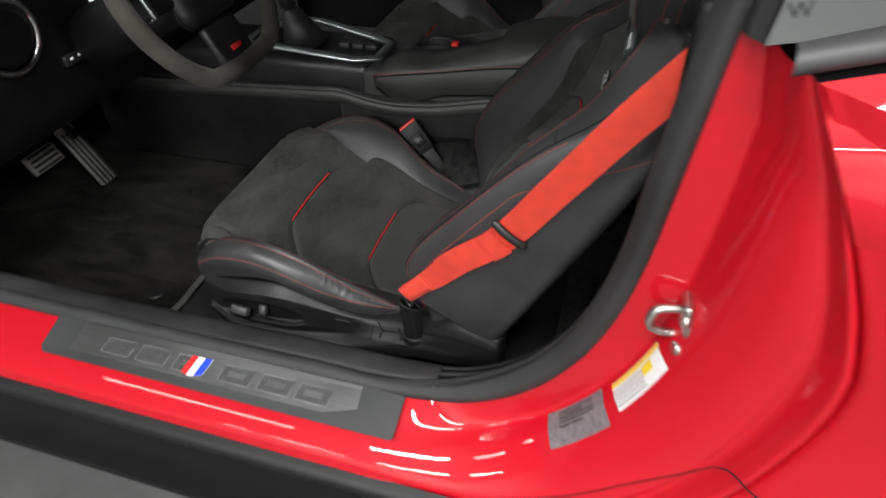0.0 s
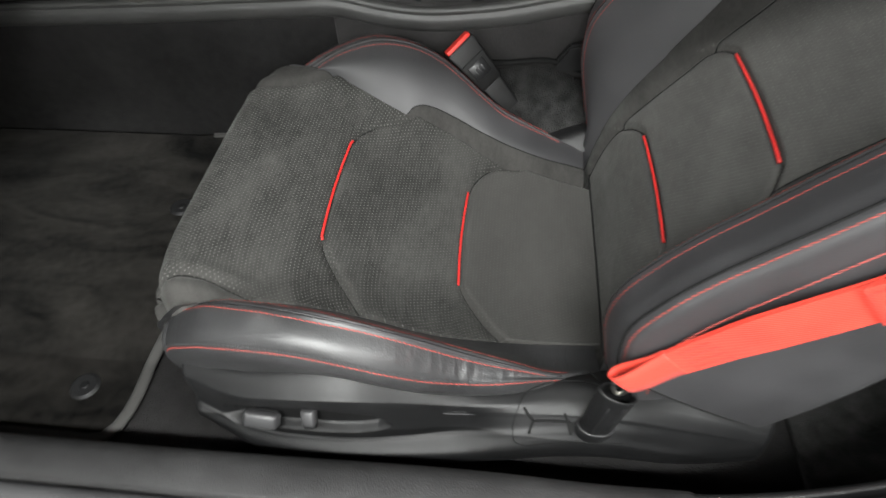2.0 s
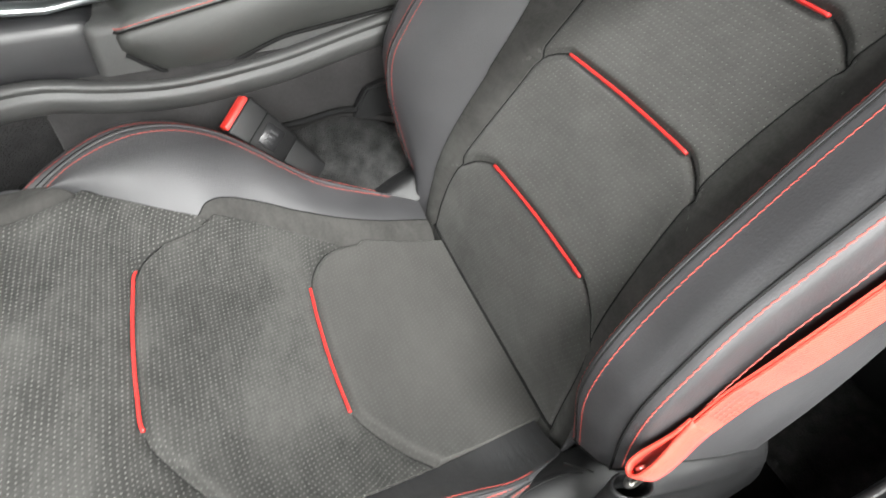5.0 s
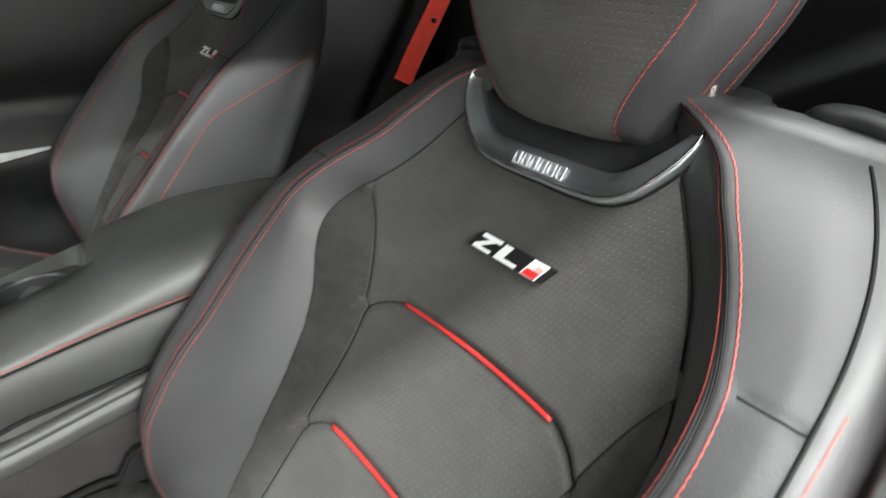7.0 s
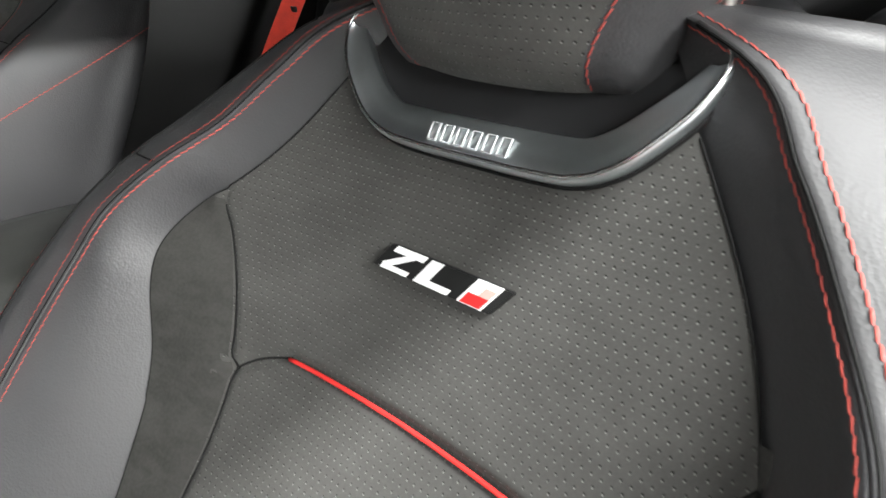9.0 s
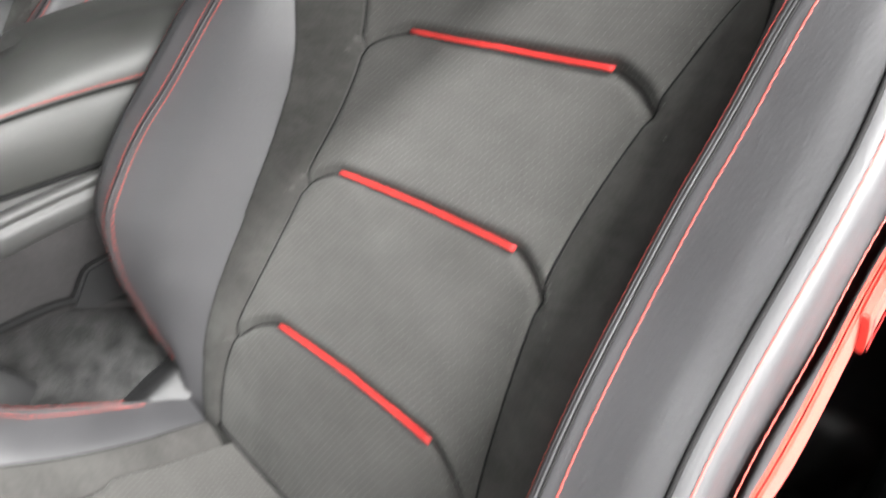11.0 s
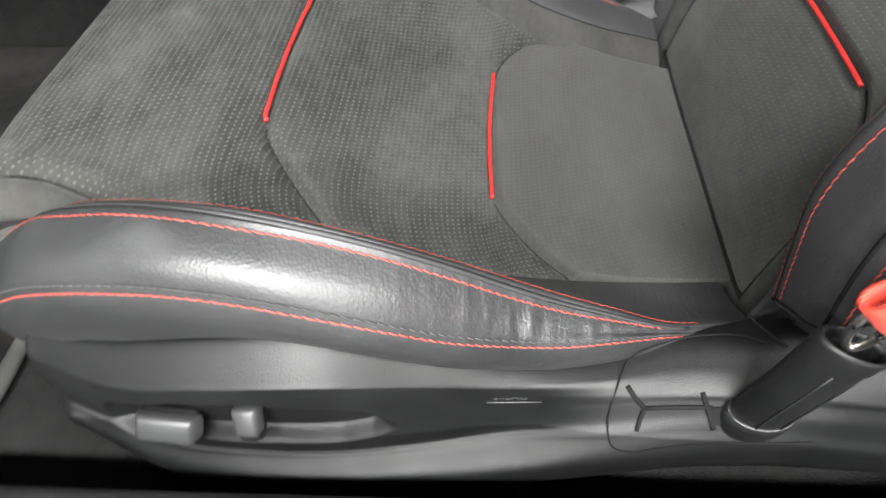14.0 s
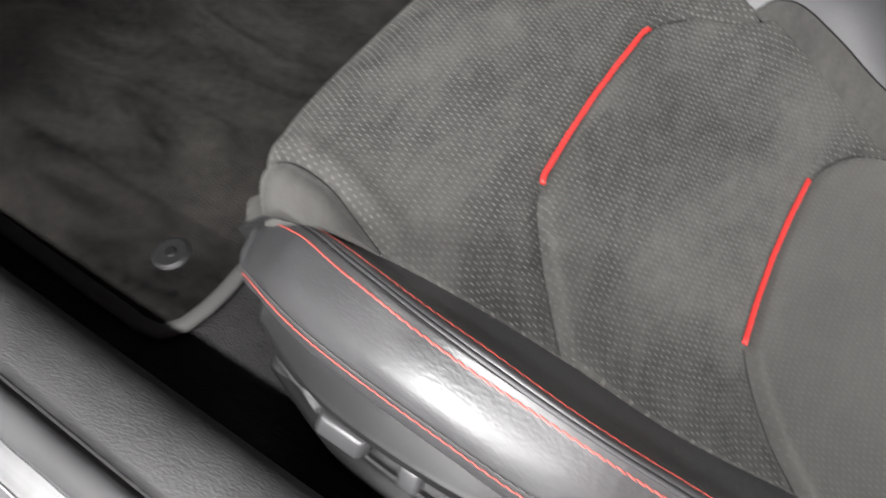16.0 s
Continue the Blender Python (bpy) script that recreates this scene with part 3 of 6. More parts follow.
def to_line(px, py, line):
    """The distance of points from a line, and on which side of it they lie."""
    line = np.asarray(line)
    best, side = np.full(px.shape, 9.0), np.zeros(px.shape)
    for a, b in zip(line[:-1], line[1:]):
        ab = b - a
        t = np.clip(((px - a[0]) * ab[0] + (py - a[1]) * ab[1]) / (ab @ ab), 0, 1)
        d = np.hypot(px - a[0] - t * ab[0], py - a[1] - t * ab[1])
        cr = ab[0] * (py - a[1]) - ab[1] * (px - a[0])
        side = np.where(d < best, np.sign(cr), side)
        best = np.minimum(best, d)
    return best, side


def sewn(px, py, lines, depth=0.0035, width=0.0045, puff=0.006, reach=0.03):
    """The height of padding that is sewn down along lines: a groove, and a swell on one side."""
    h = np.zeros(px.shape)
    for line in lines:
        d, side = to_line(px, py, line)
        h -= depth * np.exp(-((d / width) ** 2))
        h += puff * np.where(side < 0, 1 - np.exp(-((d / 0.006) ** 2)), 0.0) * np.exp(-d / reach)
    return h


def in_y(x, y):
    """Half the padded middle's width: on the far side the bolster comes further in."""
    return np.where(np.asarray(y) > 0, C_INY_FAR(x), C_INY(x))


def in_z(x, y):
    return np.where(np.asarray(y) > 0, C_INZ_FAR(x), C_INZ(x))


def cushion_soft(x, y):
    """The cushion's height without its seams."""
    k = np.clip(np.abs(y) / in_y(x, y), 0, 1.2)
    z = C_MID(x) + (in_z(x, y) - C_MID(x)) * k ** 3.0
    d = x - nose_front(y)
    z = z - np.where(d < 0.04, 0.04 - np.sqrt(np.maximum(0.0016 - (0.04 - d) ** 2, 0)), 0)
    e = np.maximum(in_y(x, y) - np.abs(y), 0)
    r = np.where(np.asarray(y) > 0, 0.016, 0.026)
    roll = np.where(e < r, r - np.sqrt(np.maximum(r * r - (r - e) ** 2, 0)), 0)
    return z - 0.9 * roll * smooth01((-0.19 - x) / 0.04)


def cushion_top(x, y):
    fold = to_line(x, np.abs(y), NOSE_FOLD)[0]
    nose = -0.0050 * np.exp(-((fold / 0.004) ** 2)) + 0.0035 * np.exp(-(((fold - 0.013) / 0.009) ** 2))
    return cushion_soft(x, y) + sewn(x, y, (SEAM_A, SEAM_B), 0.0045, 0.004, 0.009, 0.035) + nose


def nose_front(y):
    return -0.290 + np.where(np.asarray(y) > 0, 0.026, 0.046) * np.clip(np.abs(y) / 0.2, 0, 1.3) ** 5


def catmull(knots, n):
    """A smooth line through an array of knots [k, ..., 3], n points to each stretch."""
    k = len(knots)
    out = []
    for i in range(k - 1):
        p0, p1, p2, p3 = knots[max(i - 1, 0)], knots[i], knots[i + 1], knots[min(i + 2, k - 1)]
        for t in np.linspace(0, 1, n, endpoint=i == k - 2):
            out.append(0.5 * (2 * p1 + (p2 - p0) * t + (2 * p0 - 5 * p1 + 4 * p2 - p3) * t * t + (3 * p1 - p0 - 3 * p2 + p3) * t ** 3))
    return np.stack(out)


def stack_at(x, ys, zs):
    return np.stack([x, ys, zs], -1)


def on_grid_normals(p):
    du, dv = np.gradient(p, axis=0), np.gradient(p, axis=1)
    n = np.cross(du, dv)
    return n / (np.linalg.norm(n, axis=-1)[..., None] + 1e-12)


def tube_on(name, xy, lift, r, surface, n=60, squash=1.0):
    """A round cord lying on a surface along a line of (x, y)."""
    q = spline(xy, n)
    z = surface(q[:, 0], q[:, 1]) + lift
    return sweep(name, np.stack([q[:, 0], q[:, 1], z], 1), ring(r, 8, r * squash))


def some_faces(name, p, uv, mask):
    """The sheet through p, of which only the masked faces are kept."""
    nu, nv = p.shape[:2]
    i, j = np.nonzero(mask)
    quads = np.stack([i * nv + j, i * nv + j + 1, (i + 1) * nv + j + 1, (i + 1) * nv + j], 1)
    used, inv = np.unique(quads, return_inverse=True)
    return mesh_of(name, p.reshape(-1, 3)[used], [tuple(map(int, q)) for q in inv.reshape(-1, 4)], uv.reshape(-1, 2)[used])


def build_cushion(seat):
    # the padded middle, from the nose back to the bite
    nv, rows = 221, 330
    v = np.linspace(-1, 1, nv)
    u = np.linspace(0, 1, rows) ** 1.15
    x = nose_front(v[None] * 0.19) + (0.232 - nose_front(v[None] * 0.19)) * u[:, None]
    y = v[None] * in_y(x, v[None])
    z = cushion_top(x, y)
    top = np.stack([x, y, z], -1)
    skirt = [top[:, :1] + np.array([0, 0.004, -h]) for h in (0.06, 0.03)]
    skirt2 = [top[:, -1:] + np.array([0, -0.004, -h]) for h in (0.03, 0.06)]
    top = np.concatenate([*skirt, top, *skirt2], 1)
    nv += 4
    # the front face under the nose
    face = []
    for k in range(1, 13):
        w = k / 12
        q = top[0].copy()
        q[:, 2] -= 0.10 * w
        q[:, 0] += -0.006 * math.sin(math.pi * w * 0.8) + 0.05 * w * w + 0.20 * w * smooth01((np.abs(q[:, 1]) - 0.11) / 0.06) + 0.03 * smooth01(w / 0.25) * smooth01((-0.16 - q[:, 1]) / 0.025)
        q[:, 1] *= 1 - 0.03 * w
        face.append(q)
    p = np.concatenate([np.stack(face[::-1]), top])
    vlen = np.concatenate([[0], np.cumsum(np.linalg.norm(np.diff(p[:, nv // 2], axis=0), axis=1))])
    uv = np.stack(np.broadcast_arrays(vlen[:, None], p[..., 1]), -1)
    mid = 0.25 * (p[1:, 1:] + p[:-1, 1:] + p[1:, :-1] + p[:-1, :-1])
    behind_a = to_line(mid[..., 0], np.clip(mid[..., 1], -0.185, 0.170), SEAM_A)[1] < 0
    behind_b = to_line(mid[..., 0], np.clip(mid[..., 1], -0.155, 0.1365), SEAM_B)[1] < 0
    corner = (to_line(mid[..., 0], np.abs(mid[..., 1]), NOSE_FOLD)[1] > 0) & (mid[..., 0] < -0.158) & (np.abs(mid[..., 1]) > 0.160)
    for end in (mid[..., 1] < 0, mid[..., 1] > 0):
        part("corner_gusset", some_faces("corner_gusset", p, uv, corner & end), SUEDE_PLAIN, seat, "plain suede gusset at the cushion's corner")
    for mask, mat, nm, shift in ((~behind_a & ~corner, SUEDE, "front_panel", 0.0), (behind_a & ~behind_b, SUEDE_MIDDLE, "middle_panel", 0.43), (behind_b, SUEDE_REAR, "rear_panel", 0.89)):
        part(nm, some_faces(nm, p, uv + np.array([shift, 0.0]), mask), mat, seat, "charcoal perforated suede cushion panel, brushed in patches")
    for line, half in ((SEAM_A, 0.087), (SEAM_B, 0.080)):
        yy = np.linspace(-half, half, 30)
        q = np.stack([np.interp(np.abs(yy), [0, 0.04, 0.08, 0.092], [line[5, 0], line[5, 0] + 0.0008, line[4, 0], line[3, 0]]), yy], 1)
        part("piping", tube_on("piping", q, 0.0008, 0.0015, lambda a, c: cushion_soft(a, c)), PIPING, seat, "bright red sewn piping")
        for sgn in (-1, 1):
            q = spline(line, 200)
            q = q[(q[:, 1] * sgn > half) & (q[:, 1] * sgn < in_y(q[:, 0], sgn) - 0.002)]
            part("seam", tube_on("seam", q[::2], -0.0003, 0.0008, cushion_top), SEAM, seat)
    for sgn in (-1, 1):
        # rolled suede corner seam at the nose
        q = spline(NOSE_FOLD, 50)
        q = q[q[:, 0] > nose_front(sgn * q[:, 1]) + 0.003]
        zz = cushion_top(q[:, 0], sgn * q[:, 1])
        part("seam", sweep("seam", np.stack([q[:, 0], sgn * q[:, 1], zz - 0.0002], 1), ring(0.0007, 6)), SEAM, seat)
        # leather bolster
        front = -0.250 if sgn < 0 else -0.228
        xs = np.concatenate([np.linspace(front, -0.19, 14), np.linspace(-0.187, 0.20, 110)])
        nose = np.clip((xs - front) / 0.024, 0, 1)
        drop = (0.008 if sgn < 0 else 0.018) * (1 - np.sqrt(1 - (1 - nose) ** 2))
        inn = stack_at(xs, in_y(xs, sgn), in_z(xs, sgn) - 0.003 - drop * 0.4 - (0.020 * (1 - nose) if sgn < 0 else 0.0))
        s1 = stack_at(xs, C_S1Y(xs), C_S1Z(xs) - drop)
        m1 = inn * 0.5 + s1 * 0.5
        m1[:, 2] += -0.003 if sgn < 0 else 0.004
        m1[:, 1] -= 0.0 if sgn < 0 else 0.005
        s2 = stack_at(xs, C_S2Y(xs), C_S2Z(xs) - drop + (0.004 if sgn > 0 else 0.0))
        s3 = stack_at(xs, C_S3Y(xs), C_S3Z(xs) - drop)
        m3 = s2 * 0.5 + s3 * 0.5
        full = np.clip((0.12 - xs) / 0.2, 0, 1)
        m3[:, 1] += 0.006 * full
        m3[:, 2] += 0.004 * full
        b1 = s3.copy()
        b1[:, 1] += 0.001
        b1[:, 2] -= 0.018
        b2 = s3.copy()
        b2[:, 1] -= 0.006
        b2[:, 2] -= 0.036 + 0.015 * smooth01((-0.04 - xs) / 0.12)
        knots = np.stack([inn, m1, s1, s2, m3, s3, b1, b2])
        p = catmull(knots, 8)
        p = p.transpose(1, 0, 2).copy()
        # creases near the tip, where the leather is gathered
        cols = np.linspace(0, 7, p.shape[1])
        wr = np.exp(-((cols - 3.9) / 0.8) ** 2)[None] * (smooth01((xs - 0.01) / 0.04) * smooth01((0.135 - xs) / 0.02))[:, None]
        rip = np.sin(xs[:, None] * 700 + 1.7 * np.sin(xs[:, None] * 160) + cols[None] * 0.9)
        p[..., 2] += 0.0011 * wr * rip
        p[..., 1] += 0.0008 * wr * rip
        g = np.exp(-(((cols - 2.5) / 0.12) ** 2)) * 0.0018 + np.exp(-(((cols - 5.0) / 0.1) ** 2)) * 0.0014
        p[..., 2] -= g[None]
        # nose cap
        cap = []
        for k in range(1, 9):
            w = k / 8
            q = p[0].copy()
            q[:, 0] -= 0.009 * math.sin(w * math.pi / 2)
            q[:, 1:] += (q[:, 1:].mean(0) - q[:, 1:]) * (1 - math.cos(w * math.pi / 2)) * 0.95
            cap.append(q)
        p = np.concatenate([np.stack(cap[::-1]), p])
        p[..., 1] *= sgn
        vl = np.concatenate([[0], np.cumsum(np.linalg.norm(np.diff(p[40], axis=0), axis=1))])
        uv = np.stack(np.broadcast_arrays(p[..., 0], vl[None]), -1)
        bol = part("cushion_bolster", grid("cushion_bolster", p, uv, flip=sgn > 0), LEATHER_WORN if sgn < 0 else LEATHER, seat, "black leather cushion bolster, creased towards its tip" if sgn < 0 else "smooth black leather cushion bolster")
        nrm = on_grid_normals(p)
        nrm = nrm * np.sign(nrm[60, 25, 2])
        off = 8
        if sgn > 0:
            k0 = off + int(np.argmin(np.abs(xs + 0.054)))
            band = []
            for row, rn in zip(p[k0:, :17], nrm[k0:, :17]):
                reach = np.interp(C_BAND(row[0, 0]), row[:, 1], np.arange(17))
                cs = np.linspace(0, max(reach, 0.2), 9)
                band.append(np.stack([np.interp(cs, np.arange(17), row[:, m] + rn[:, m] * (0.0012 - 0.0010 * (m < 0))) for m in range(3)], 1))
            band = np.array(band)
            band[..., 2] += 0.0015 * np.sin(np.linspace(0, math.pi, 9))[None]
            part("side_band", grid("side_band", band, np.stack([band[..., 0], band[..., 1]], -1), flip=True), SUEDE_PLAIN, seat, "plain dark suede band")
            part("seam", sweep("seam", band[:, -1], ring(0.0007, 6)), SEAM, seat)
        for col, a, b in ((16, 6, 114), (24, 2, 110), (40, 0, 112)):
            part("stitching", stitches("stitching", p[off + a: off + b, col], nrm[off + a: off + b, col]), THREAD, bol, "row of red stitches")
        part("welt", sweep("welt", p[off + 2: off + 112, 20] + nrm[off + 2: off + 112, 20] * 0.0004, ring(0.0015, 8)), LEATHER, bol)
        for col in (19, 21):
            part("seam", sweep("seam", p[off + 2: off + 112, col] + nrm[off + 2: off + 112, col] * 0.0001, ring(0.0006, 6)), SEAM, bol)
        part("stitching", stitches("stitching", p[off: off + 112, 38], nrm[off: off + 112, 38], lift=0.0004, width=0.0011), GREY_THREAD, bol, "fine dark grey stitches")


# ---- driver's seat: backrest, in its own frame: s up the back, y across, n to the front ----
BACK_AT = np.array([0.216, 0.0, 0.342])
BACK_UP = np.array([0.456, 0.0, 0.89]) / np.hypot(0.456, 0.89)
BACK_OUT = np.array([-BACK_UP[2], 0.0, BACK_UP[0]])


def on_back(s, y, n):
    s, y, n = np.broadcast_arrays(np.asarray(s, float), np.asarray(y, float), np.asarray(n, float))
    p = BACK_AT + s[..., None] * BACK_UP + n[..., None] * BACK_OUT
    p[..., 1] += y
    return p


S_K = [-0.03, 0.04, 0.08, 0.12, 0.16, 0.20, 0.24, 0.28, 0.32, 0.36, 0.40, 0.44, 0.48, 0.52, 0.56, 0.60, 0.63]
CREST_N = [0.011, 0.037, 0.068, 0.097, 0.111, 0.107, 0.098, 0.085, 0.0745, 0.0655, 0.057, 0.049, 0.034, 0.014, 0.004, -0.004, -0.012]
SIDE_N3 = [0.000, 0.030, 0.058, 0.086, 0.108, 0.110, 0.103, 0.093, 0.083, 0.073, 0.061, 0.048, 0.030, 0.006, -0.016, -0.036, -0.056]
SIDE_N4 = [-0.020, 0.000, 0.030, 0.058, 0.078, 0.080, 0.073, 0.065, 0.056, 0.047, 0.036, 0.022, 0.002, -0.020, -0.036, -0.050, -0.062]
SIDES = {
    -1: [curve_of(S_K, k) for k in (
        [0.187, 0.192, 0.196, 0.199, 0.2015, 0.1995, 0.198, 0.197, 0.1975, 0.200, 0.2015, 0.204, 0.197, 0.176, 0.151, 0.119, 0.058], CREST_N,
        [0.228, 0.232, 0.236, 0.240, 0.245, 0.246, 0.245, 0.246, 0.248, 0.249, 0.247, 0.247, 0.244, 0.238, 0.226, 0.205, 0.185], SIDE_N3,
        [0.244, 0.246, 0.248, 0.250, 0.252, 0.253, 0.253, 0.255, 0.256, 0.258, 0.258, 0.258, 0.256, 0.250, 0.236, 0.214, 0.194], SIDE_N4)],
    1: [curve_of(S_K, k) for k in (
        [0.205, 0.212, 0.220, 0.227, 0.238, 0.245, 0.250, 0.252, 0.253, 0.251, 0.246, 0.236, 0.214, 0.186, 0.158, 0.120, 0.058], CREST_N,
        [0.240, 0.246, 0.254, 0.262, 0.272, 0.278, 0.283, 0.285, 0.286, 0.285, 0.281, 0.273, 0.259, 0.242, 0.226, 0.205, 0.185], SIDE_N3,
        [0.254, 0.258, 0.265, 0.272, 0.281, 0.287, 0.291, 0.293, 0.294, 0.293, 0.290, 0.283, 0.270, 0.254, 0.236, 0.214, 0.194], SIDE_N4)],
}
K_LEY = curve_of([-0.03, 0.02, 0.06, 0.12, 0.20, 0.28, 0.34, 0.40, 0.44, 0.471, 0.51, 0.545, 0.57, 0.60, 0.63], [0.174, 0.175, 0.178, 0.181, 0.184, 0.184, 0.183, 0.179, 0.173, 0.164, 0.146, 0.124, 0.107, 0.088, 0.066])
K_LEN = curve_of([-0.03, 0.04, 0.12, 0.20, 0.28, 0.36, 0.44, 0.471, 0.52, 0.58, 0.63], [0.0, 0.022, 0.034, 0.032, 0.022, 0.008, 0.003, 0.0, -0.010, -0.014, -0.018])
K_ISY = curve_of([-0.03, 0.03, 0.07, 0.11, 0.165, 0.26, 0.32, 0.37, 0.412, 0.452, 0.471, 0.51, 0.55, 0.60, 0.63], [0.149, 0.148, 0.145, 0.136, 0.127, 0.119, 0.1225, 0.132, 0.146, 0.167, 0.179, 0.145, 0.118, 0.086, 0.064])
K_MID = curve_of([-0.03, 0.0, 0.06, 0.131, 0.20, 0.265, 0.33, 0.39, 0.43, 0.476, 0.537, 0.60, 0.63], [-0.002, 0.004, 0.017, 0.022, 0.016, 0.007, -0.010, -0.026, -0.026, -0.024, -0.019, -0.016, -0.02])


def back_seam(s0, half, drop, out):
    """A seam across the back: flat in the middle, turned down to both sides."""
    pts = [(s0 - drop, out), (s0 - drop * 0.45, half + (out - half) * 0.62), (s0 - drop * 0.12, half + (out - half) * 0.22), (s0, half), (s0 + 0.0015, 0)]
    return np.array([(a, -b) for a, b in pts] + [(a, b) for a, b in pts[-2::-1]])


BACK_SEAMS = [(back_seam(0.1325, 0.087, 0.034, 0.137), 0.087), (back_seam(0.2655, 0.088, 0.022, 0.1205), 0.088), (back_seam(0.39, 0.092, 0.024, 0.133), 0.092)]


FAR_SWELL = curve_of([-0.03, 0.05, 0.13, 0.20, 0.255, 0.31, 0.36, 0.40, 0.427, 0.462, 0.486, 0.526, 0.56, 0.63], [0.0, -0.003, -0.012, -0.019, -0.018, -0.006, 0.011, 0.026, 0.034, 0.027, 0.013, 0.002, 0.0, 0.0])


def edge_y(s, y):
    """Half the suede's width: the far side swells at the shoulder."""
    return K_LEY(s) + np.where(np.asarray(y) > 0, FAR_SWELL(s), 0.0)


def edge_n(s, y):
    return K_LEN(s) + np.where(np.asarray(y) > 0, 0.016, 0.0) * np.exp(-(((s - 0.41) / 0.05) ** 2))


def back_soft(s, y):
    """The back's relief without its seams."""
    k = np.clip(np.abs(y) / edge_y(s, y), 0, 1.1)
    return K_MID(s) + (edge_n(s, y) - K_MID(s)) * k ** 2.4


def back_face(s, y):
    n = back_soft(s, y)
    n = n + sewn(s, y, [b for b, _ in BACK_SEAMS], puff=0.005, reach=0.04)
    d = np.abs(np.abs(y) - K_ISY(s))
    return n - 0.002 * np.exp(-((d / 0.003) ** 2)) * (s < 0.48)


def build_backrest(seat):
    ss = np.linspace(-0.03, 0.618, 190)
    sf = np.linspace(-0.03, 0.618, 380)
    v = np.linspace(-1, 1, 241)
    yy = v[None] * edge_y(sf[:, None], v[None])
    sg = np.broadcast_to(sf[:, None], yy.shape)
    nn = back_face(sg, yy) - 0.012 * smooth01((sg - 0.556 - 0.5 * np.maximum(np.abs(yy) - 0.055, 0)) / 0.012)
    p = on_back(sg, yy, nn)
    uv = np.stack([sg, yy], -1)
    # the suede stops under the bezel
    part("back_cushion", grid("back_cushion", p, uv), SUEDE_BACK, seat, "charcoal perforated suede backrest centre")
    # a black cord puts the shade of the cushion-backrest crease into colour
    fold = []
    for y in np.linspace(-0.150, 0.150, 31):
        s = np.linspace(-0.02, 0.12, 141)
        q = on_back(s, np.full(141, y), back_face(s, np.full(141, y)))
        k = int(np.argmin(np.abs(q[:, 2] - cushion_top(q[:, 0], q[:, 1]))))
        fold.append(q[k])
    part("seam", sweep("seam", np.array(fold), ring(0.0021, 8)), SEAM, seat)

    def cord(line, keep, r, lift, mat, nm, lab=""):
        q = spline(line, 240)
        q = q[keep(q)]
        pts = on_back(q[:, 0], q[:, 1], back_face(q[:, 0], q[:, 1]) + lift)
        part(nm, sweep(nm, pts[::3], ring(r, 8), up=BACK_OUT), mat, seat, lab)

    for line, half in BACK_SEAMS:
        yy = np.linspace(-half, half, 30)
        sq = np.interp(np.abs(yy), [0, half * 0.8, half], [line[4, 0], line[4, 0] - 0.001, line[3, 0]])
        pts = on_back(sq, yy, back_soft(sq, yy) + 0.0012)
        part("piping", sweep("piping", pts, ring(0.0015, 8), up=BACK_OUT), PIPING, seat, "bright red sewn piping")
        for sg2 in (-1, 1):
            cord(line, lambda q: q[:, 1] * sg2 > half, 0.0009, 0.0, SEAM, "seam")
    for sgn in (-1, 1):
        q = np.stack([ss, sgn * K_ISY(ss)], 1)
        q = q[(ss > 0.0) & (ss < 0.470)]
        pts = on_back(q[:, 0], q[:, 1], back_face(q[:, 0], q[:, 1]) + 0.0002)
        part("seam", sweep("seam", pts, ring(0.0008, 6), up=BACK_OUT), SEAM, seat)
        sb = np.linspace(0.0, 0.470, 90)
        w = np.linspace(0.03, 1.0, 10)[None]
        yb = K_ISY(sb)[:, None] * (1 - w) + (edge_y(sb, sgn)[:, None] - 0.0005) * w
        pb = on_back(sb[:, None], sgn * yb, back_face(np.broadcast_to(sb[:, None], yb.shape), sgn * yb) + 0.0006 + 0.0016 * np.sin(w * math.pi))
        part("side_band", grid("side_band", pb, np.stack([np.broadcast_to(sb[:, None], yb.shape), yb], -1), flip=sgn < 0), SUEDE_PLAIN, seat, "plain dark suede band")
        # leather bolster and side
        ey, en = edge_y(ss, sgn), edge_n(ss, sgn)
        le = on_back(ss, ey, en - 0.002)
        cy, cn, y3, n3, y4, n4 = SIDES[sgn]
        b1 = on_back(ss, cy(ss) - 0.006, cn(ss) - 0.002)
        w = smooth01((0.5 - ss) / 0.1)
        mid = on_back(ss, ey * 0.5 + cy(ss) * 0.5 - 0.003 * w, en * 0.5 + cn(ss) * 0.5 + 0.006 * w)
        b2 = on_back(ss, cy(ss) + 0.006, cn(ss) + 0.001)
        b3 = on_back(ss, y3(ss), n3(ss))
        b4 = on_back(ss, y4(ss), n4(ss))
        rear1 = on_back(ss, y4(ss) + 0.002, -0.05 - 0.02 * smooth01((ss - 0.45) / 0.15))
        rear2 = on_back(ss, y4(ss) - 0.012, np.full(ss.shape, -0.092))
        rear3 = on_back(ss, y4(ss) * 0.5, np.full(ss.shape, -0.112))
        rear4 = on_back(ss, 0.0 * ss, np.full(ss.shape, -0.115))
        p = catmull(np.stack([le, mid, b1, b2, b3, b4, rear1, rear2, rear3, rear4]), 8).transpose(1, 0, 2).copy()
        nrm = on_grid_normals(p)
        nrm = nrm * np.sign((nrm[90, 16] @ BACK_OUT))
        cols = np.linspace(0, 9, p.shape[1])
        g = np.exp(-(((cols - 2.5) / 0.13) ** 2)) * 0.002 + np.exp(-(((cols - 3.85) / 0.08) ** 2)) * 0.0016
        p -= nrm * g[None, :, None]
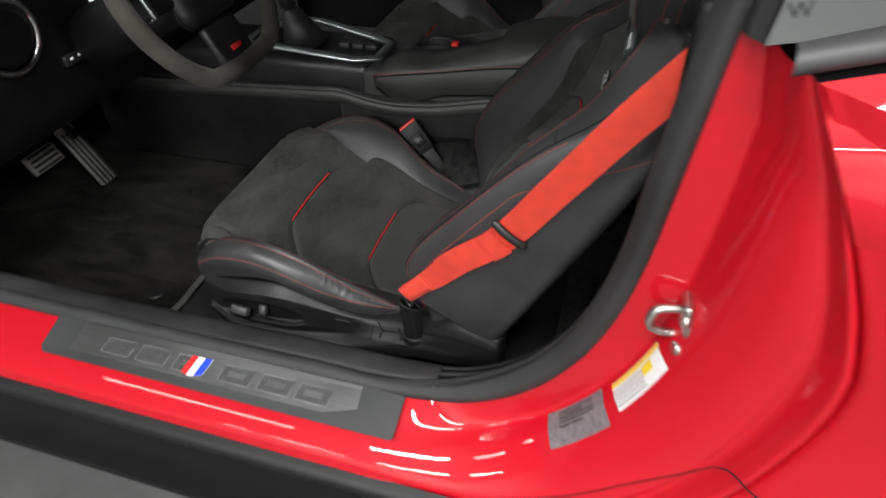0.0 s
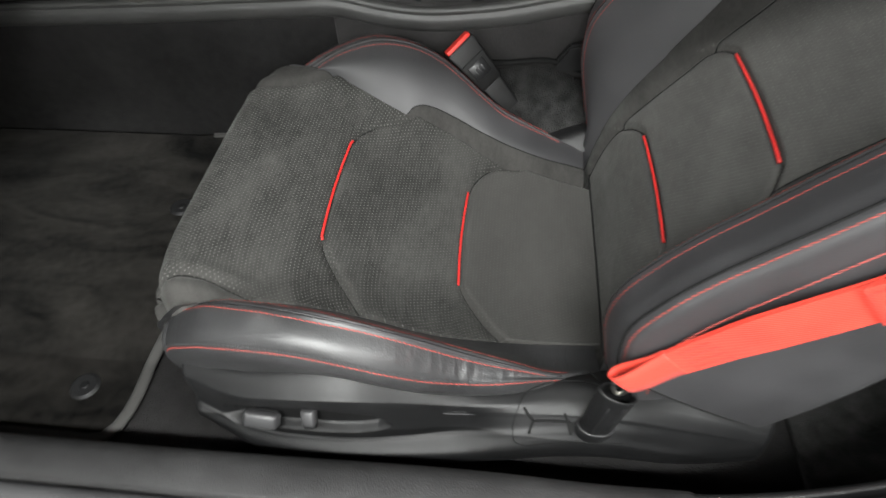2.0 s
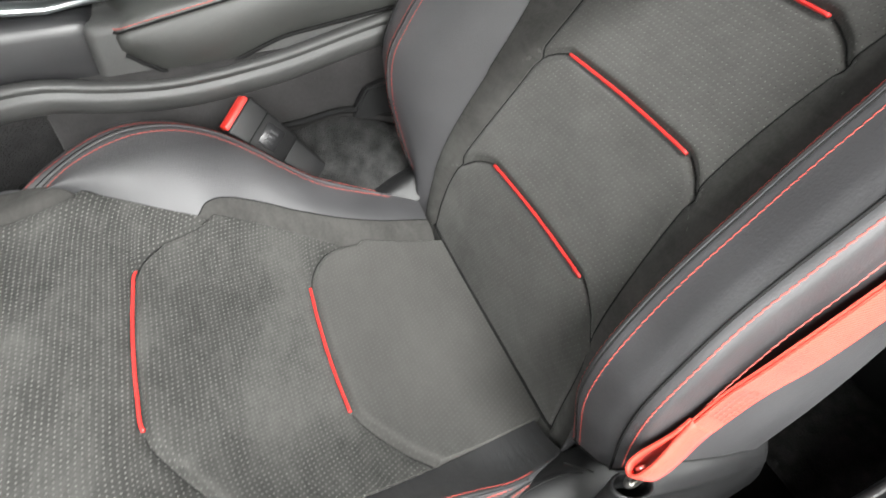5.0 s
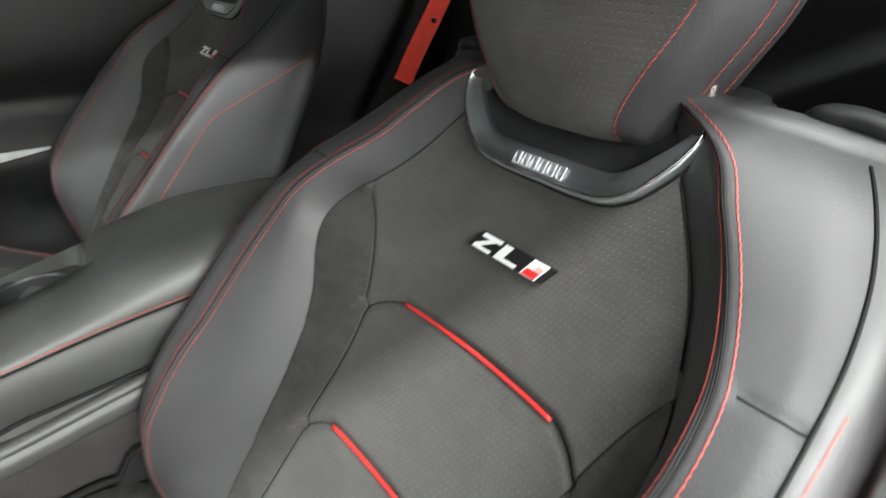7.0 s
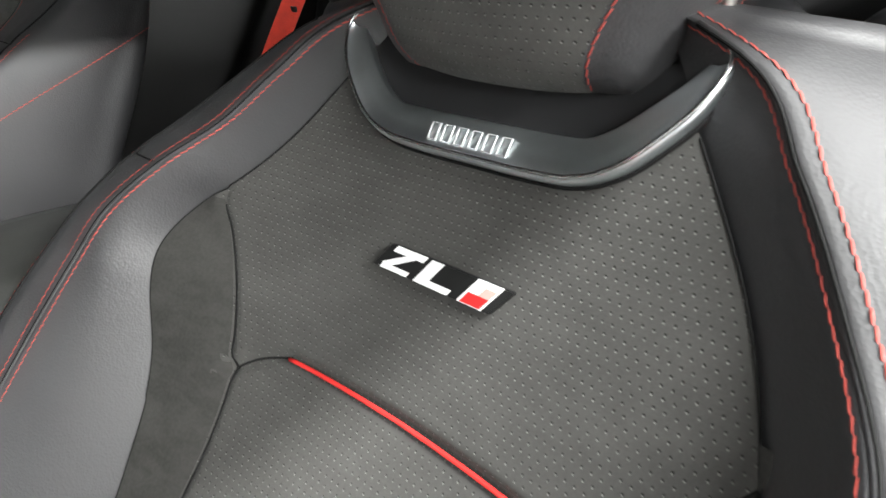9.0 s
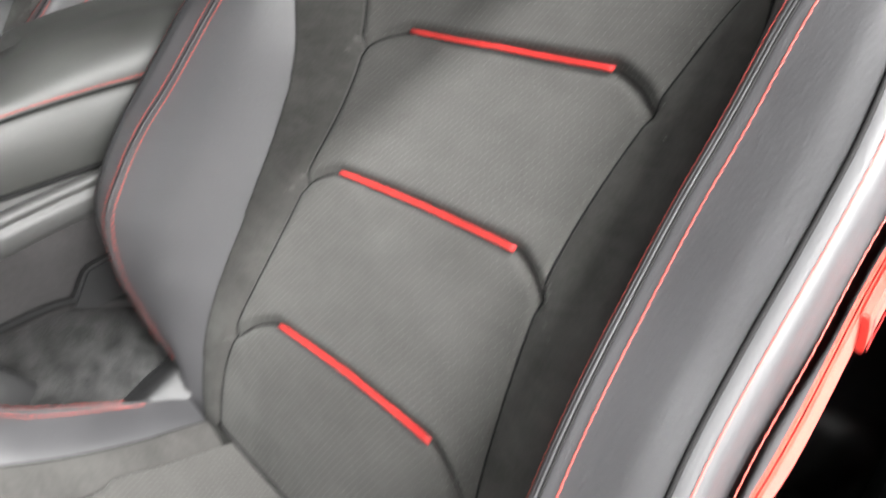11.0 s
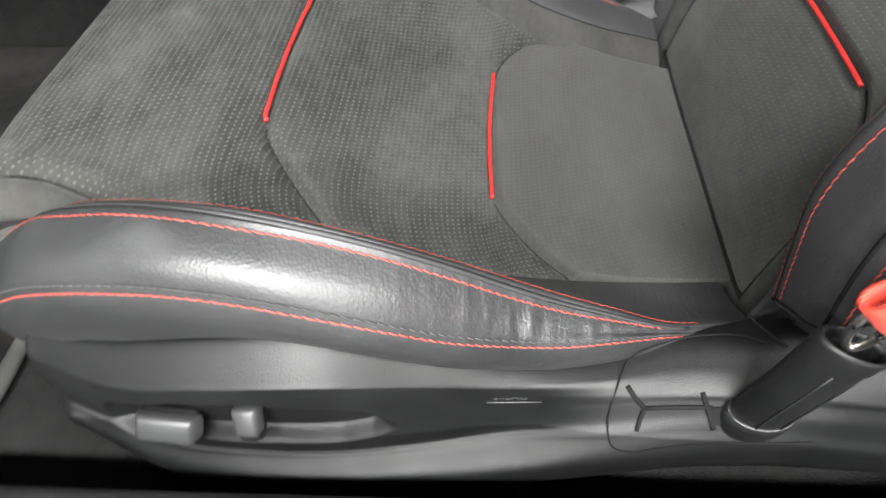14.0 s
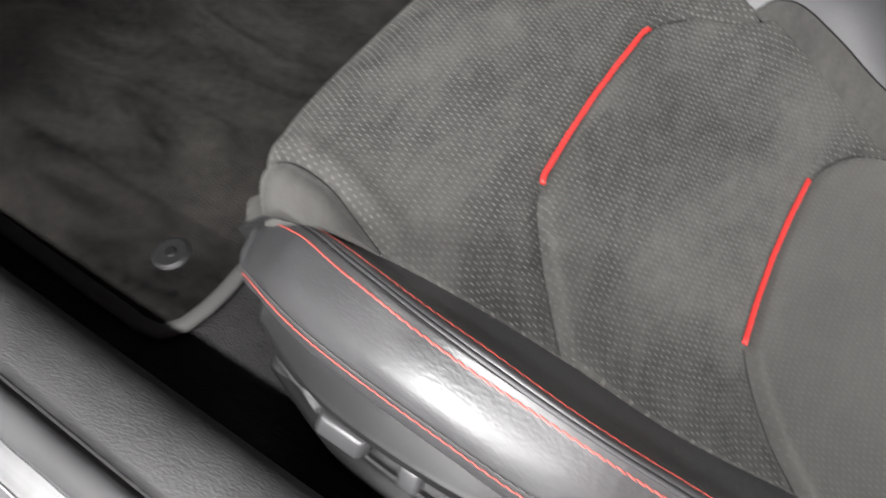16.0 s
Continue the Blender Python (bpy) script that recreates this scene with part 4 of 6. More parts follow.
        seam_s = np.exp(-(((ss - 0.481) / 0.0035) ** 2))[:, None] * (smooth01((cols - 3.0) / 0.2) * smooth01((4.0 - cols) / 0.2))[None]
        p -= nrm * 0.0022 * seam_s[..., None]
        # the leather ends in a hem, tucked behind the side cover
        hem = np.interp(np.arange(p.shape[1]), [0, 16, 24, 31, 36, 40, 60], [-0.03, 0.038, 0.050, 0.070, 0.097, 0.104, 0.103])
        tuck = smooth01((hem[None] - ss[:, None]) / 0.010)
        p -= nrm * 0.016 * tuck[..., None] * (np.arange(p.shape[1]) > 14)[None, :, None]
        hem_line = np.array([[np.interp(hem[c] + 0.001, ss, p[:, c, m]) for m in range(3)] for c in range(18, 60)]) * np.array([1, sgn, 1])
        # crown over the top
        cap = []
        for k in range(1, 11):
            a = k / 10 * math.pi / 2
            q = p[-1].copy()
            rel = (q - BACK_AT) @ BACK_OUT
            q = q + BACK_UP * 0.016 * math.sin(a) + BACK_OUT * ((-0.06 - rel) * (1 - math.cos(a)))[:, None]
            cap.append(q)
        p = np.concatenate([p, np.stack(cap)])
        p[..., 1] *= sgn
        nrm = on_grid_normals(p)
        nrm = nrm * np.sign((nrm[90, 16] @ BACK_OUT))
        vl = np.concatenate([[0], np.cumsum(np.linalg.norm(np.diff(p[90], axis=0), axis=1))])
        uv = np.stack(np.broadcast_arrays(np.linspace(0, 0.69, p.shape[0])[:, None], vl[None]), -1)
        line = on_back(ss[8:176], sgn * ey[8:176], back_face(ss[8:176], sgn * ey[8:176]) + 0.0002)
        part("seam", sweep("seam", line, ring(0.0006, 6), up=BACK_OUT), SEAM, seat)
        bol = part("back_bolster", grid("back_bolster", p, uv, flip=sgn < 0), LEATHER, seat, "black leather backrest bolster and side")
        for col, a, b in ((16, 21, 190), (24, 24, 190), (33, 34, 154)):
            part("stitching", stitches("stitching", p[a:b, col], nrm[a:b, col]), THREAD, bol, "row of red stitches")
        sl = np.linspace(0.10, 0.545, 110)
        nl = np.where(sl < 0.40, n4(sl), n4(0.40) + (-0.086 - n4(0.40)) * np.clip((sl - 0.40) / 0.145, 0, 1) ** 1.05)
        part("stitching", stitches("stitching", on_back(sl, sgn * (y4(sl) + 0.0032), nl), np.tile([0.0, sgn, 0.0], (110, 1)) + 0.4 * BACK_OUT), THREAD, bol, "row of red stitches")
        part("welt", sweep("welt", p[14:188, 20] + nrm[14:188, 20] * 0.0004, ring(0.0016, 8), up=BACK_OUT), LEATHER, bol)
        for col, rr in ((19, 0.0007), (21, 0.0007), (31, 0.0011)):
            part("seam", sweep("seam", p[14:188, col] + nrm[14:188, col] * 0.0001, ring(rr, 6), up=BACK_OUT), SEAM, bol)
        part("hem", sweep("hem", hem_line, ring(0.0010, 8)), SEAM, bol, "dark hem line")
        i = int(np.argmin(np.abs(ss - 0.481)))
        part("seam", sweep("seam", p[i, 25:32] + nrm[i, 25:32] * 0.0002, ring(0.0007, 6), up=BACK_OUT), SEAM, bol)


def build_bezel(seat):
    lower = [(0.606, 0.107), (0.602, 0.111), (0.595, 0.112), (0.584, 0.1085), (0.572, 0.102), (0.5535, 0.0855), (0.5445, 0.072), (0.541, 0.0625), (0.539, 0.052), (0.538, 0.03), (0.538, 0.0)]
    upper = [(0.6055, 0.1055), (0.602, 0.104), (0.597, 0.1005), (0.588, 0.0935), (0.577, 0.083), (0.5685, 0.0735), (0.5635, 0.066), (0.561, 0.060), (0.560, 0.052), (0.5595, 0.03), (0.5595, 0.0)]
    lo = np.array(lower + [(a, -b) for a, b in lower[-2::-1]])
    up = np.array(upper + [(a, -b) for a, b in upper[-2::-1]])

    def even(q):
        u = np.linspace(0, len(q) - 1, 121)
        return np.stack([curve_of(np.arange(len(q)), q[:, m])(u) for m in range(2)], 1)

    lo, up = even(lo), even(up)
    base = lambda q: np.maximum(back_soft(q[:, 0], q[:, 1]), back_soft(np.full(len(q), 0.545), q[:, 1] * 0.8)) + 0.0025
    rows = []
    for w, n in ((-0.06, -0.006), (-0.06, 0.0005), (-0.03, 0.0022), (0.02, 0.0034), (0.09, 0.0038), (0.12, 0.0036), (0.14, 0.0030), (0.55, 0.0006), (0.95, -0.0010), (1.0, -0.0016), (1.0, -0.010)):
        q = lo * (1 - w) + up * w
        rows.append(on_back(q[:, 0], q[:, 1], base(q) + n + 0.003))
    p = np.stack(rows)
    bez = part("headrest_bezel", grid("headrest_bezel", p, flip=True), BEZEL, seat, "satin metal bezel under the headrest")
    part("bezel_lip", sweep("bezel_lip", p[4] + BACK_OUT * 0.0002, ring(0.0011, 8), up=BACK_OUT), CHROME, bez, "polished lower edge")
    # black cord drawn as the shadow line below the bezel
    part("bezel_gap_shade", sweep("bezel_gap_shade", p[0] + BACK_OUT * 0.0012, ring(0.0016, 8), up=BACK_OUT), SEAM, bez)
    # a plate of dark plastic behind the headrest's foot
    rows = []
    for w in np.linspace(0, 1, 8):
        q = up.copy()
        q[:, 0] = up[:, 0] + (0.635 - up[:, 0]) * w
        rows.append(on_back(q[:, 0], q[:, 1], back_soft(np.minimum(q[:, 0], 0.6), q[:, 1]) - 0.001 - 0.014 * w))
    part("headrest_well", grid("headrest_well", np.stack(rows), flip=True), PLASTIC_SATIN, seat, "smooth black plastic well")
    # raised lettering as plain bars
    for k in range(6):
        y = 0.026 - k * 0.0092
        q = np.array([[0.5485, y]])
        at = on_back(0.5485, y, float(base(q)[0]) + 0.0052)
        rim = np.array([at - np.array([0, 1, 0]) * a + BACK_UP * b for a, b in ((-0.0034, -0.0045), (0.0022, -0.0045), (0.0034, 0.0045), (-0.0022, 0.0045), (-0.0034, -0.0045), (0.0022, -0.0045))])
        part("raised_bar", sweep("raised_bar", rim, ring(0.0005, 6), up=BACK_OUT, caps=False), SILVER, bez)


def build_badge(seat):
    right, up = Vector((0, -1, 0)), Vector(BACK_UP) + Vector(BACK_OUT) * 0.05
    at = Vector(on_back(0.476, 0.0, float(back_face(np.array([0.476]), np.array([0.0]))[0]) + 0.002))
    h, sl = 0.0076, 0.0055
    para = lambda a, b, lo=-h, hi=h: [(a + sl * lo / h, lo), (b + sl * lo / h, lo), (b + sl * hi / h, hi), (a + sl * hi / h, hi)]
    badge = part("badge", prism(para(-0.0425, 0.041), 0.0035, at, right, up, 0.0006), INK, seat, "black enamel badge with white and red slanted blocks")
    front = at + right.cross(up).normalized() * 0.0034
    for outline, mat in (
        (para(-0.040, -0.016, 0.0036, h * 0.98), WHITE),
        ([(-0.0245, 0.0045), (-0.0165, 0.0045), (-0.036, -0.0045), (-0.0445, -0.0045)], WHITE),
        (para(-0.040, -0.018, -h * 0.98, -0.0045), WHITE),
        (para(-0.012, -0.003, -h * 0.98, h * 0.95), WHITE),
        (para(-0.003, 0.014, -h * 0.98, -0.004), WHITE),
        (para(0.0215, 0.0385, -h * 0.98, h * 0.98), WHITE),
        (para(0.0235, 0.0375, -h * 0.9, -h * 0.1), RED),
        (para(0.0300, 0.0375, -h * 0.1, h * 0.55), PINK),
    ):
        outline = [(0.93 * a, c) for a, c in outline]
        deep = 0.0007 if mat is WHITE else 0.0011
        part("badge_block", prism(outline, deep, front, right, up), mat, badge)


def build_headrest(seat):
    rest = part("headrest", bpy.data.meshes.new("headrest_anchor"), LEATHER, seat, "black leather headrest with a suede face")
    zs = np.linspace(0, 1, 40)
    z = 0.848 + zs * 0.225
    wf = 0.052 + 0.052 * smooth01(zs / 0.55) - 0.02 * smooth01((zs - 0.7) / 0.3)
    wb = 0.085 + 0.045 * smooth01(zs / 0.5) - 0.03 * smooth01((zs - 0.7) / 0.3)
    xf = 0.468 - 0.012 * smooth01(zs / 0.3) + 0.035 * zs - 0.0 * zs
    r = np.sqrt(np.clip(1 - ((np.abs(zs - 0.5) - 0.38).clip(0) / 0.125) ** 2, 0.02, 1))
    # suede face
    v = np.linspace(-1, 1, 41)
    y = v[None] * wf[:, None]
    x = xf[:, None] + 0.010 * np.abs(v[None]) ** 2.5 + 0.045 * (1 - r)[:, None]
    p = np.stack([x, y, np.broadcast_to(z[:, None], y.shape)], -1)
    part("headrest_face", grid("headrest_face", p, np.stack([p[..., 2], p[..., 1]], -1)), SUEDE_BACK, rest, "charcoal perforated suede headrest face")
    for sgn in (-1, 1):
        edge = np.stack([xf + 0.010 + 0.045 * (1 - r), wf, z], 1)
        m = np.stack([xf + 0.024 + 0.03 * (1 - r), wf * 0.45 + wb * 0.55 + 0.002, z], 1)
        bk = np.stack([xf + 0.068, wb, z], 1)
        bk2 = np.stack([xf + 0.10 - 0.03 * (1 - r), wb * 0.8, z], 1)
        bk3 = np.stack([xf + 0.112 - 0.05 * (1 - r), 0 * wb, z], 1)
        q = catmull(np.stack([edge, m, bk, bk2, bk3]), 8).transpose(1, 0, 2).copy()
        bot = []
        for k in range(1, 6):
            w = k / 5
            low = q[0].copy()
            cen = np.array([0.53, 0.0, 0.848])
            low = low + (cen - low) * w
            low[:, 2] = 0.848 - 0.012 * math.sin(w * math.pi / 2)
            bot.append(low)
        q = np.concatenate([np.stack(bot[::-1]), q])
        q[..., 1] *= sgn
        nrm = on_grid_normals(q)
        nrm *= np.sign(nrm[20, 8, 1] * sgn)
        part("headrest_side", grid("headrest_side", q, np.stack([q[..., 2], q[..., 0]], -1), flip=sgn < 0), LEATHER, rest)
        part("stitching", stitches("stitching", q[6:40, 1], nrm[6:40, 1]), THREAD, rest, "row of red stitches")
        for col in (12, 15):
            part("stitching", stitches("stitching", q[8:40, col], nrm[8:40, col]), THREAD, rest, "row of red stitches")
        part("post", cylinder(0.0036, 0.0036, (0.512, sgn * 0.098, 0.87), (0.527, sgn * 0.098, 0.94), 14), STEEL, rest, "steel headrest post")
        part("post_collar", cylinder(0.019, 0.016, on_back(0.618, sgn * 0.105, -0.052), on_back(0.640, sgn * 0.105, -0.052), 24, 0.004), PLASTIC_SATIN, seat, "round black plastic post collar")
        part("release_lever", sweep("release_lever", spline([on_back(0.632, sgn * 0.142, -0.05), on_back(0.636, sgn * 0.170, -0.055), on_back(0.630, sgn * 0.20, -0.062)], 14), ring(0.017, 16, 0.008), up=BACK_UP, scale=[0.3, 0.7, 0.9, 1, 1, 1, 1, 1, 1, 1, 1, 0.9, 0.7, 0.3]), PLASTIC_SATIN, seat, "black plastic seat release lever")


COVER_X = [-0.235, -0.17, -0.11, -0.05, 0.0, 0.05, 0.11, 0.15, 0.20, 0.28, 0.345]
COVER_ROWS = [(curve_of(COVER_X, a), curve_of(COVER_X, b)) for a, b in (
    ([0.205, 0.222, 0.228, 0.226, 0.218, 0.205, 0.190, 0.180, 0.182, 0.212, 0.228], [0.392, 0.406, 0.419, 0.416, 0.392, 0.360, 0.346, 0.351, 0.366, 0.408, 0.386]),
    ([0.222, 0.240, 0.244, 0.240, 0.231, 0.221, 0.208, 0.198, 0.206, 0.239, 0.246], [0.397, 0.4135, 0.428, 0.428, 0.404, 0.376, 0.364, 0.370, 0.384, 0.425, 0.402]),
    ([0.234, 0.2555, 0.2625, 0.2600, 0.2475, 0.2365, 0.226, 0.220, 0.226, 0.251, 0.254], [0.389, 0.401, 0.4145, 0.4150, 0.3945, 0.374, 0.366, 0.370, 0.381, 0.414, 0.394]),
    ([0.237, 0.2590, 0.2655, 0.2630, 0.2505, 0.2395, 0.234, 0.233, 0.238, 0.257, 0.258], [0.381, 0.393, 0.406, 0.407, 0.387, 0.367, 0.361, 0.365, 0.374, 0.398, 0.385]),
    ([0.238, 0.2575, 0.2630, 0.2610, 0.2515, 0.2410, 0.238, 0.237, 0.241, 0.258, 0.259], [0.363, 0.366, 0.372, 0.372, 0.361, 0.350, 0.354, 0.360, 0.368, 0.390, 0.380]),
    ([0.239, 0.2560, 0.2610, 0.2600, 0.2530, 0.2440, 0.244, 0.242, 0.246, 0.260, 0.260], [0.344, 0.329, 0.330, 0.332, 0.332, 0.331, 0.344, 0.352, 0.361, 0.379, 0.373]),
    ([0.243, 0.2595, 0.2650, 0.2640, 0.2580, 0.2500, 0.251, 0.248, 0.250, 0.262, 0.261], [0.337, 0.3225, 0.3235, 0.3260, 0.3265, 0.3265, 0.338, 0.345, 0.353, 0.366, 0.365]),
    ([0.249, 0.2690, 0.2765, 0.2770, 0.2730, 0.2670, 0.262, 0.258, 0.257, 0.265, 0.261], [0.328, 0.311, 0.3145, 0.318, 0.318, 0.317, 0.325, 0.330, 0.338, 0.350, 0.355]),
    ([0.243, 0.2650, 0.2735, 0.2745, 0.2710, 0.2660, 0.260, 0.256, 0.257, 0.262, 0.258], [0.316, 0.289, 0.294, 0.297, 0.297, 0.296, 0.302, 0.308, 0.320, 0.332, 0.346]),
    ([0.225, 0.235, 0.240, 0.245, 0.245, 0.245, 0.240, 0.235, 0.235, 0.240, 0.238], [0.305, 0.277, 0.282, 0.285, 0.285, 0.284, 0.290, 0.296, 0.305, 0.316, 0.334]),
)]


POCKET_X = [-0.208, -0.19, -0.17, -0.134, -0.09, -0.05, -0.032, -0.018]
POCKET_LO = [0.330, 0.3245, 0.3285, 0.3315, 0.3340, 0.3365, 0.3400, 0.347]
POCKET_HI = [0.344, 0.368, 0.378, 0.392, 0.396, 0.387, 0.378, 0.362]


def pocket(x, z):
    """How deep the hollow for the switches is sunk into the side cover."""
    lo, hi = np.interp(x, POCKET_X, POCKET_LO), np.interp(x, POCKET_X, POCKET_HI)
    return 0.0125 * smooth01((z - lo) / 0.004) * smooth01((hi - z) / 0.010) * smooth01((x + 0.209) / 0.024) * smooth01((-0.014 - x) / 0.018)


def on_cover(xz, lift=0.0):
    """Points on the near side cover, from pairs of length and height."""
    out = []
    for x, z in xz:
        q = catmull(np.array([(float(a(x)), float(b(x))) for a, b in COVER_ROWS]), 12)
        top = int(np.argmax(q[:, 1]))
        ys, zs = q[top:, 0], np.minimum.accumulate(q[top:, 1])
        out.append((x, -float(np.interp(z, zs[::-1], ys[::-1])) + float(pocket(x, z)) - lift, z + lift * 0.5))
    return out


def lettering(body, size, material, parent, place, label, deep=0.0004):
    text = bpy.data.curves.new("lettering", "FONT")
    text.body, text.size, text.extrude = body, size, deep
    tmp = new("lettering", text)
    me = bpy.data.meshes.new_from_object(tmp.evaluated_get(bpy.context.evaluated_depsgraph_get()))
    bpy.data.objects.remove(tmp)
    ob = part("lettering", me, material, parent, label)
    ob.matrix_basis = place
    return ob


def build_base(seat):
    # plastic side cover below the cushion
    xs = np.concatenate([np.linspace(-0.232, -0.182, 30), np.linspace(-0.1805, -0.002, 120), np.linspace(0.001, 0.342, 100)])
    for sgn in (-1, 1):
        q = catmull(np.stack([np.stack([xs, a(xs), b(xs)], 1) for a, b in COVER_ROWS]), 36 if sgn < 0 else 10).transpose(1, 0, 2).copy()
        q[:, 8:, 1] -= pocket(q[:, 8:, 0], q[:, 8:, 2])
        caps = []
        for end, way in ((0, -1), (-1, 1)):
            cap = []
            for k in range(1, 7):
                w = k / 6
                o = q[end].copy()
                o[:, 0] += way * 0.014 * math.sin(w * math.pi / 2)
                o[:, 1] -= 0.03 * w * w
                cap.append(o)
            caps.append(cap)
        q = np.concatenate([np.stack(caps[0][::-1]), q, np.stack(caps[1])])
        q[..., 1] *= sgn
        cover = part("side_cover", grid("side_cover", q, flip=sgn > 0), PLASTIC, seat, "grained black plastic seat side cover")
        if sgn > 0:
            continue
        # black sheet over the hollow's back wall puts its shade into colour
        ux = np.linspace(-0.194, -0.034, 50)
        lo, hi = np.interp(ux, POCKET_X, POCKET_LO) + 0.0052, np.interp(ux, POCKET_X, POCKET_HI) - 0.0095
        sheet = [[on_cover([(x, c + (a - c) * w)], 0.0009)[0] for x, a, c in zip(ux, lo, hi)] for w in np.linspace(0, 1, 14)]
        part("pocket_shade", grid("pocket_shade", np.array(sheet)), DEEP_BLACK, cover, "black sheet painted as the shade inside the switch hollow")
        # two power seat switches in the hollow, each a tapered cap on a dark stalk
        for nm, at, w, h, tap, turn in (("seat_switch", (-0.1545, -0.2610, 0.354), 0.042, 0.017, 0.80, 8), ("recline_switch", (-0.0985, -0.2620, 0.3715), 0.0165, 0.0185, 0.86, -6)):
            bm = box(w, h, 0.012, (0, 0, 0), 0.0035, 3)
            for v in bm.verts:
                k = 1 - (1 - tap) * (0.5 - v.co.y / h) if nm == "recline_switch" else 1 - (1 - tap) * (v.co.z / 0.012 + 0.5)
                v.co.x *= k
                v.co.z += 0.0015 * math.cos(v.co.x / w * math.pi)
            m = Matrix.Translation(at) @ Euler((radians(56), radians(turn), 0)).to_matrix().to_4x4()
            bmesh.ops.transform(bm, matrix=m, verts=bm.verts)
            part(nm, bm, GREY_PLASTIC, cover, "worn grey plastic power seat switch")
            low = 0.012 if nm == "recline_switch" else 0.005
            part("switch_stalk", box(w * 0.86, 0.022, 0.012, (at[0] - 0.002, at[1] + 0.004, at[2] - low), 0.004, 3, Euler((radians(30), radians(turn), 0)).to_matrix()), DEEP_BLACK, cover)
        line = on_cover([(0.222, 0.352), (0.1998, 0.346), (0.1696, 0.3415), (0.139, 0.336), (0.1232, 0.3335), (0.1125, 0.335), (0.1095, 0.342), (0.1105, 0.354), (0.1140, 0.3649), (0.1205, 0.3705), (0.1428, 0.3791), (0.1707, 0.3865), (0.1839, 0.3868), (0.198, 0.3843)], 0.0005)
        part("panel_line", sweep("panel_line", spline(line, 70), ring(0.0006, 6)), SEAM, cover)
        line = on_cover([(0.180, 0.407), (0.1885, 0.399), (0.1964, 0.3929), (0.2057, 0.387)], 0.0002)
        part("panel_line", sweep("panel_line", spline(line, 16), ring(0.0007, 6)), SEAM, cover)
        for pts in ([(0.1195, 0.3645), (0.13, 0.3543)], [(0.1262, 0.343), (0.13, 0.3543)], [(0.13, 0.3543), (0.1671, 0.3598)], [(0.1610, 0.3665), (0.1688, 0.3485)]):
            dense = [tuple(np.array(pts[0]) * (1 - k) + np.array(pts[1]) * k) for k in np.linspace(0, 1, 6)]
            part("slot", sweep("slot", on_cover(dense, 0.0006), ring(0.0014, 8, 0.0010), up=(0, -0.8, 0.6)), SEAM, cover)
        # hollow at the sleeve's foot
        bm = bmesh.new()
        bm.faces.new([bm.verts.new(v) for v in on_cover([(0.163, 0.3595), (0.184, 0.3635), (0.176, 0.356), (0.1675, 0.3495)], 0.0012)])
        part("slot", bm, SEAM, cover)
        a, c = on_cover([(0.0372, 0.363), (0.0695, 0.357)], 0.0006)
        way = (Vector(c) - Vector(a)).normalized()
        out = Vector((0, -0.85, 0.5)).normalized()
        up = out.cross(way).normalized()
        out = way.cross(up)
        place = Matrix((way, up, out)).transposed().to_4x4()
        place.translation = Vector(a) + up * 0.0018
        lettering("AIRBAG", 0.0070, GREY_PLASTIC, cover, place, "small raised airbag lettering", 0.0003)
        part("lettering_line", sweep("lettering_line", np.linspace(a, c, 4), ring(0.0005, 5)), LETTER_DARK, cover)
    # pan and rails under the cushion
    part("seat_pan", box(0.44, 0.42, 0.05, (-0.02, 0, 0.315), 0.01), PLASTIC, seat)
    for y in (-0.2, 0.2):
        part("rail", box(0.5, 0.03, 0.03, (0.0, y, 0.277), 0.004), STEEL, seat)


def build_seat():
    seat = thing("front_seat", "black leather and charcoal suede sports seat with red piping and stitching", "car seat", group="front seats")
    build_cushion(seat)
    build_backrest(seat)
    build_bezel(seat)
    build_badge(seat)
    build_headrest(seat)
    build_base(seat)
    return seat


driver_seat = build_seat()
copy_thing(driver_seat, Matrix.Translation((0.012, 0.77, 0.05)))


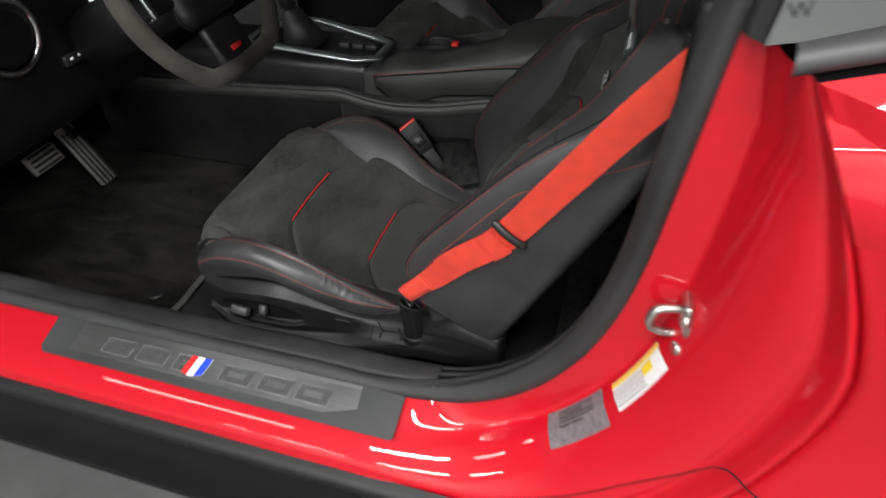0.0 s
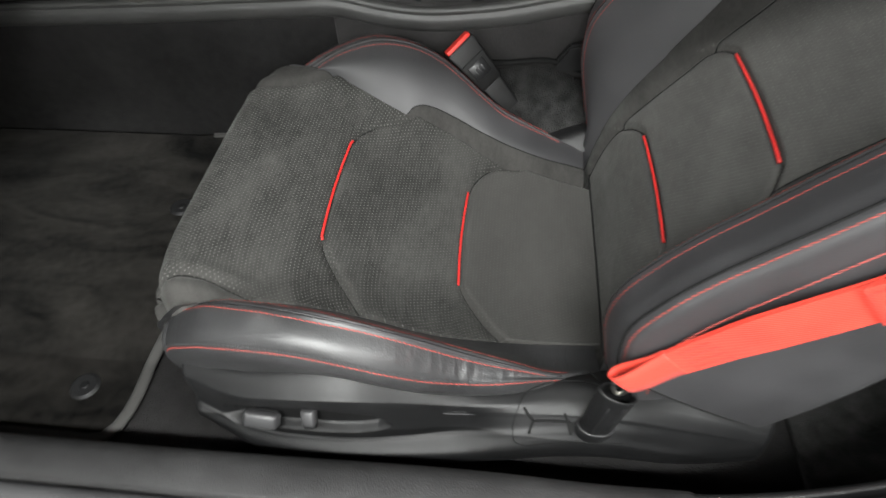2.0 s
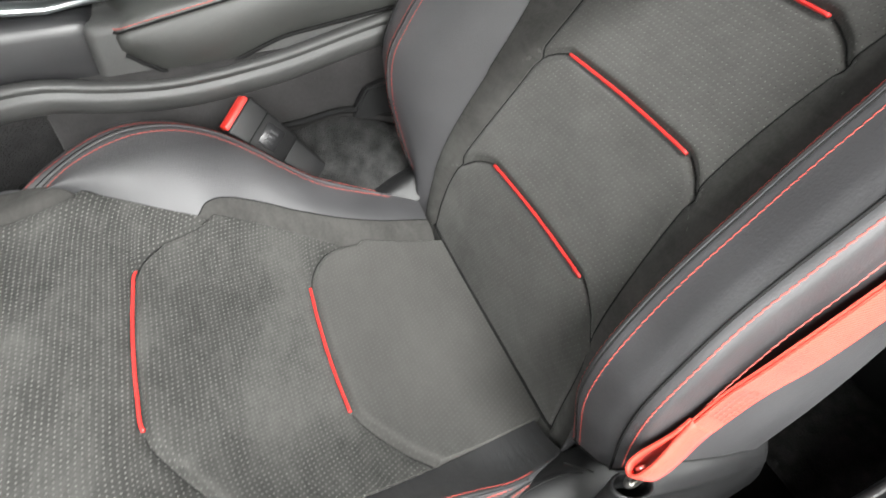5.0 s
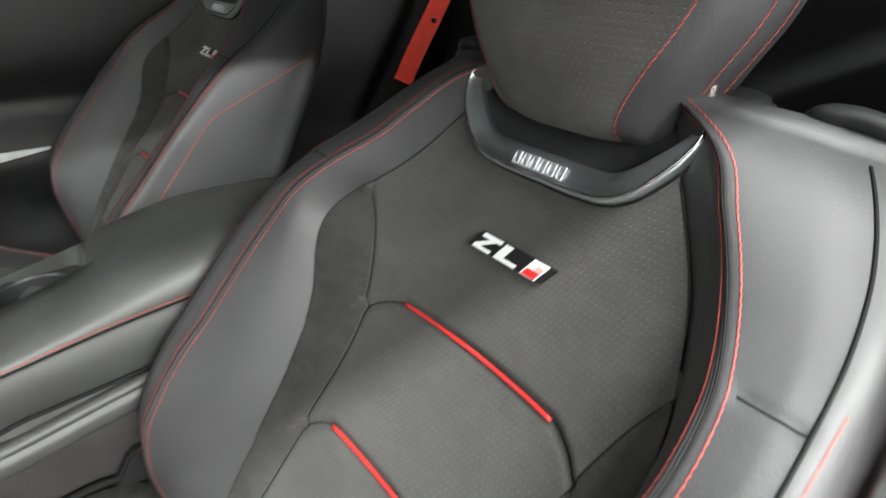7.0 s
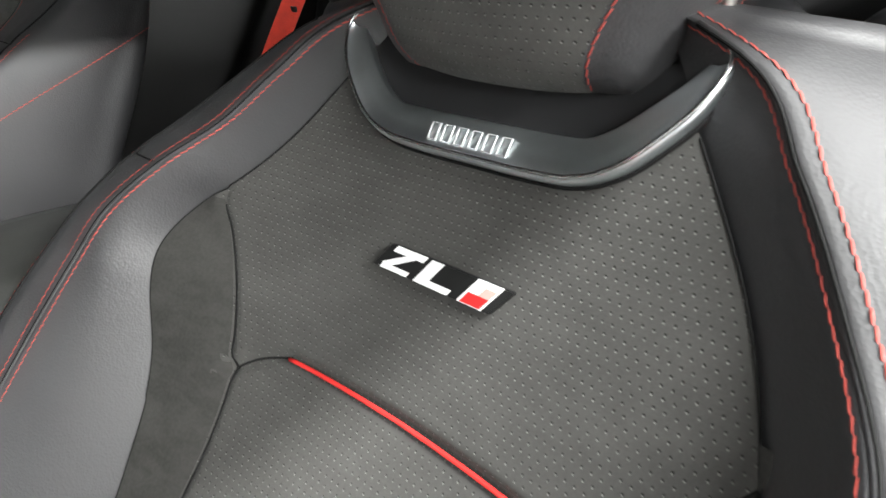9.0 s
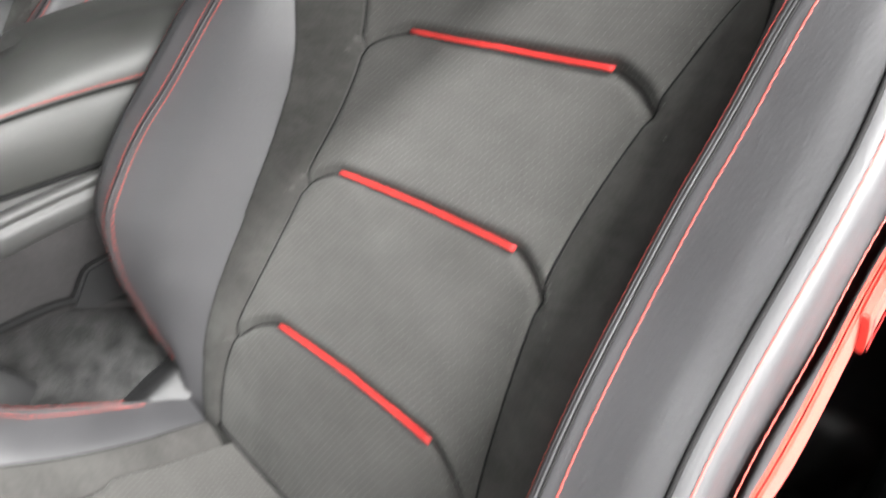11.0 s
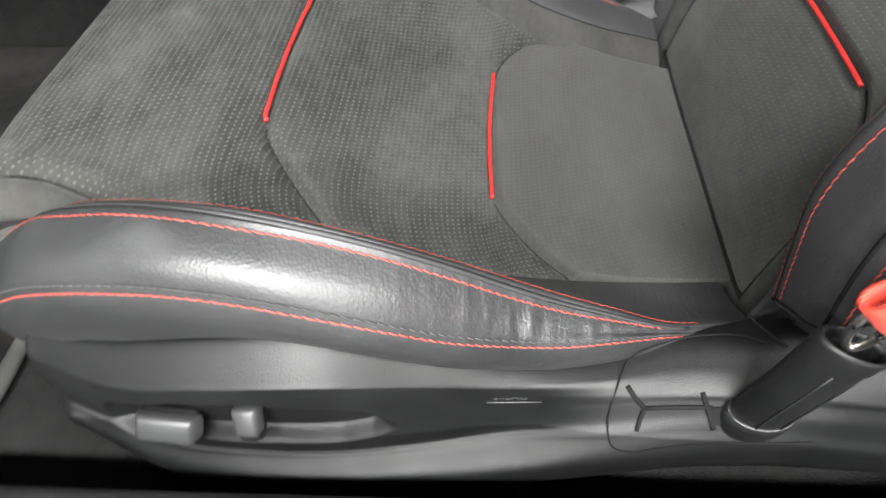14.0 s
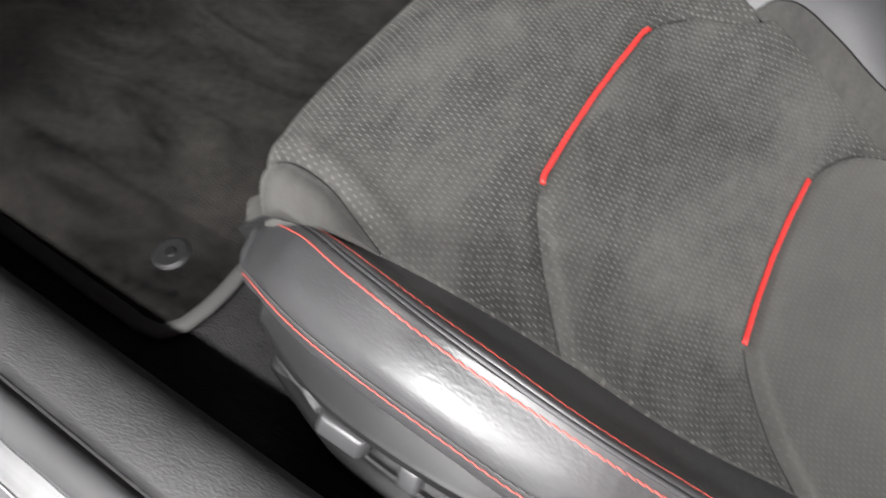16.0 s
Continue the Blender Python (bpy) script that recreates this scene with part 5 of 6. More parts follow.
# ---- seat belt and buckle ----
def build_belt():
    belt = thing("seat_belt", "orange-red webbing seat belt stretched beside the seat", "seat belt")
    up = np.array([0.0, -1.0, 0.02])
    up /= np.linalg.norm(up)
    way = np.array([0.72, 0.0, 0.69])
    way = way - up * (way @ up)
    way /= np.linalg.norm(way)
    foot = np.array([0.1960, -0.2590, 0.4870])
    path = spline([tuple(foot + way * 0.045), tuple(foot + way * 0.075), (0.27, -0.262, 0.565), (0.345, -0.264, 0.632), (0.42, -0.275, 0.740), (0.50, -0.292, 0.862), (0.56, -0.305, 0.945), (0.64, -0.33, 1.06)], 70)
    k = np.linspace(0, 1, 70)
    width = np.interp(k, [0, 0.04, 0.10, 1], [0.78, 0.88, 1, 1])
    half, th = 0.0225, 0.0007
    prof = [(-half, -th), (-half * 0.4, -th * 0.6), (half * 0.4, -th * 0.6), (half, -th), (half, th), (half * 0.4, th * 1.4), (-half * 0.4, th * 1.4), (-half, th)]
    part("webbing", sweep("webbing", path, prof, up=up, scale=width, smooth=False), WEBBING, belt)
    # the end is folded round the steel loop, doubled and sewn
    turn = spline([(0.052, 0.0016), (0.036, 0.004), (0.020, 0.0075), (0.005, 0.0090), (-0.006, 0.0065), (-0.0095, 0.0), (-0.006, -0.0062), (0.006, -0.0080), (0.020, -0.0052), (0.036, -0.0018), (0.052, -0.0012)], 44)
    turn[:, 1] *= 0.62
    turn[:, 0] *= np.where(turn[:, 0] > 0, 0.88, 0.8)
    pts = foot + turn[:, :1] * way + turn[:, 1:] * up
    outw = (turn[:, :1] - 0.006) * way * np.clip((0.02 - turn[:, :1]) / 0.02, 0, 1) + np.where(np.arange(44)[:, None] < 22, 1, -1) * up * 0.011
    outw[20:24] = -way * 0.011 + turn[20:24, 1:] * up
    gather = np.interp(turn[:, 0], [-0.012, 0.01, 0.035, 0.052], [0.58, 0.62, 0.72, 0.80])
    rough = [(a, c * 2.6) for a, c in prof]
    part("folded_end", sweep("folded_end", pts, rough, up=outw, scale=gather), WEBBING, belt, "webbing end folded round the steel loop")
    stop = int(np.argmin(np.linalg.norm(path - np.array([0.374, -0.267, 0.648]), axis=1))) - 1
    fold = path[:stop] + up * 0.0020
    part("fold", sweep("fold", fold, prof, up=up, scale=width[:stop] * 0.98, smooth=False), WEBBING, belt, "doubled webbing sewn to itself")
    thick = [(a, c * 2.2) for a, c in prof]
    patch = spline([tuple(v) for v in path[stop - 4:stop] + up * 0.0044], 12)
    part("sewn_patch", sweep("sewn_patch", patch, thick, up=up, scale=np.full(12, 1.02), smooth=False), WEBBING, belt, "thick sewn end patch")
    t2, side2, top2 = frames_along(patch, up)
    for off in (-0.018, 0.018):
        row = patch + side2 * off + top2 * 0.0022
        part("stitching", stitches("stitching", row, top2, 0.0032, 0.0026, 0.0009, slant=0.2), PIPING, belt)
    for k in (1, 10):
        row = np.linspace(patch[k] - side2[k] * 0.018, patch[k] + side2[k] * 0.018, 8) + top2[k] * 0.0022
        part("stitching", stitches("stitching", row, np.tile(top2[k], (8, 1)), 0.0032, 0.0026, 0.0009, slant=0.2), PIPING, belt)
    t2, side2, top2 = frames_along(fold, up)
    for off in (-0.014, -0.005, 0.005, 0.014):
        a, c = fold[1] + side2[1] * off * 0.8 + top2[1] * 0.001, fold[4] + side2[4] * off + top2[4] * 0.001
        part("stitching", stitches("stitching", np.linspace(a, c, 8), np.tile(top2[3], (8, 1)), 0.0034, 0.0028, 0.0009, slant=0.5), PIPING, belt)
    _, side, top = frames_along(path, up)
    i = int(np.argmin(np.linalg.norm(path - np.array([0.374, -0.267, 0.648]), axis=1)))
    c = path[i] + top[i] * 0.003
    bar = np.array([c - side[i] * 0.031, c - side[i] * 0.024 + top[i] * 0.002, c + side[i] * 0.024 + top[i] * 0.002, c + side[i] * 0.031])
    part("slider_bar", sweep("slider_bar", spline(bar, 24), ring(0.0062, 12, 0.005), up=up, scale=[0.4, 0.8] + [1] * 20 + [0.8, 0.4]), PLASTIC_SATIN, belt, "black plastic slider bar")
    # sleeve and steel tongue
    s_ang = np.linspace(0, 2 * math.pi, 33)
    lo_end, axis = np.array([0.191, -0.241, 0.346]), np.array([0.005, -0.0155, 0.112])
    rise = axis / np.linalg.norm(axis)
    e1 = np.cross(np.array([0.0, 1.0, 0.0]), rise)
    e1 /= np.linalg.norm(e1)
    e2 = np.cross(rise, e1)
    rings = []
    wide, deep = 1.5, 0.9
    for k, r in ((0.0, 0.0140), (0.10, 0.0136), (0.155, 0.0130), (0.165, 0.0116), (0.25, 0.0114), (0.5, 0.0117), (0.8, 0.0121), (0.93, 0.0124), (0.98, 0.0126), (1.0, 0.0121), (1.0, 0.0110), (0.975, 0.0103), (0.9, 0.0100), (0.55, 0.0096), (0.55, 0.0005)):
        slant = (0.008 * np.cos(s_ang - 3.7) * smooth01((k - 0.7) / 0.3))[:, None]
        rings.append(lo_end + axis * k + rise * slant + wide * r * np.cos(s_ang)[:, None] * e1 + deep * r * np.sin(s_ang)[:, None] * e2)
    part("sleeve", grid("sleeve", np.stack(rings)), PLASTIC, belt, "black plastic anchor sleeve with an open collar")
    for ang in (-1.9, -1.1):
        ridge = np.array([lo_end + axis * k + (r + 0.0002) * (wide * math.cos(ang) * e1 + deep * math.sin(ang) * e2) for k, r in ((0.14, 0.0119), (0.3, 0.0117), (0.5, 0.0118), (0.7, 0.0119), (0.88, 0.0121))])
        part("ridge", sweep("ridge", ridge, ring(0.0006, 6)), PLASTIC_SATIN, belt)
    foot_ring = lo_end + axis * 0.165 + 0.0121 * wide * np.cos(s_ang)[:, None] * e1 + 0.0121 * deep * np.sin(s_ang)[:, None] * e2
    part("sleeve_foot", sweep("sleeve_foot", foot_ring, ring(0.0011, 8), up=rise, caps=False), PLASTIC_SATIN, belt)
    across = np.cross(way, up)
    axis = np.array([0.005, -0.0155, 0.112]) / 0.1132
    loop = foot - axis * 0.016 + 0.0085 * np.cos(s_ang)[:, None] * across + 0.0175 * np.sin(s_ang)[:, None] * axis
    part("steel_loop", sweep("steel_loop", loop, ring(0.0021, 10), up=up, caps=False), STEEL, belt, "worn steel belt loop")


build_belt()


def build_buckle():
    b = thing("belt_buckle", "black plastic belt buckle with a red press button", "belt buckle")
    axis = Vector((0.0451, -0.005, -0.0546)).normalized()
    across = Vector((0.684, 0.503, 0.513))
    across = (across - axis * across.dot(axis)).normalized()
    nrm = axis.cross(across)
    rot = Matrix((across, nrm, axis)).transposed()
    head = Vector((0.0153, 0.2513, 0.4919))

    def tapered(w0, w1, deep, long, at, bevel):
        bm = box(1.0, deep, long, (0, 0, 0), 0.0)
        for v in bm.verts:
            v.co.x *= w0 if v.co.z < 0 else w1
        bmesh.ops.bevel(bm, geom=list(bm.edges), offset=bevel, segments=3, affect="EDGES", profile=0.5)
        bmesh.ops.transform(bm, matrix=Matrix.Translation(at) @ rot.to_4x4(), verts=bm.verts)
        for f in bm.faces:
            f.smooth = True
        return bm

    part("housing", tapered(0.049, 0.039, 0.024, 0.074, head + axis * 0.038 - nrm * 0.012, 0.003), PLASTIC, b)
    part("press_button", tapered(0.043, 0.043, 0.017, 0.010, head + axis * 0.0005 - nrm * 0.0115, 0.002), BUTTON_RED, b, "bright red press button")
    part("inset_label", box(0.026, 0.0016, 0.024, head + axis * 0.046 + nrm * 0.0002, 0.0005, 1, rot), PLASTIC_SATIN, b)
    part("groove", box(0.041, 0.0012, 0.0014, head + axis * 0.027 + nrm * 0.0001, 0.0003, 1, rot), SEAM, b)
    part("stem", tapered(0.034, 0.020, 0.012, 0.10, head + axis * 0.122 - nrm * 0.008, 0.003), PLASTIC, b)
    for k in range(3):
        part("raised_bar", box(0.003, 0.0012, 0.010, head + axis * 0.046 + across * (k * 0.006 - 0.006) + nrm * 0.0012, 0.0003, 1, rot), LETTER_DARK, b)
    part("seam_tag", box(0.012, 0.003, 0.003, head + axis * 0.077 - nrm * 0.005 - across * 0.004, 0.001, 1, rot), WHITE, b, "white seam tag")


build_buckle()


# ---- car body, sill and door opening ----
def opening_path(x0=-1.35):
    """The line of the door opening in the x-z plane, along the sill and up the rear."""
    return spline([(x0, 0.372), (-0.9, 0.371), (-0.4, 0.370), (0.05, 0.370), (0.22, 0.374), (0.33, 0.402), (0.41, 0.458), (0.468, 0.535), (0.505, 0.62), (0.528, 0.72), (0.541, 0.83), (0.552, 0.93), (0.566, 1.03), (0.60, 1.15), (0.64, 1.24)], 140)


def opening_sheet(profile_sill, profile_jamb, a, b, x0=-1.35):
    """A sheet swept along the opening: profiles of (w, y), w outward from the line."""
    path = opening_path(x0)
    t = np.gradient(path, axis=0)
    t /= np.linalg.norm(t, axis=1)[:, None]
    out = np.stack([t[:, 1], -t[:, 0]], 1)
    ln = np.concatenate([[0], np.cumsum(np.linalg.norm(np.diff(path, axis=0), axis=1))])
    ln /= ln[-1]
    mix = smooth01((path[:, 0] - 0.16) / 0.26)[:, None]
    ps, pj = np.array(profile_sill, float), np.array(profile_jamb, float)
    w = ps[None, :, 0] * (1 - mix) + pj[None, :, 0] * mix
    y = ps[None, :, 1] * (1 - mix) + pj[None, :, 1] * mix
    zc = path[:, 1:]
    inner = np.interp(zc, [0.70, 0.83, 0.92, 0.96, 1.0, 1.04], [1.0, 0.95, 0.85, 0.6, 0.4, 0.3])
    outer = np.interp(zc, [0.40, 0.52, 0.72, 0.765, 0.83, 0.875, 0.92, 0.96, 0.99, 1.02], [1.0, 1.27, 1.27, 1.20, 0.95, 0.72, 0.50, 0.38, 0.25, 0.15])
    w = np.minimum(w, 0.06) * np.where(w > 0, inner, 1) + np.clip(w - 0.06, 0, 0.102) * (1 - mix + outer * mix) + np.maximum(w - 0.162, 0)
    p = np.stack([path[:, :1] + out[:, :1] * w, y, path[:, 1:] + out[:, 1:] * w], -1)
    lean = smooth01((p[..., 2] - 0.72) / 0.33) * np.clip((-0.385 - p[..., 1]) / 0.13, 0, 1)
    p[..., 1] += 0.062 * lean
    return p[int(a * 140): int(b * 140)]


def fine(profile, n=6):
    pr = np.array(profile, float)
    return catmull(pr, n)


def build_body():
    car = thing("sports_car", "glossy red sports car body with its door wide open", "car")
    jamb = fine([(-0.004, -0.366), (0.0, -0.371), (0.030, -0.373), (0.052, -0.3745), (0.0575, -0.382), (0.063, -0.405), (0.080, -0.438), (0.105, -0.465), (0.125, -0.4765), (0.1355, -0.4785), (0.1425, -0.494), (0.149, -0.507), (0.1555, -0.504), (0.157, -0.488)])
    sill = fine([(-0.002, -0.362), (0.0, -0.368), (0.008, -0.395), (0.018, -0.425), (0.026, -0.447), (0.033, -0.462), (0.042, -0.476), (0.050, -0.4825), (0.054, -0.484), (0.058, -0.485), (0.063, -0.4865), (0.067, -0.4875), (0.071, -0.488), (0.072, -0.488)])
    p = opening_sheet(sill, jamb, 0, 0.905)
    part("door_jamb", grid("door_jamb", p, flip=True), PAINT, car, "glossy red painted sill and door jamb")
    # outer skin behind the opening
    jo = fine([(0.1572, -0.487), (0.1585, -0.500), (0.1615, -0.508), (0.172, -0.515), (0.20, -0.530), (0.28, -0.565), (0.42, -0.595), (0.70, -0.605), (1.05, -0.59), (1.5, -0.53)])
    so = fine([(0.073, -0.486), (0.074, -0.487), (0.076, -0.488), (0.080, -0.489), (0.10, -0.495), (0.15, -0.50), (0.20, -0.505), (0.25, -0.50), (0.30, -0.49), (0.35, -0.47)])
    p = opening_sheet(so, jo, 0.60, 0.90)
    part("quarter_panel", grid("quarter_panel", p, flip=True), PAINT, car, "glossy red rear quarter panel")
    # black skirt below the sill
    strip = [np.stack([np.linspace(-1.6, 0.34, 12), np.full(12, -0.489 + a), np.full(12, 0.300 + b)], 1) for a, b in ((0.004, 0.004), (-0.008, 0.0), (-0.016, -0.004), (-0.020, -0.016), (-0.017, -0.026), (0.0, -0.03))]
    part("skirt_lip", grid("skirt_lip", np.stack(strip), flip=True), PLASTIC, car, "matt black plastic skirt lip")
    strip = [np.stack([np.linspace(-1.6, 0.5, 16), np.full(16, -0.489 + a), np.full(16, 0.27 + b)], 1) for a, b in ((0.0, 0.0), (-0.006, -0.02), (-0.010, -0.06), (-0.020, -0.11), (-0.035, -0.135), (-0.040, -0.15), (-0.02, -0.16), (0.10, -0.16))]
    part("side_skirt", grid("side_skirt", np.stack(strip), flip=True), GLOSS_BLACK, car, "gloss black side skirt")
    # rubber seal round the opening
    rub = fine([(-0.004, -0.3545), (-0.012, -0.3550), (-0.0165, -0.358), (-0.0175, -0.363), (-0.0160, -0.369), (-0.0125, -0.374), (-0.008, -0.3775), (-0.001, -0.379), (0.004, -0.376)])
    p = opening_sheet(rub, fine([(-0.006, -0.334), (-0.015, -0.336), (-0.021, -0.341), (-0.020, -0.348), (-0.022, -0.355), (-0.024, -0.364), (-0.011, -0.380), (0.004, -0.378), (0.006, -0.366)]), 0, 1)
    part("door_seal", grid("door_seal", p, flip=True), RUBBER, car, "matt black rubber door seal")
    # ribbed trim that follows the seal from the end of the sill trim up the pillar
    rib = fine([(0.11, -0.306), (0.03, -0.310), (0.000, -0.312), (-0.008, -0.315), (-0.009, -0.320), (-0.003, -0.3225), (-0.001, -0.324), (-0.005, -0.3265), (-0.012, -0.329), (-0.013, -0.334), (-0.006, -0.338), (0.002, -0.339)])
    start = np.searchsorted(opening_path()[:, 0], 0.255) / 140 + 0.001
    part("channel_trim", grid("channel_trim", opening_sheet(rib, rib, start, 0.95), flip=True), PLASTIC, car, "ribbed black plastic trim behind the seal")
    # inner plastic sill trim
    n = 60
    x = np.concatenate([np.linspace(-1.3, 0.268, n - 4), [0.2695, 0.2705, 0.271, 0.271]])
    rise = curve_of([-1.3, 0.10, 0.16, 0.20, 0.268, 0.271], [0.0, 0.0, 0.002, 0.006, 0.012, 0.012])(x) - np.array([0.0] * (n - 4) + [0.001, 0.003, 0.006, 0.10])
    rows = []
    edge = curve_of([-1.3, -0.5, -0.2, 0.12, 0.2, 0.272], [-0.300, -0.302, -0.302, -0.302, -0.306, -0.308])(x)
    for a, z in ((0.004, 0.272), (0.004, 0.345), (0.002, 0.362), (-0.002, 0.373), (-0.009, 0.3805), (-0.018, 0.384), (-0.030, 0.3848), (-0.044, 0.3845), (-0.0505, 0.3825), (-0.0515, 0.37)):
        rows.append(np.stack([x, np.maximum(edge + a, -0.3538), z + rise], 1))
    part("sill_trim", grid("sill_trim", np.stack(rows), flip=False), SILL_PLASTIC, car, "grained black plastic inner sill trim")
    # striker
    st = part("striker_plate", box(0.012, 0.034, 0.080, (0.590, -0.398, 0.670), 0.005, 2, Euler((0, radians(-12), 0)).to_matrix()), STEEL, car, "zinc-plated steel door striker")
    lp = spline([(0.588, -0.392, 0.688), (0.568, -0.396, 0.690), (0.554, -0.399, 0.687), (0.549, -0.401, 0.676), (0.550, -0.401, 0.663), (0.563, -0.399, 0.655), (0.585, -0.394, 0.652)], 40)
    part("striker_loop", sweep("striker_loop", lp, ring(0.0052, 12), up=(0, 1, 0)), STEEL, st)
    for z in (0.645, 0.690):
        part("bolt", cylinder(0.009, 0.008, (0.586, -0.410, z), (0.578, -0.413, z), 12, 0.001), STEEL, st)
    # labels and their printed bands lie on the jamb
    sheet = opening_sheet(sill, jamb, 0, 0.93)
    flat = on_grid_normals(sheet)
    flat *= np.sign(flat[100, 30] @ np.array([-1.0, -0.3, 0.2]))

    def patch(nm, a, b, c0, c1, mat, par, lift, lab=""):
        near = lambda q: np.unravel_index(np.argmin(np.linalg.norm(sheet[:, 27:45] - np.array(q), axis=-1)), sheet[:, 27:45].shape[:2])[0]
        u0, u1 = near(a), near(b)
        us, cs = np.linspace(u0, u1, 8), np.linspace(c0, c1, 8)
        pts = np.zeros((8, 8, 3))
        for m in range(3):
            rows = np.stack([np.interp(cs, np.arange(sheet.shape[1]), (sheet + flat * lift)[k, :, m]) for k in range(sheet.shape[0])])
            pts[..., m] = np.stack([np.interp(us, np.arange(sheet.shape[0]), rows[:, k]) for k in range(8)], 1)
        return part(nm, grid(nm, pts), mat, par, lab)

    a, b = (0.532, -0.385, 0.515), (0.575, -0.385, 0.612)
    lab = patch("tyre_label", a, b, 25.0, 32.8, PAPER, car, 0.0008, "white and yellow printed tyre label")
    mid = lambda t: tuple(np.array(a) * (1 - t) + np.array(b) * t)
    patch("yellow_band", mid(0.12), mid(0.97), 25.4, 27.2, YELLOW, lab, 0.0013)
    patch("yellow_block", mid(0.70), mid(0.95), 28.0, 30.4, YELLOW, lab, 0.0013)
    patch("black_mark", mid(0.03), mid(0.10), 25.6, 27.2, INK, lab, 0.0013)
    for k in range(5):
        patch("print_bar", mid(0.08), mid(0.62), 28.2 + 0.9 * k, 28.5 + 0.9 * k, LABEL_GREY, lab, 0.0013)
    a, b = (0.458, -0.40, 0.424), (0.522, -0.40, 0.498)
    lab = patch("vehicle_label", a, b, 23.0, 34.0, LABEL_GREY, car, 0.0008, "grey printed vehicle label")
    for k in range(6):
        patch("print_bar", mid(0.06), mid(0.9 - 0.1 * (k % 3)), 24.2 + 1.1 * k, 24.6 + 1.1 * k, INK, lab, 0.0013)
    # pillar trim, belt moulding and rear side glass
    p = opening_sheet(rub, fine([(0.004, -0.376), (0.008, -0.392), (0.012, -0.398), (0.018, -0.402), (0.024, -0.406), (0.030, -0.410), (0.036, -0.414), (0.040, -0.422), (0.040, -0.43)]), 0.895, 1)
    part("pillar_trim", grid("pillar_trim", p, flip=True), RUBBER, car, "matt black pillar trim")
    x = np.linspace(0.592, 1.7, 20)
    belt_rise = np.interp(x, [0.592, 0.72, 1.7], [-0.002, 0.036, 0.11])
    rows = [np.stack([x, np.full(20, y), z + belt_rise], 1) for y, z in ((-0.418, 1.000), (-0.424, 1.004), (-0.432, 1.003), (-0.440, 0.998), (-0.444, 0.991), (-0.442, 0.984), (-0.434, 0.980))]
    part("belt_moulding", grid("belt_moulding", np.stack(rows)), MOULDING, car, "satin grey belt moulding")
    k = np.linspace(0, 1, 14)[:, None]
    foot = np.stack([0.666 + 1.0 * (x - 0.592), -0.482 - 0.09 * (1 - np.exp(-(x - 0.592) / 0.15)), np.full(20, 0.872)], 1)
    head = np.stack([0.610 + 1.03 * (x - 0.592), np.full(20, -0.4425), 0.9815 + belt_rise], 1)
    swell = 0.016 * np.sin(k * math.pi) + 0.004 * np.sin(np.clip(k - 0.55, 0, 0.3) / 0.3 * math.pi)
    p = (1 - k)[..., None] * foot[None] + k[..., None] * head[None]
    p[..., 1] -= swell
    part("shoulder_panel", grid("shoulder_panel", p, flip=True), PAINT, car, "glossy red shoulder below the side window")
    glass = part("rear_side_glass", prism([(0.0, 0.0), (1.1, 0.0), (1.0, 0.2), (0.06, 0.26)], 0.004, (0.572, -0.424, 0.996), (1, 0, 0.2), (0, 0.42, 0.9)), GLASS, car, "dark tinted rear side window")
    gr, gu = Vector((1, 0, 0.2)).normalized(), Vector((0, 0.42, 0.9)).normalized()
    gn = gr.cross(gu).normalized()
    place = Matrix((gr, gn.cross(gr), gn)).transposed().to_4x4()
    place.translation = Vector((0.572, -0.424, 0.996)) + gr * 0.0105 + gu * 0.0165 + gn * 0.0048
    lettering("W", 0.0160, INK, glass, place, "black letter on the window")
    q = spline([(0.36, -0.4955, 0.335), (0.48, -0.505, 0.425), (0.60, -0.509, 0.545), (0.645, -0.511, 0.585), (0.675, -0.515, 0.560), (0.78, -0.545, 0.52)], 50)
    part("panel_gap", sweep("panel_gap", q, ring(0.0009, 6)), SEAM, car)
    return car


car_body = build_body()


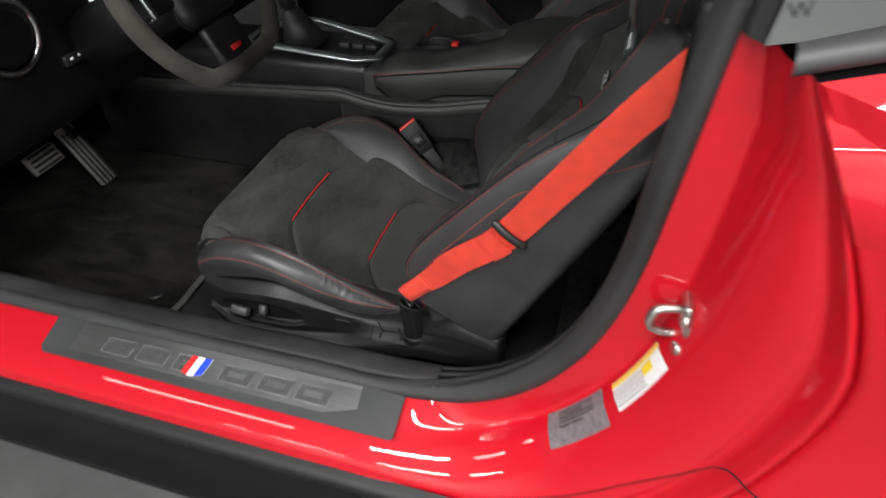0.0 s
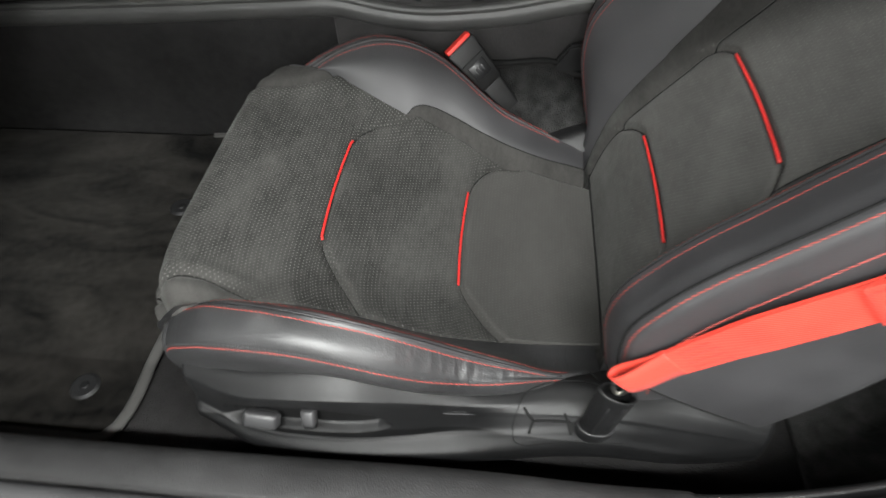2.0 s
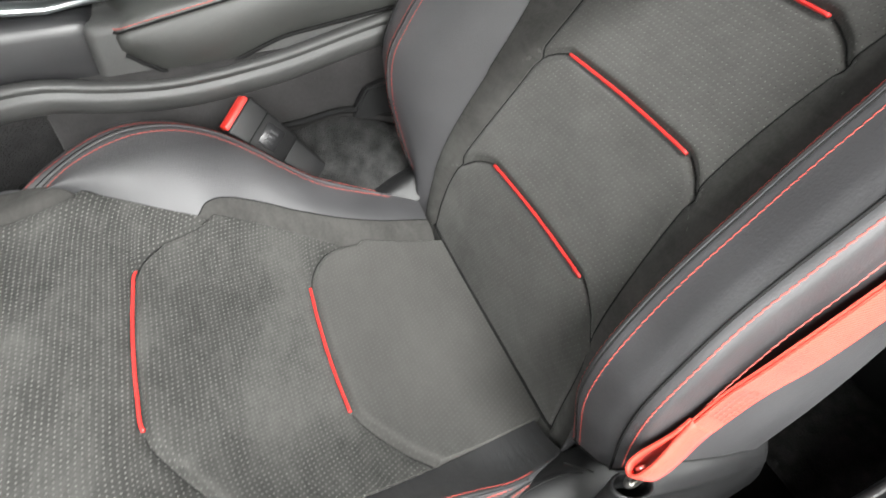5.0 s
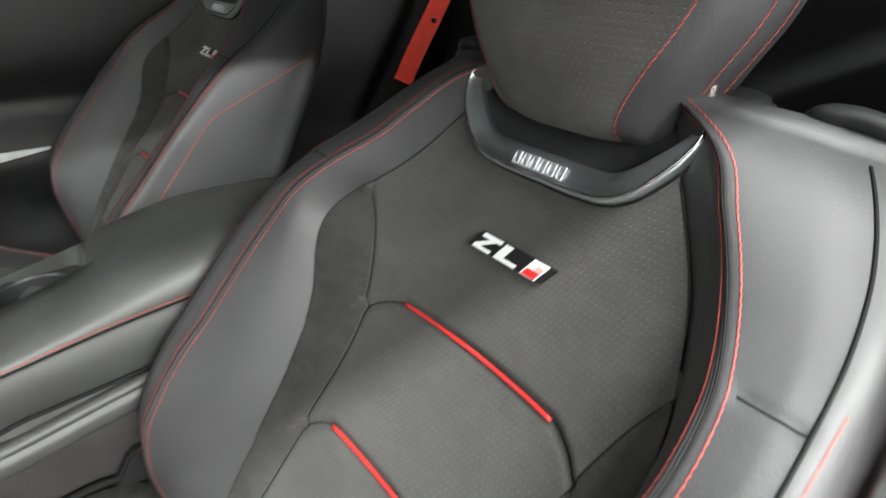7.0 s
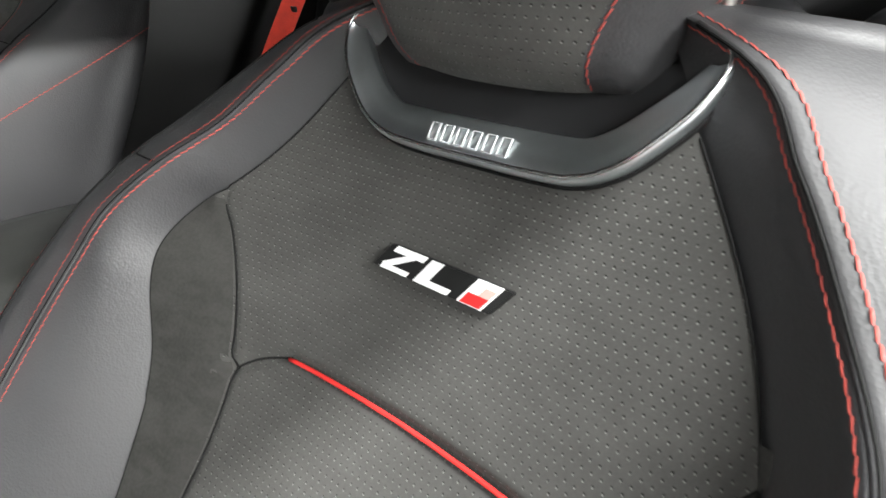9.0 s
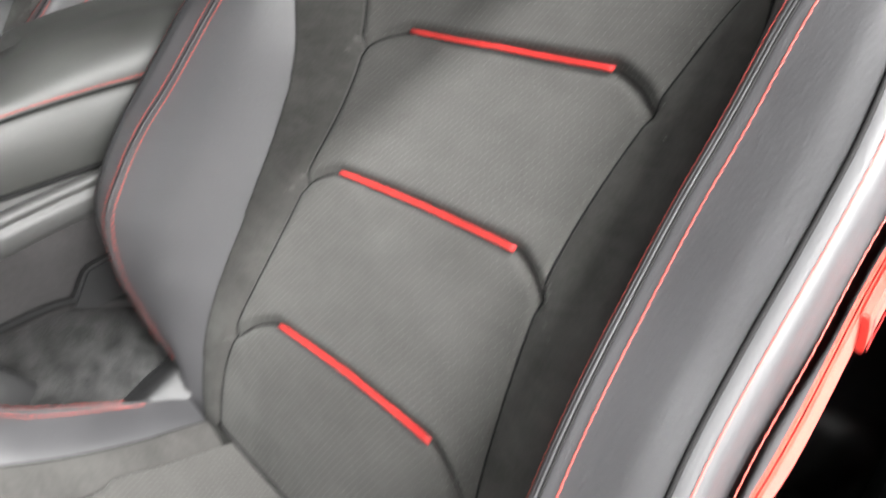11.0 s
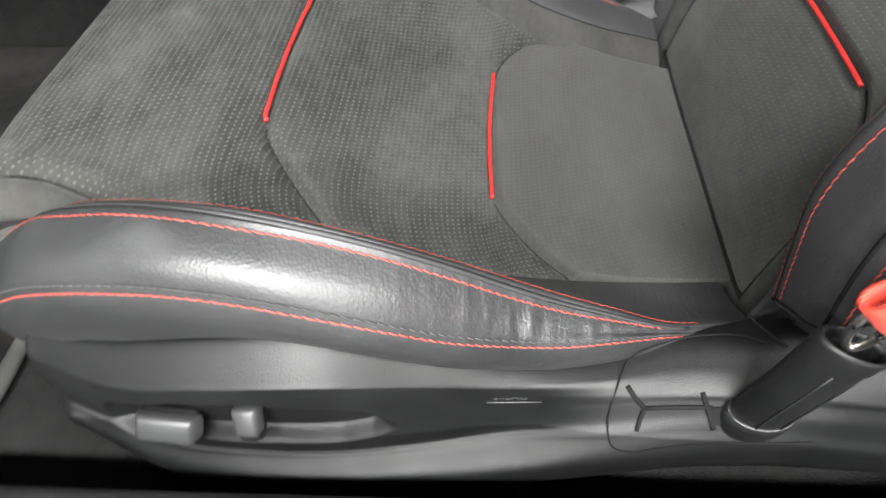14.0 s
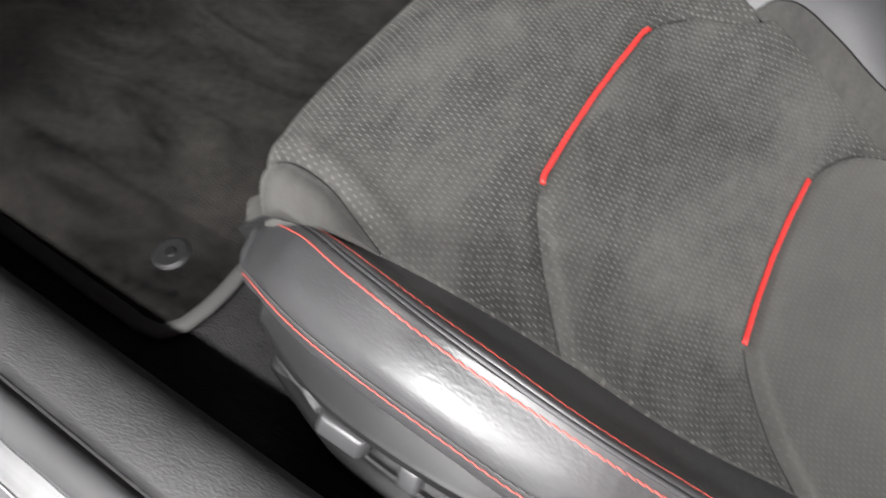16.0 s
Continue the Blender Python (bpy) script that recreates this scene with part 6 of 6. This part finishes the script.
def build_sill_plate():
    plate = thing("sill_plate", "dark metal door sill plate with a coloured emblem", "sill plate")
    x0, x1, yi, yo = -0.462, 0.226, -0.374, -0.446
    zi, zo = 0.3755, 0.352
    right = Vector((1, 0, 0))
    up = Vector((0, yi - yo, zi - zo)).normalized()
    w = math.hypot(yi - yo, zi - zo)
    at = Vector((0, yo, zo))
    part("plate", prism([(x0 + 0.01, 0.0), (x1 - 0.004, 0), (x1, 0.004), (x1, w), (x0, w), (x0, 0.012)], 0.003, at, right, up, 0.0012), SILL_DARK, plate)
    front = at + right.cross(up).normalized() * 0.003
    part("bright_panel", prism([(-0.40, 0.016), (0.100, 0.016), (0.156, 0.034), (0.153, w - 0.004), (-0.40, w - 0.004)], 0.0006, front, right, up), BRUSHED, plate, "brushed aluminium panel")
    front = at + right.cross(up).normalized() * 0.0036

    def block(x, kind, mat, nm="letter_block"):
        b, t, sl = 0.026, 0.054, 0.005
        q = [(x, b), (x + 0.058, b), (x + 0.058 + sl, t), (x + sl, t)]
        holes = {"a": [(x + 0.012, b + 0.009), (x + 0.047, b + 0.009), (x + 0.049, t - 0.008), (x + 0.014, t - 0.008)]}
        bm = bmesh.new()
        nrm = right.cross(up).normalized()
        o = [bm.verts.new(front + right * a + up * c) for a, c in q]
        i = [bm.verts.new(front + right * a + up * c) for a, c in holes["a"]]
        for k in range(4):
            bm.faces.new((o[k], o[(k + 1) % 4], i[(k + 1) % 4], i[k]))
        res = bmesh.ops.extrude_face_region(bm, geom=list(bm.faces))
        bmesh.ops.translate(bm, vec=nrm * 0.0008, verts=[v for v in res["geom"] if isinstance(v, bmesh.types.BMVert)])
        bmesh.ops.recalc_face_normals(bm, faces=bm.faces)
        part(nm, bm, mat, plate)

    def outline(x):
        lo, hi, sl = 0.026, 0.054, 0.005
        ends = [(x, lo), (x + 0.058, lo), (x + 0.058 + sl, hi), (x + sl, hi), (x, lo)]
        pts = [front + right * a + up * c + right.cross(up).normalized() * 0.0006 for a, c in ends]
        part("letter_edge", sweep("letter_edge", np.array([tuple(v) for v in pts]), ring(0.0008, 5), up=(0, -0.3, 0.95), caps=False), LETTER_EDGE, plate)

    for x in (-0.338, -0.265, -0.190, -0.098, -0.024, 0.046):
        outline(x)
    for x in (-0.338, -0.265, -0.190, -0.098, -0.024, 0.046):
        block(x, "a", LETTER_DARK)
    em = part("emblem", prism([(-0.168, 0.024), (-0.150, 0.020), (-0.128, 0.026), (-0.120, 0.056), (-0.160, 0.056)], 0.0016, front, right, up), WHITE, plate, "red, white and blue emblem")
    front2 = front + right.cross(up).normalized() * 0.0016
    part("emblem_band", prism([(-0.168, 0.024), (-0.156, 0.021), (-0.148, 0.056), (-0.160, 0.056)], 0.0006, front2, right, up), RED, em)
    part("emblem_band", prism([(-0.142, 0.022), (-0.128, 0.026), (-0.120, 0.056), (-0.134, 0.056)], 0.0006, front2, right, up), BLUE, em)


build_sill_plate()


# ---- cabin shell ----
def build_cabin():
    car = car_body
    part("cabin_carpet", box(2.1, 1.5, 0.02, (-0.3, 0.40, 0.252), 0.004), CARPET, car, "dark grey cabin carpet")
    # paler slab starts at the floor's shadow edge, so that shade is in colour
    part("rear_carpet", box(0.25, 0.62, 0.012, (0.555, 0.02, 0.268), 0.004), CARPET_GREY, car, "grey rear footwell carpet")
    part("rear_shelf_trim", box(0.75, 0.20, 0.13, (0.96, -0.205, 0.315), 0.03, 4), PLASTIC, car, "moulded black rear side trim")
    part("toe_board", box(0.04, 1.5, 0.7, (-1.16, 0.40, 0.5), 0.01, 2, Euler((0, radians(-20), 0)).to_matrix()), CARPET, car)
    part("kick_panel", box(0.6, 0.03, 0.4, (-1.0, -0.315, 0.5), 0.01), PLASTIC, car)
    # roof and windscreen are out of view; roof edge is set for the backrest's shadow
    part("roof_panel", box(1.5, 1.57, 0.03, (0.42, 0.375, 1.262), 0.01), HEADLINER, car, "unseen dark headliner under the roof")
    pane = part("windscreen", box(0.74, 1.44, 0.005, (-0.66, 0.40, 1.115), 0.001, 1, Euler((0, radians(-24), 0)).to_matrix()), CLEAR, car, "clear windscreen")
    pane.visible_shadow = False
    for y in (-0.335, 1.135):
        part("windscreen_pillar", box(0.82, 0.07, 0.05, (-0.66, y, 1.11), 0.015, 3, Euler((0, radians(-24), 0)).to_matrix()), PLASTIC, car)
    part("rear_wall", box(0.05, 1.5, 1.0, (1.35, 0.38, 0.75), 0.01), CARPET, car)
    part("rear_side_trim", box(0.9, 0.03, 0.75, (0.98, -0.315, 0.62), 0.01), PLASTIC, car)
    part("far_side_trim", box(0.9, 0.03, 1.0, (0.98, 1.16, 0.75), 0.01), PLASTIC, car)


build_cabin()


def build_console():
    con = thing("centre_console", "black centre console with a stitched armrest and metal shifter trim", "console")
    part("console_side", box(0.56, 0.22, 0.27, (0.10, 0.413, 0.395), 0.012, 3), FELT, con, "dark felt-lined console side")
    part("console_front", box(0.78, 0.21, 0.27, (-0.56, 0.414, 0.395), 0.012, 3), CARPET, con)
    xs = np.linspace(0.02, 0.34, 30)
    top = curve_of([0.02, 0.075, 0.145, 0.209, 0.34], [0.425, 0.432, 0.436, 0.410, 0.375])(xs)
    rows = [np.stack([xs, np.full(30, y), top + dz], 1) for y, dz in ((0.297, -0.03), (0.297, -0.004), (0.292, 0.0), (0.27, -0.017), (0.24, -0.043), (0.21, -0.068), (0.195, -0.09))]
    part("tunnel_carpet", grid("tunnel_carpet", np.stack(rows)), CARPET_GREY, con, "grey tufted tunnel carpet")
    part("carpet_clip", prism([(0.0, 0.0), (0.022, 0.034), (0.05, 0.040), (0.09, 0.036), (0.09, -0.006), (0.015, -0.008)], 0.014, (0.150, 0.298, 0.440), (1, 0, 0), (0, 0, 1), 0.003), PLASTIC, con, "moulded plastic bracket")
    part("carpet_gap", sweep("carpet_gap", spline([(0.03, 0.296, 0.438), (0.0777, 0.292, 0.4405), (0.148, 0.290, 0.4465), (0.20, 0.288, 0.431), (0.25, 0.286, 0.418)], 30), ring(0.0045, 8)), SEAM, con)
    part("console_upper", box(0.58, 0.19, 0.11, (0.175, 0.408, 0.530), 0.012, 3), SOFT_TRIM, con)
    # moulded upper body with its lip
    xs = np.linspace(-0.85, 0.46, 70)
    lipz = curve_of([-0.85, -0.4, -0.25, -0.16, -0.126, -0.06, 0.05, 0.2, 0.46], [0.50, 0.52, 0.528, 0.530, 0.522, 0.512, 0.517, 0.545, 0.575])(xs)
    rows = []
    for dy, dz in ((0.012, -0.034), (0.0, -0.026), (-0.004, -0.018), (-0.005, -0.010), (-0.0045, -0.004), (-0.001, -0.002), (-0.001, 0.000), (-0.004, 0.002), (-0.003, 0.008), (0.004, 0.010), (0.018, 0.006), (0.022, -0.02)):
        rows.append(np.stack([xs, np.full(70, 0.300 + dy), lipz + dz], 1))
    part("side_lip", grid("side_lip", np.stack(rows)), SOFT_TRIM, con, "satin black console edge")
    part("console_top", box(0.7, 0.20, 0.10, (-0.45, 0.42, 0.545), 0.02, 3), PLASTIC_SATIN, con)
    # armrest lid
    xs = np.linspace(-0.080, 0.47, 60)
    seam = curve_of([-0.08, 0.0, 0.1, 0.2, 0.3, 0.47], [0.573, 0.586, 0.602, 0.618, 0.628, 0.632])(xs)
    low = curve_of([-0.08, -0.055, 0.1, 0.2, 0.47], [0.550, 0.530, 0.5455, 0.556, 0.584])(xs)
    crown = curve_of([-0.08, -0.05, 0.05, 0.15, 0.25, 0.30, 0.40, 0.47], [0.588, 0.602, 0.614, 0.640, 0.672, 0.682, 0.684, 0.680])(xs)
    sunk = crown - np.maximum(crown - 0.575, 0) * smooth01((0.205 - xs) / 0.03)
    r = []
    for y, z in ((0.318, low - 0.004), (0.310, low + 0.006), (0.309, seam - 0.003), (0.311, seam), (0.309, seam + 0.003), (0.318, seam + 0.5 * (crown - seam)), (0.338, crown - 0.006), (0.365, crown), (0.408, crown - 0.002), (0.416, sunk), (0.46, sunk), (0.49, sunk - 0.006), (0.508, seam + 0.5 * (crown - seam)), (0.515, seam), (0.512, low)):
        r.append(np.stack([xs, np.full(60, y), z], 1))
    p = np.stack(r)
    cap = p[:, 0].copy()
    mid = cap.mean(0)
    caps = [p[:, 0] + np.array([-0.014 * math.sin(w * math.pi / 2), 0, 0]) + (mid - p[:, 0]) * (1 - math.cos(w * math.pi / 2)) for w in (1.0, 0.8, 0.6, 0.4, 0.2)]
    p = np.concatenate([np.stack(caps, 1), p], 1)
    arm = part("armrest", grid("armrest", p), LEATHERETTE, con, "black leather armrest lid with red stitching")
    q = p[4, 4:].copy()
    part("stitching", stitches("stitching", q + np.array([0, -0.001, 0.004]), np.tile([0.0, -1.0, 0.3], (len(q), 1))), THREAD, arm, "row of red stitches")
    q[:, 1] -= 0.0008
    part("seam", sweep("seam", q, ring(0.0012, 6)), SEAM, arm)
    # black cord drawn as the shadow under the lid's lower edge
    q = np.stack([xs, np.full(60, 0.3095), low + 0.0015], 1)
    part("lid_gap_shade", sweep("lid_gap_shade", q, ring(0.0024, 8)), SEAM, con)
    # twin cup holder with its red tab, and the shifter surround
    ang = np.linspace(0, 2 * math.pi, 49)
    for cx, cy, ex, ey, hx, hy in ((0.022, 0.464, 0.044, 0.036, 0.054, 0.050), (0.130, 0.466, 0.040, 0.035, 0.054, 0.050)):
        ca, sa = np.cos(ang), np.sin(ang)
        edge = np.minimum(hx / np.maximum(np.abs(ca), 1e-6), hy / np.maximum(np.abs(sa), 1e-6))
        lay = [(edge * ca, edge * sa, 0.594), (edge * ca, edge * sa, 0.602)] + [(ex * k * ca, ey * k * sa, z) for k, z in ((1.06, 0.603), (1.0, 0.600), (0.97, 0.59), (0.94, 0.55), (0.01, 0.548))]
        pts = np.stack([np.stack([cx + a, cy + c, np.full(49, z) + 0.06 * (cx + a - 0.022)], 1) for a, c, z in lay])
        part("cup_holder", grid("cup_holder", pts, smooth=False), PLASTIC_SATIN, con, "oval black cup holder")
    part("red_tab", box(0.016, 0.020, 0.010, (0.078, 0.446, 0.612), 0.003, 2), BUTTON_RED, con, "small red tab")
    bez = [(-0.42, 0.33), (-0.30, 0.318), (-0.14, 0.335), (-0.085, 0.35), (-0.085, 0.44), (-0.14, 0.47), (-0.30, 0.50), (-0.42, 0.50)]
    part("shifter_trim", sweep("shifter_trim", np.array([(a, b, 0.602 + 0.02 * (a < -0.25)) for a, b in bez + bez[:1]]), ring(0.013, 10, 0.006), caps=False), SATIN, con, "bright satin metal shifter surround")
    part("shift_boot", cylinder(0.06, 0.022, (-0.30, 0.41, 0.59), (-0.33, 0.41, 0.68), 24, 0.004), LEATHER, con, "black leather shifter boot")
    part("shift_stick", cylinder(0.02, 0.024, (-0.33, 0.41, 0.68), (-0.345, 0.41, 0.78), 20, 0.008), LEATHER, con)
    for x in (-0.19, -0.155, -0.12):
        part("drive_switch", box(0.028, 0.022, 0.012, (x, 0.405, 0.606), 0.003), GREY_PLASTIC, con)


build_console()


def build_floor_mat():
    mat = thing("floor_mat", "charcoal carpet floor mat with a sewn edge and round fasteners", "floor mat")
    out = spline([(-1.04, -0.25), (-0.55, -0.264), (-0.42, -0.266), (-0.385, -0.266), (-0.366, -0.260), (-0.358, -0.240), (-0.355, -0.15), (-0.35, 0.0), (-0.345, 0.15), (-0.345, 0.25), (-0.36, 0.29), (-0.5, 0.298), (-1.04, 0.298)], 90)
    bm = bmesh.new()
    vs = [bm.verts.new((a, b, 0.266)) for a, b in out]
    f = bm.faces.new(vs)
    res = bmesh.ops.extrude_face_region(bm, geom=[f])
    bmesh.ops.translate(bm, vec=(0, 0, 0.006), verts=[v for v in res["geom"] if isinstance(v, bmesh.types.BMVert)])
    bmesh.ops.recalc_face_normals(bm, faces=bm.faces)
    part("mat_body", bm, MAT_PILE, mat)
    near = out[:62]
    part("edging", sweep("edging", np.stack([near[:, 0], near[:, 1], np.full(62, 0.270)], 1), ring(0.0080, 10, 0.005)), EDGING, mat, "sewn grey edging")
    for x, y in ((-0.425, -0.20), (-0.425, 0.12)):
        part("fastener", cylinder(0.021, 0.017, (x, y, 0.269), (x, y, 0.2745), 28, 0.002), PLASTIC, mat, "round black plastic fastener")
        part("fastener_pin", cylinder(0.0065, 0.0055, (x, y, 0.273), (x, y, 0.2762), 16, 0.001), DEEP_BLACK, mat)


build_floor_mat()


def build_wheel():
    wheel = thing("steering_wheel", "flat-bottomed suede steering wheel with metal accents", "steering wheel")
    c = np.array([-0.285, 0.042, 0.858])
    up = np.array([-0.42, 0, 0.907])
    nrm = np.array([0.907, 0, 0.42])
    a = np.linspace(0, 2 * math.pi, 97)
    ry = 0.178 * np.sin(a)
    ry = np.where(ry < -0.150, -0.150 + (ry + 0.150) * 0.3, ry)
    rim = c + (0.180 * np.cos(a))[:, None] * np.array([0, 1, 0]) + ry[:, None] * up
    part("rim", sweep("rim", rim, ring(0.0165, 14, 0.0175), up=nrm, caps=False), WHEEL_SUEDE, wheel, "dark suede wheel rim")
    rot = Matrix((Vector((0, 1, 0)), Vector(up), Vector(-nrm))).transposed()
    part("hub", box(0.16, 0.14, 0.05, Vector(c - nrm * 0.01), 0.03, 4, rot), PLASTIC_SATIN, wheel, "black airbag cover")
    for sgn in (-1, 1):
        part("spoke", box(0.12, 0.045, 0.022, Vector(c + np.array([0, sgn * 0.115, 0]) - nrm * 0.01), 0.008, 3, rot), PLASTIC_SATIN, wheel)
        part("spoke_trim", box(0.012, 0.05, 0.024, Vector(c + np.array([0, sgn * 0.132, 0]) - nrm * 0.006), 0.004, 2, rot), SATIN, wheel)
    part("lower_spoke", box(0.10, 0.085, 0.022, Vector(c - up * 0.112 - nrm * 0.012), 0.01, 3, rot), PLASTIC_SATIN, wheel)
    part("wheel_badge", box(0.030, 0.010, 0.004, Vector(c - up * 0.125 + nrm * 0.001), 0.001, 1, rot), RED, wheel)
    part("hub_ring", sweep("hub_ring", c + nrm * 0.017 + 0.03 * np.cos(a)[:, None] * np.array([0, 1, 0]) + 0.018 * np.sin(a)[:, None] * up, ring(0.002, 8), up=nrm, caps=False), CHROME, wheel)
    part("column", cylinder(0.05, 0.06, c - nrm * 0.02, c - nrm * 0.3, 24), PLASTIC, wheel)


build_wheel()


def build_dash():
    dash = thing("dashboard", "black moulded dashboard with a chrome-ringed vent and switches", "dashboard")
    ys = np.linspace(-0.33, 1.15, 40)
    prof = [(-1.0, 0.96), (-0.72, 0.95), (-0.60, 0.92), (-0.565, 0.86), (-0.575, 0.76), (-0.60, 0.66), (-0.62, 0.60), (-0.66, 0.565), (-0.80, 0.56), (-1.0, 0.60)]
    pr = spline(prof, 50)
    p = np.stack([np.stack([np.full(50, 0) + pr[:, 0], np.full(50, y), pr[:, 1]], 1) for y in ys])
    part("dash_panel", grid("dash_panel", p), PLASTIC, dash)
    a = np.linspace(0, 2 * math.pi, 49)
    c = np.array([-0.565, -0.135, 0.80])
    part("vent_ring", sweep("vent_ring", c + 0.062 * np.cos(a)[:, None] * np.array([0, 1, 0]) + 0.062 * np.sin(a)[:, None] * np.array([0.1, 0, 1]), ring(0.007, 8), up=(1, 0, 0), caps=False), CHROME, dash, "chrome vent ring")
    part("vent_core", cylinder(0.056, 0.05, c - np.array([0.02, 0, 0]), c + np.array([0.004, 0, 0]), 32, 0.004), GLOSS_BLACK, dash)
    part("light_switch", box(0.014, 0.075, 0.022, (-0.583, 0.0, 0.712), 0.004, 2), PLASTIC_SATIN, dash)
    for y in (-0.02, 0.0, 0.02):
        part("switch_mark", box(0.003, 0.008, 0.006, (-0.5755, y, 0.714), 0.001, 1), PAPER, dash)
    part("start_button", cylinder(0.021, 0.019, (-0.59, 0.085, 0.79), (-0.555, 0.085, 0.795), 28, 0.003), SATIN, dash, "round start button")
    part("knee_panel", box(0.05, 0.6, 0.10, (-0.68, 0.02, 0.60), 0.03, 3, Euler((0, radians(25), 0)).to_matrix()), PLASTIC, dash)


build_dash()


def build_pedals():
    for nm, y, w, h, x, z, lab in (("accelerator_pedal", 0.148, 0.055, 0.20, -0.875, 0.335, "ribbed metal accelerator pedal"), ("brake_pedal", 0.024, 0.092, 0.05, -0.87, 0.41, "ribbed metal brake pedal")):
        ped = thing(nm, lab, "pedal")
        rot = Euler((0, radians(-28), 0)).to_matrix()
        part("pad", box(0.012, w, h, (x, y, z), 0.004, 2, rot), ALLOY, ped)
        nb = 4
        for k in range(nb):
            o = (k - (nb - 1) / 2) / nb
            at = Vector((x, y, z)) + rot @ Vector((0.008, o * w if h > w else 0, 0 if h > w else o * h))
            part("rib", box(0.006, 0.005 if h > w else w * 0.8, h * 0.85 if h > w else 0.006, at, 0.001, 1, rot), RUBBER, ped)
        part("arm", box(0.012, 0.018, 0.2, (x - 0.06, y, z + 0.15), 0.003, 1, rot), PLASTIC, ped)


build_pedals()


def build_rear_seat():
    rear = thing("rear_seat", "black leather rear bench seat with a red stitch line", "rear seat")
    part("bench", box(0.64, 0.98, 0.17, (0.87, 0.402, 0.365), 0.045, 5), LEATHER, rear)
    part("bench_back", box(0.16, 1.35, 0.55, (1.22, 0.40, 0.66), 0.05, 5, Euler((0, radians(15), 0)).to_matrix()), LEATHER, rear)
    q = spline([(0.548, -0.020, 0.425), (0.560, -0.062, 0.436), (0.590, -0.078, 0.441), (0.66, -0.080, 0.443), (0.78, -0.080, 0.443), (1.1, -0.080, 0.443)], 100)
    part("stitching", stitches("stitching", q, np.tile([-0.2, -0.7, 0.7], (100, 1)), lift=0.0015), THREAD, rear, "row of red stitches")


build_rear_seat()


def build_passenger_door():
    door = thing("passenger_door", "black passenger door panel with a bright metal accent", "car door")
    ys, zs = 1.165, np.linspace(0.35, 1.02, 30)
    xs = np.linspace(-0.75, 0.62, 50)
    depth = curve_of([0.35, 0.5, 0.56, 0.62, 0.68, 0.74, 0.85, 1.02], [0.01, 0.02, 0.05, 0.035, 0.0, 0.03, 0.045, 0.02])(zs)
    p = np.stack([np.stack([xs, np.full(50, ys) - d, np.full(50, z)], 1) for z, d in zip(zs, depth)])
    part("door_card", grid("door_card", p, flip=True), PLASTIC, door)
    part("metal_accent", prism([(-0.40, 0.47), (-0.06, 0.544), (0.02, 0.567), (0.117, 0.585), (0.215, 0.599), (0.215, 0.603), (0.057, 0.602), (-0.04, 0.591), (-0.40, 0.56)], 0.012, (0.0, 1.116, 0.0), (1, 0, 0), (0, 0, 1), 0.002), SILVER, door, "bright silver door accent")
    part("accent_line", prism([(-0.40, 0.502), (-0.05, 0.559), (0.028, 0.573), (0.028, 0.577), (-0.05, 0.566), (-0.40, 0.512)], 0.002, (0.0, 1.104, 0.0), (1, 0, 0), (0, 0, 1)), RED, door)
    pane = part("door_window", box(1.3, 0.006, 0.25, (-0.1, 1.16, 1.14), 0.001), CLEAR, door)
    pane.visible_shadow = False


build_passenger_door()


def build_far_belt():
    belt = thing("passenger_belt", "orange-red webbing seat belt hanging at the far pillar", "seat belt")
    path = spline([(0.985, 1.00, 0.66), (1.02, 1.0, 0.72), (1.065, 1.0, 0.79), (1.11, 1.0, 0.86), (1.16, 1.0, 0.95)], 20)
    prof = [(-0.023, -0.001), (0.023, -0.001), (0.023, 0.001), (-0.023, 0.001)]
    part("webbing", sweep("webbing", path, prof, up=(-0.75, -0.66, 0.1), smooth=False), WEBBING, belt)
    part("guide_slot", box(0.006, 0.03, 0.012, (1.075, 0.998, 0.80), 0.002), PLASTIC_SATIN, belt)


build_far_belt()
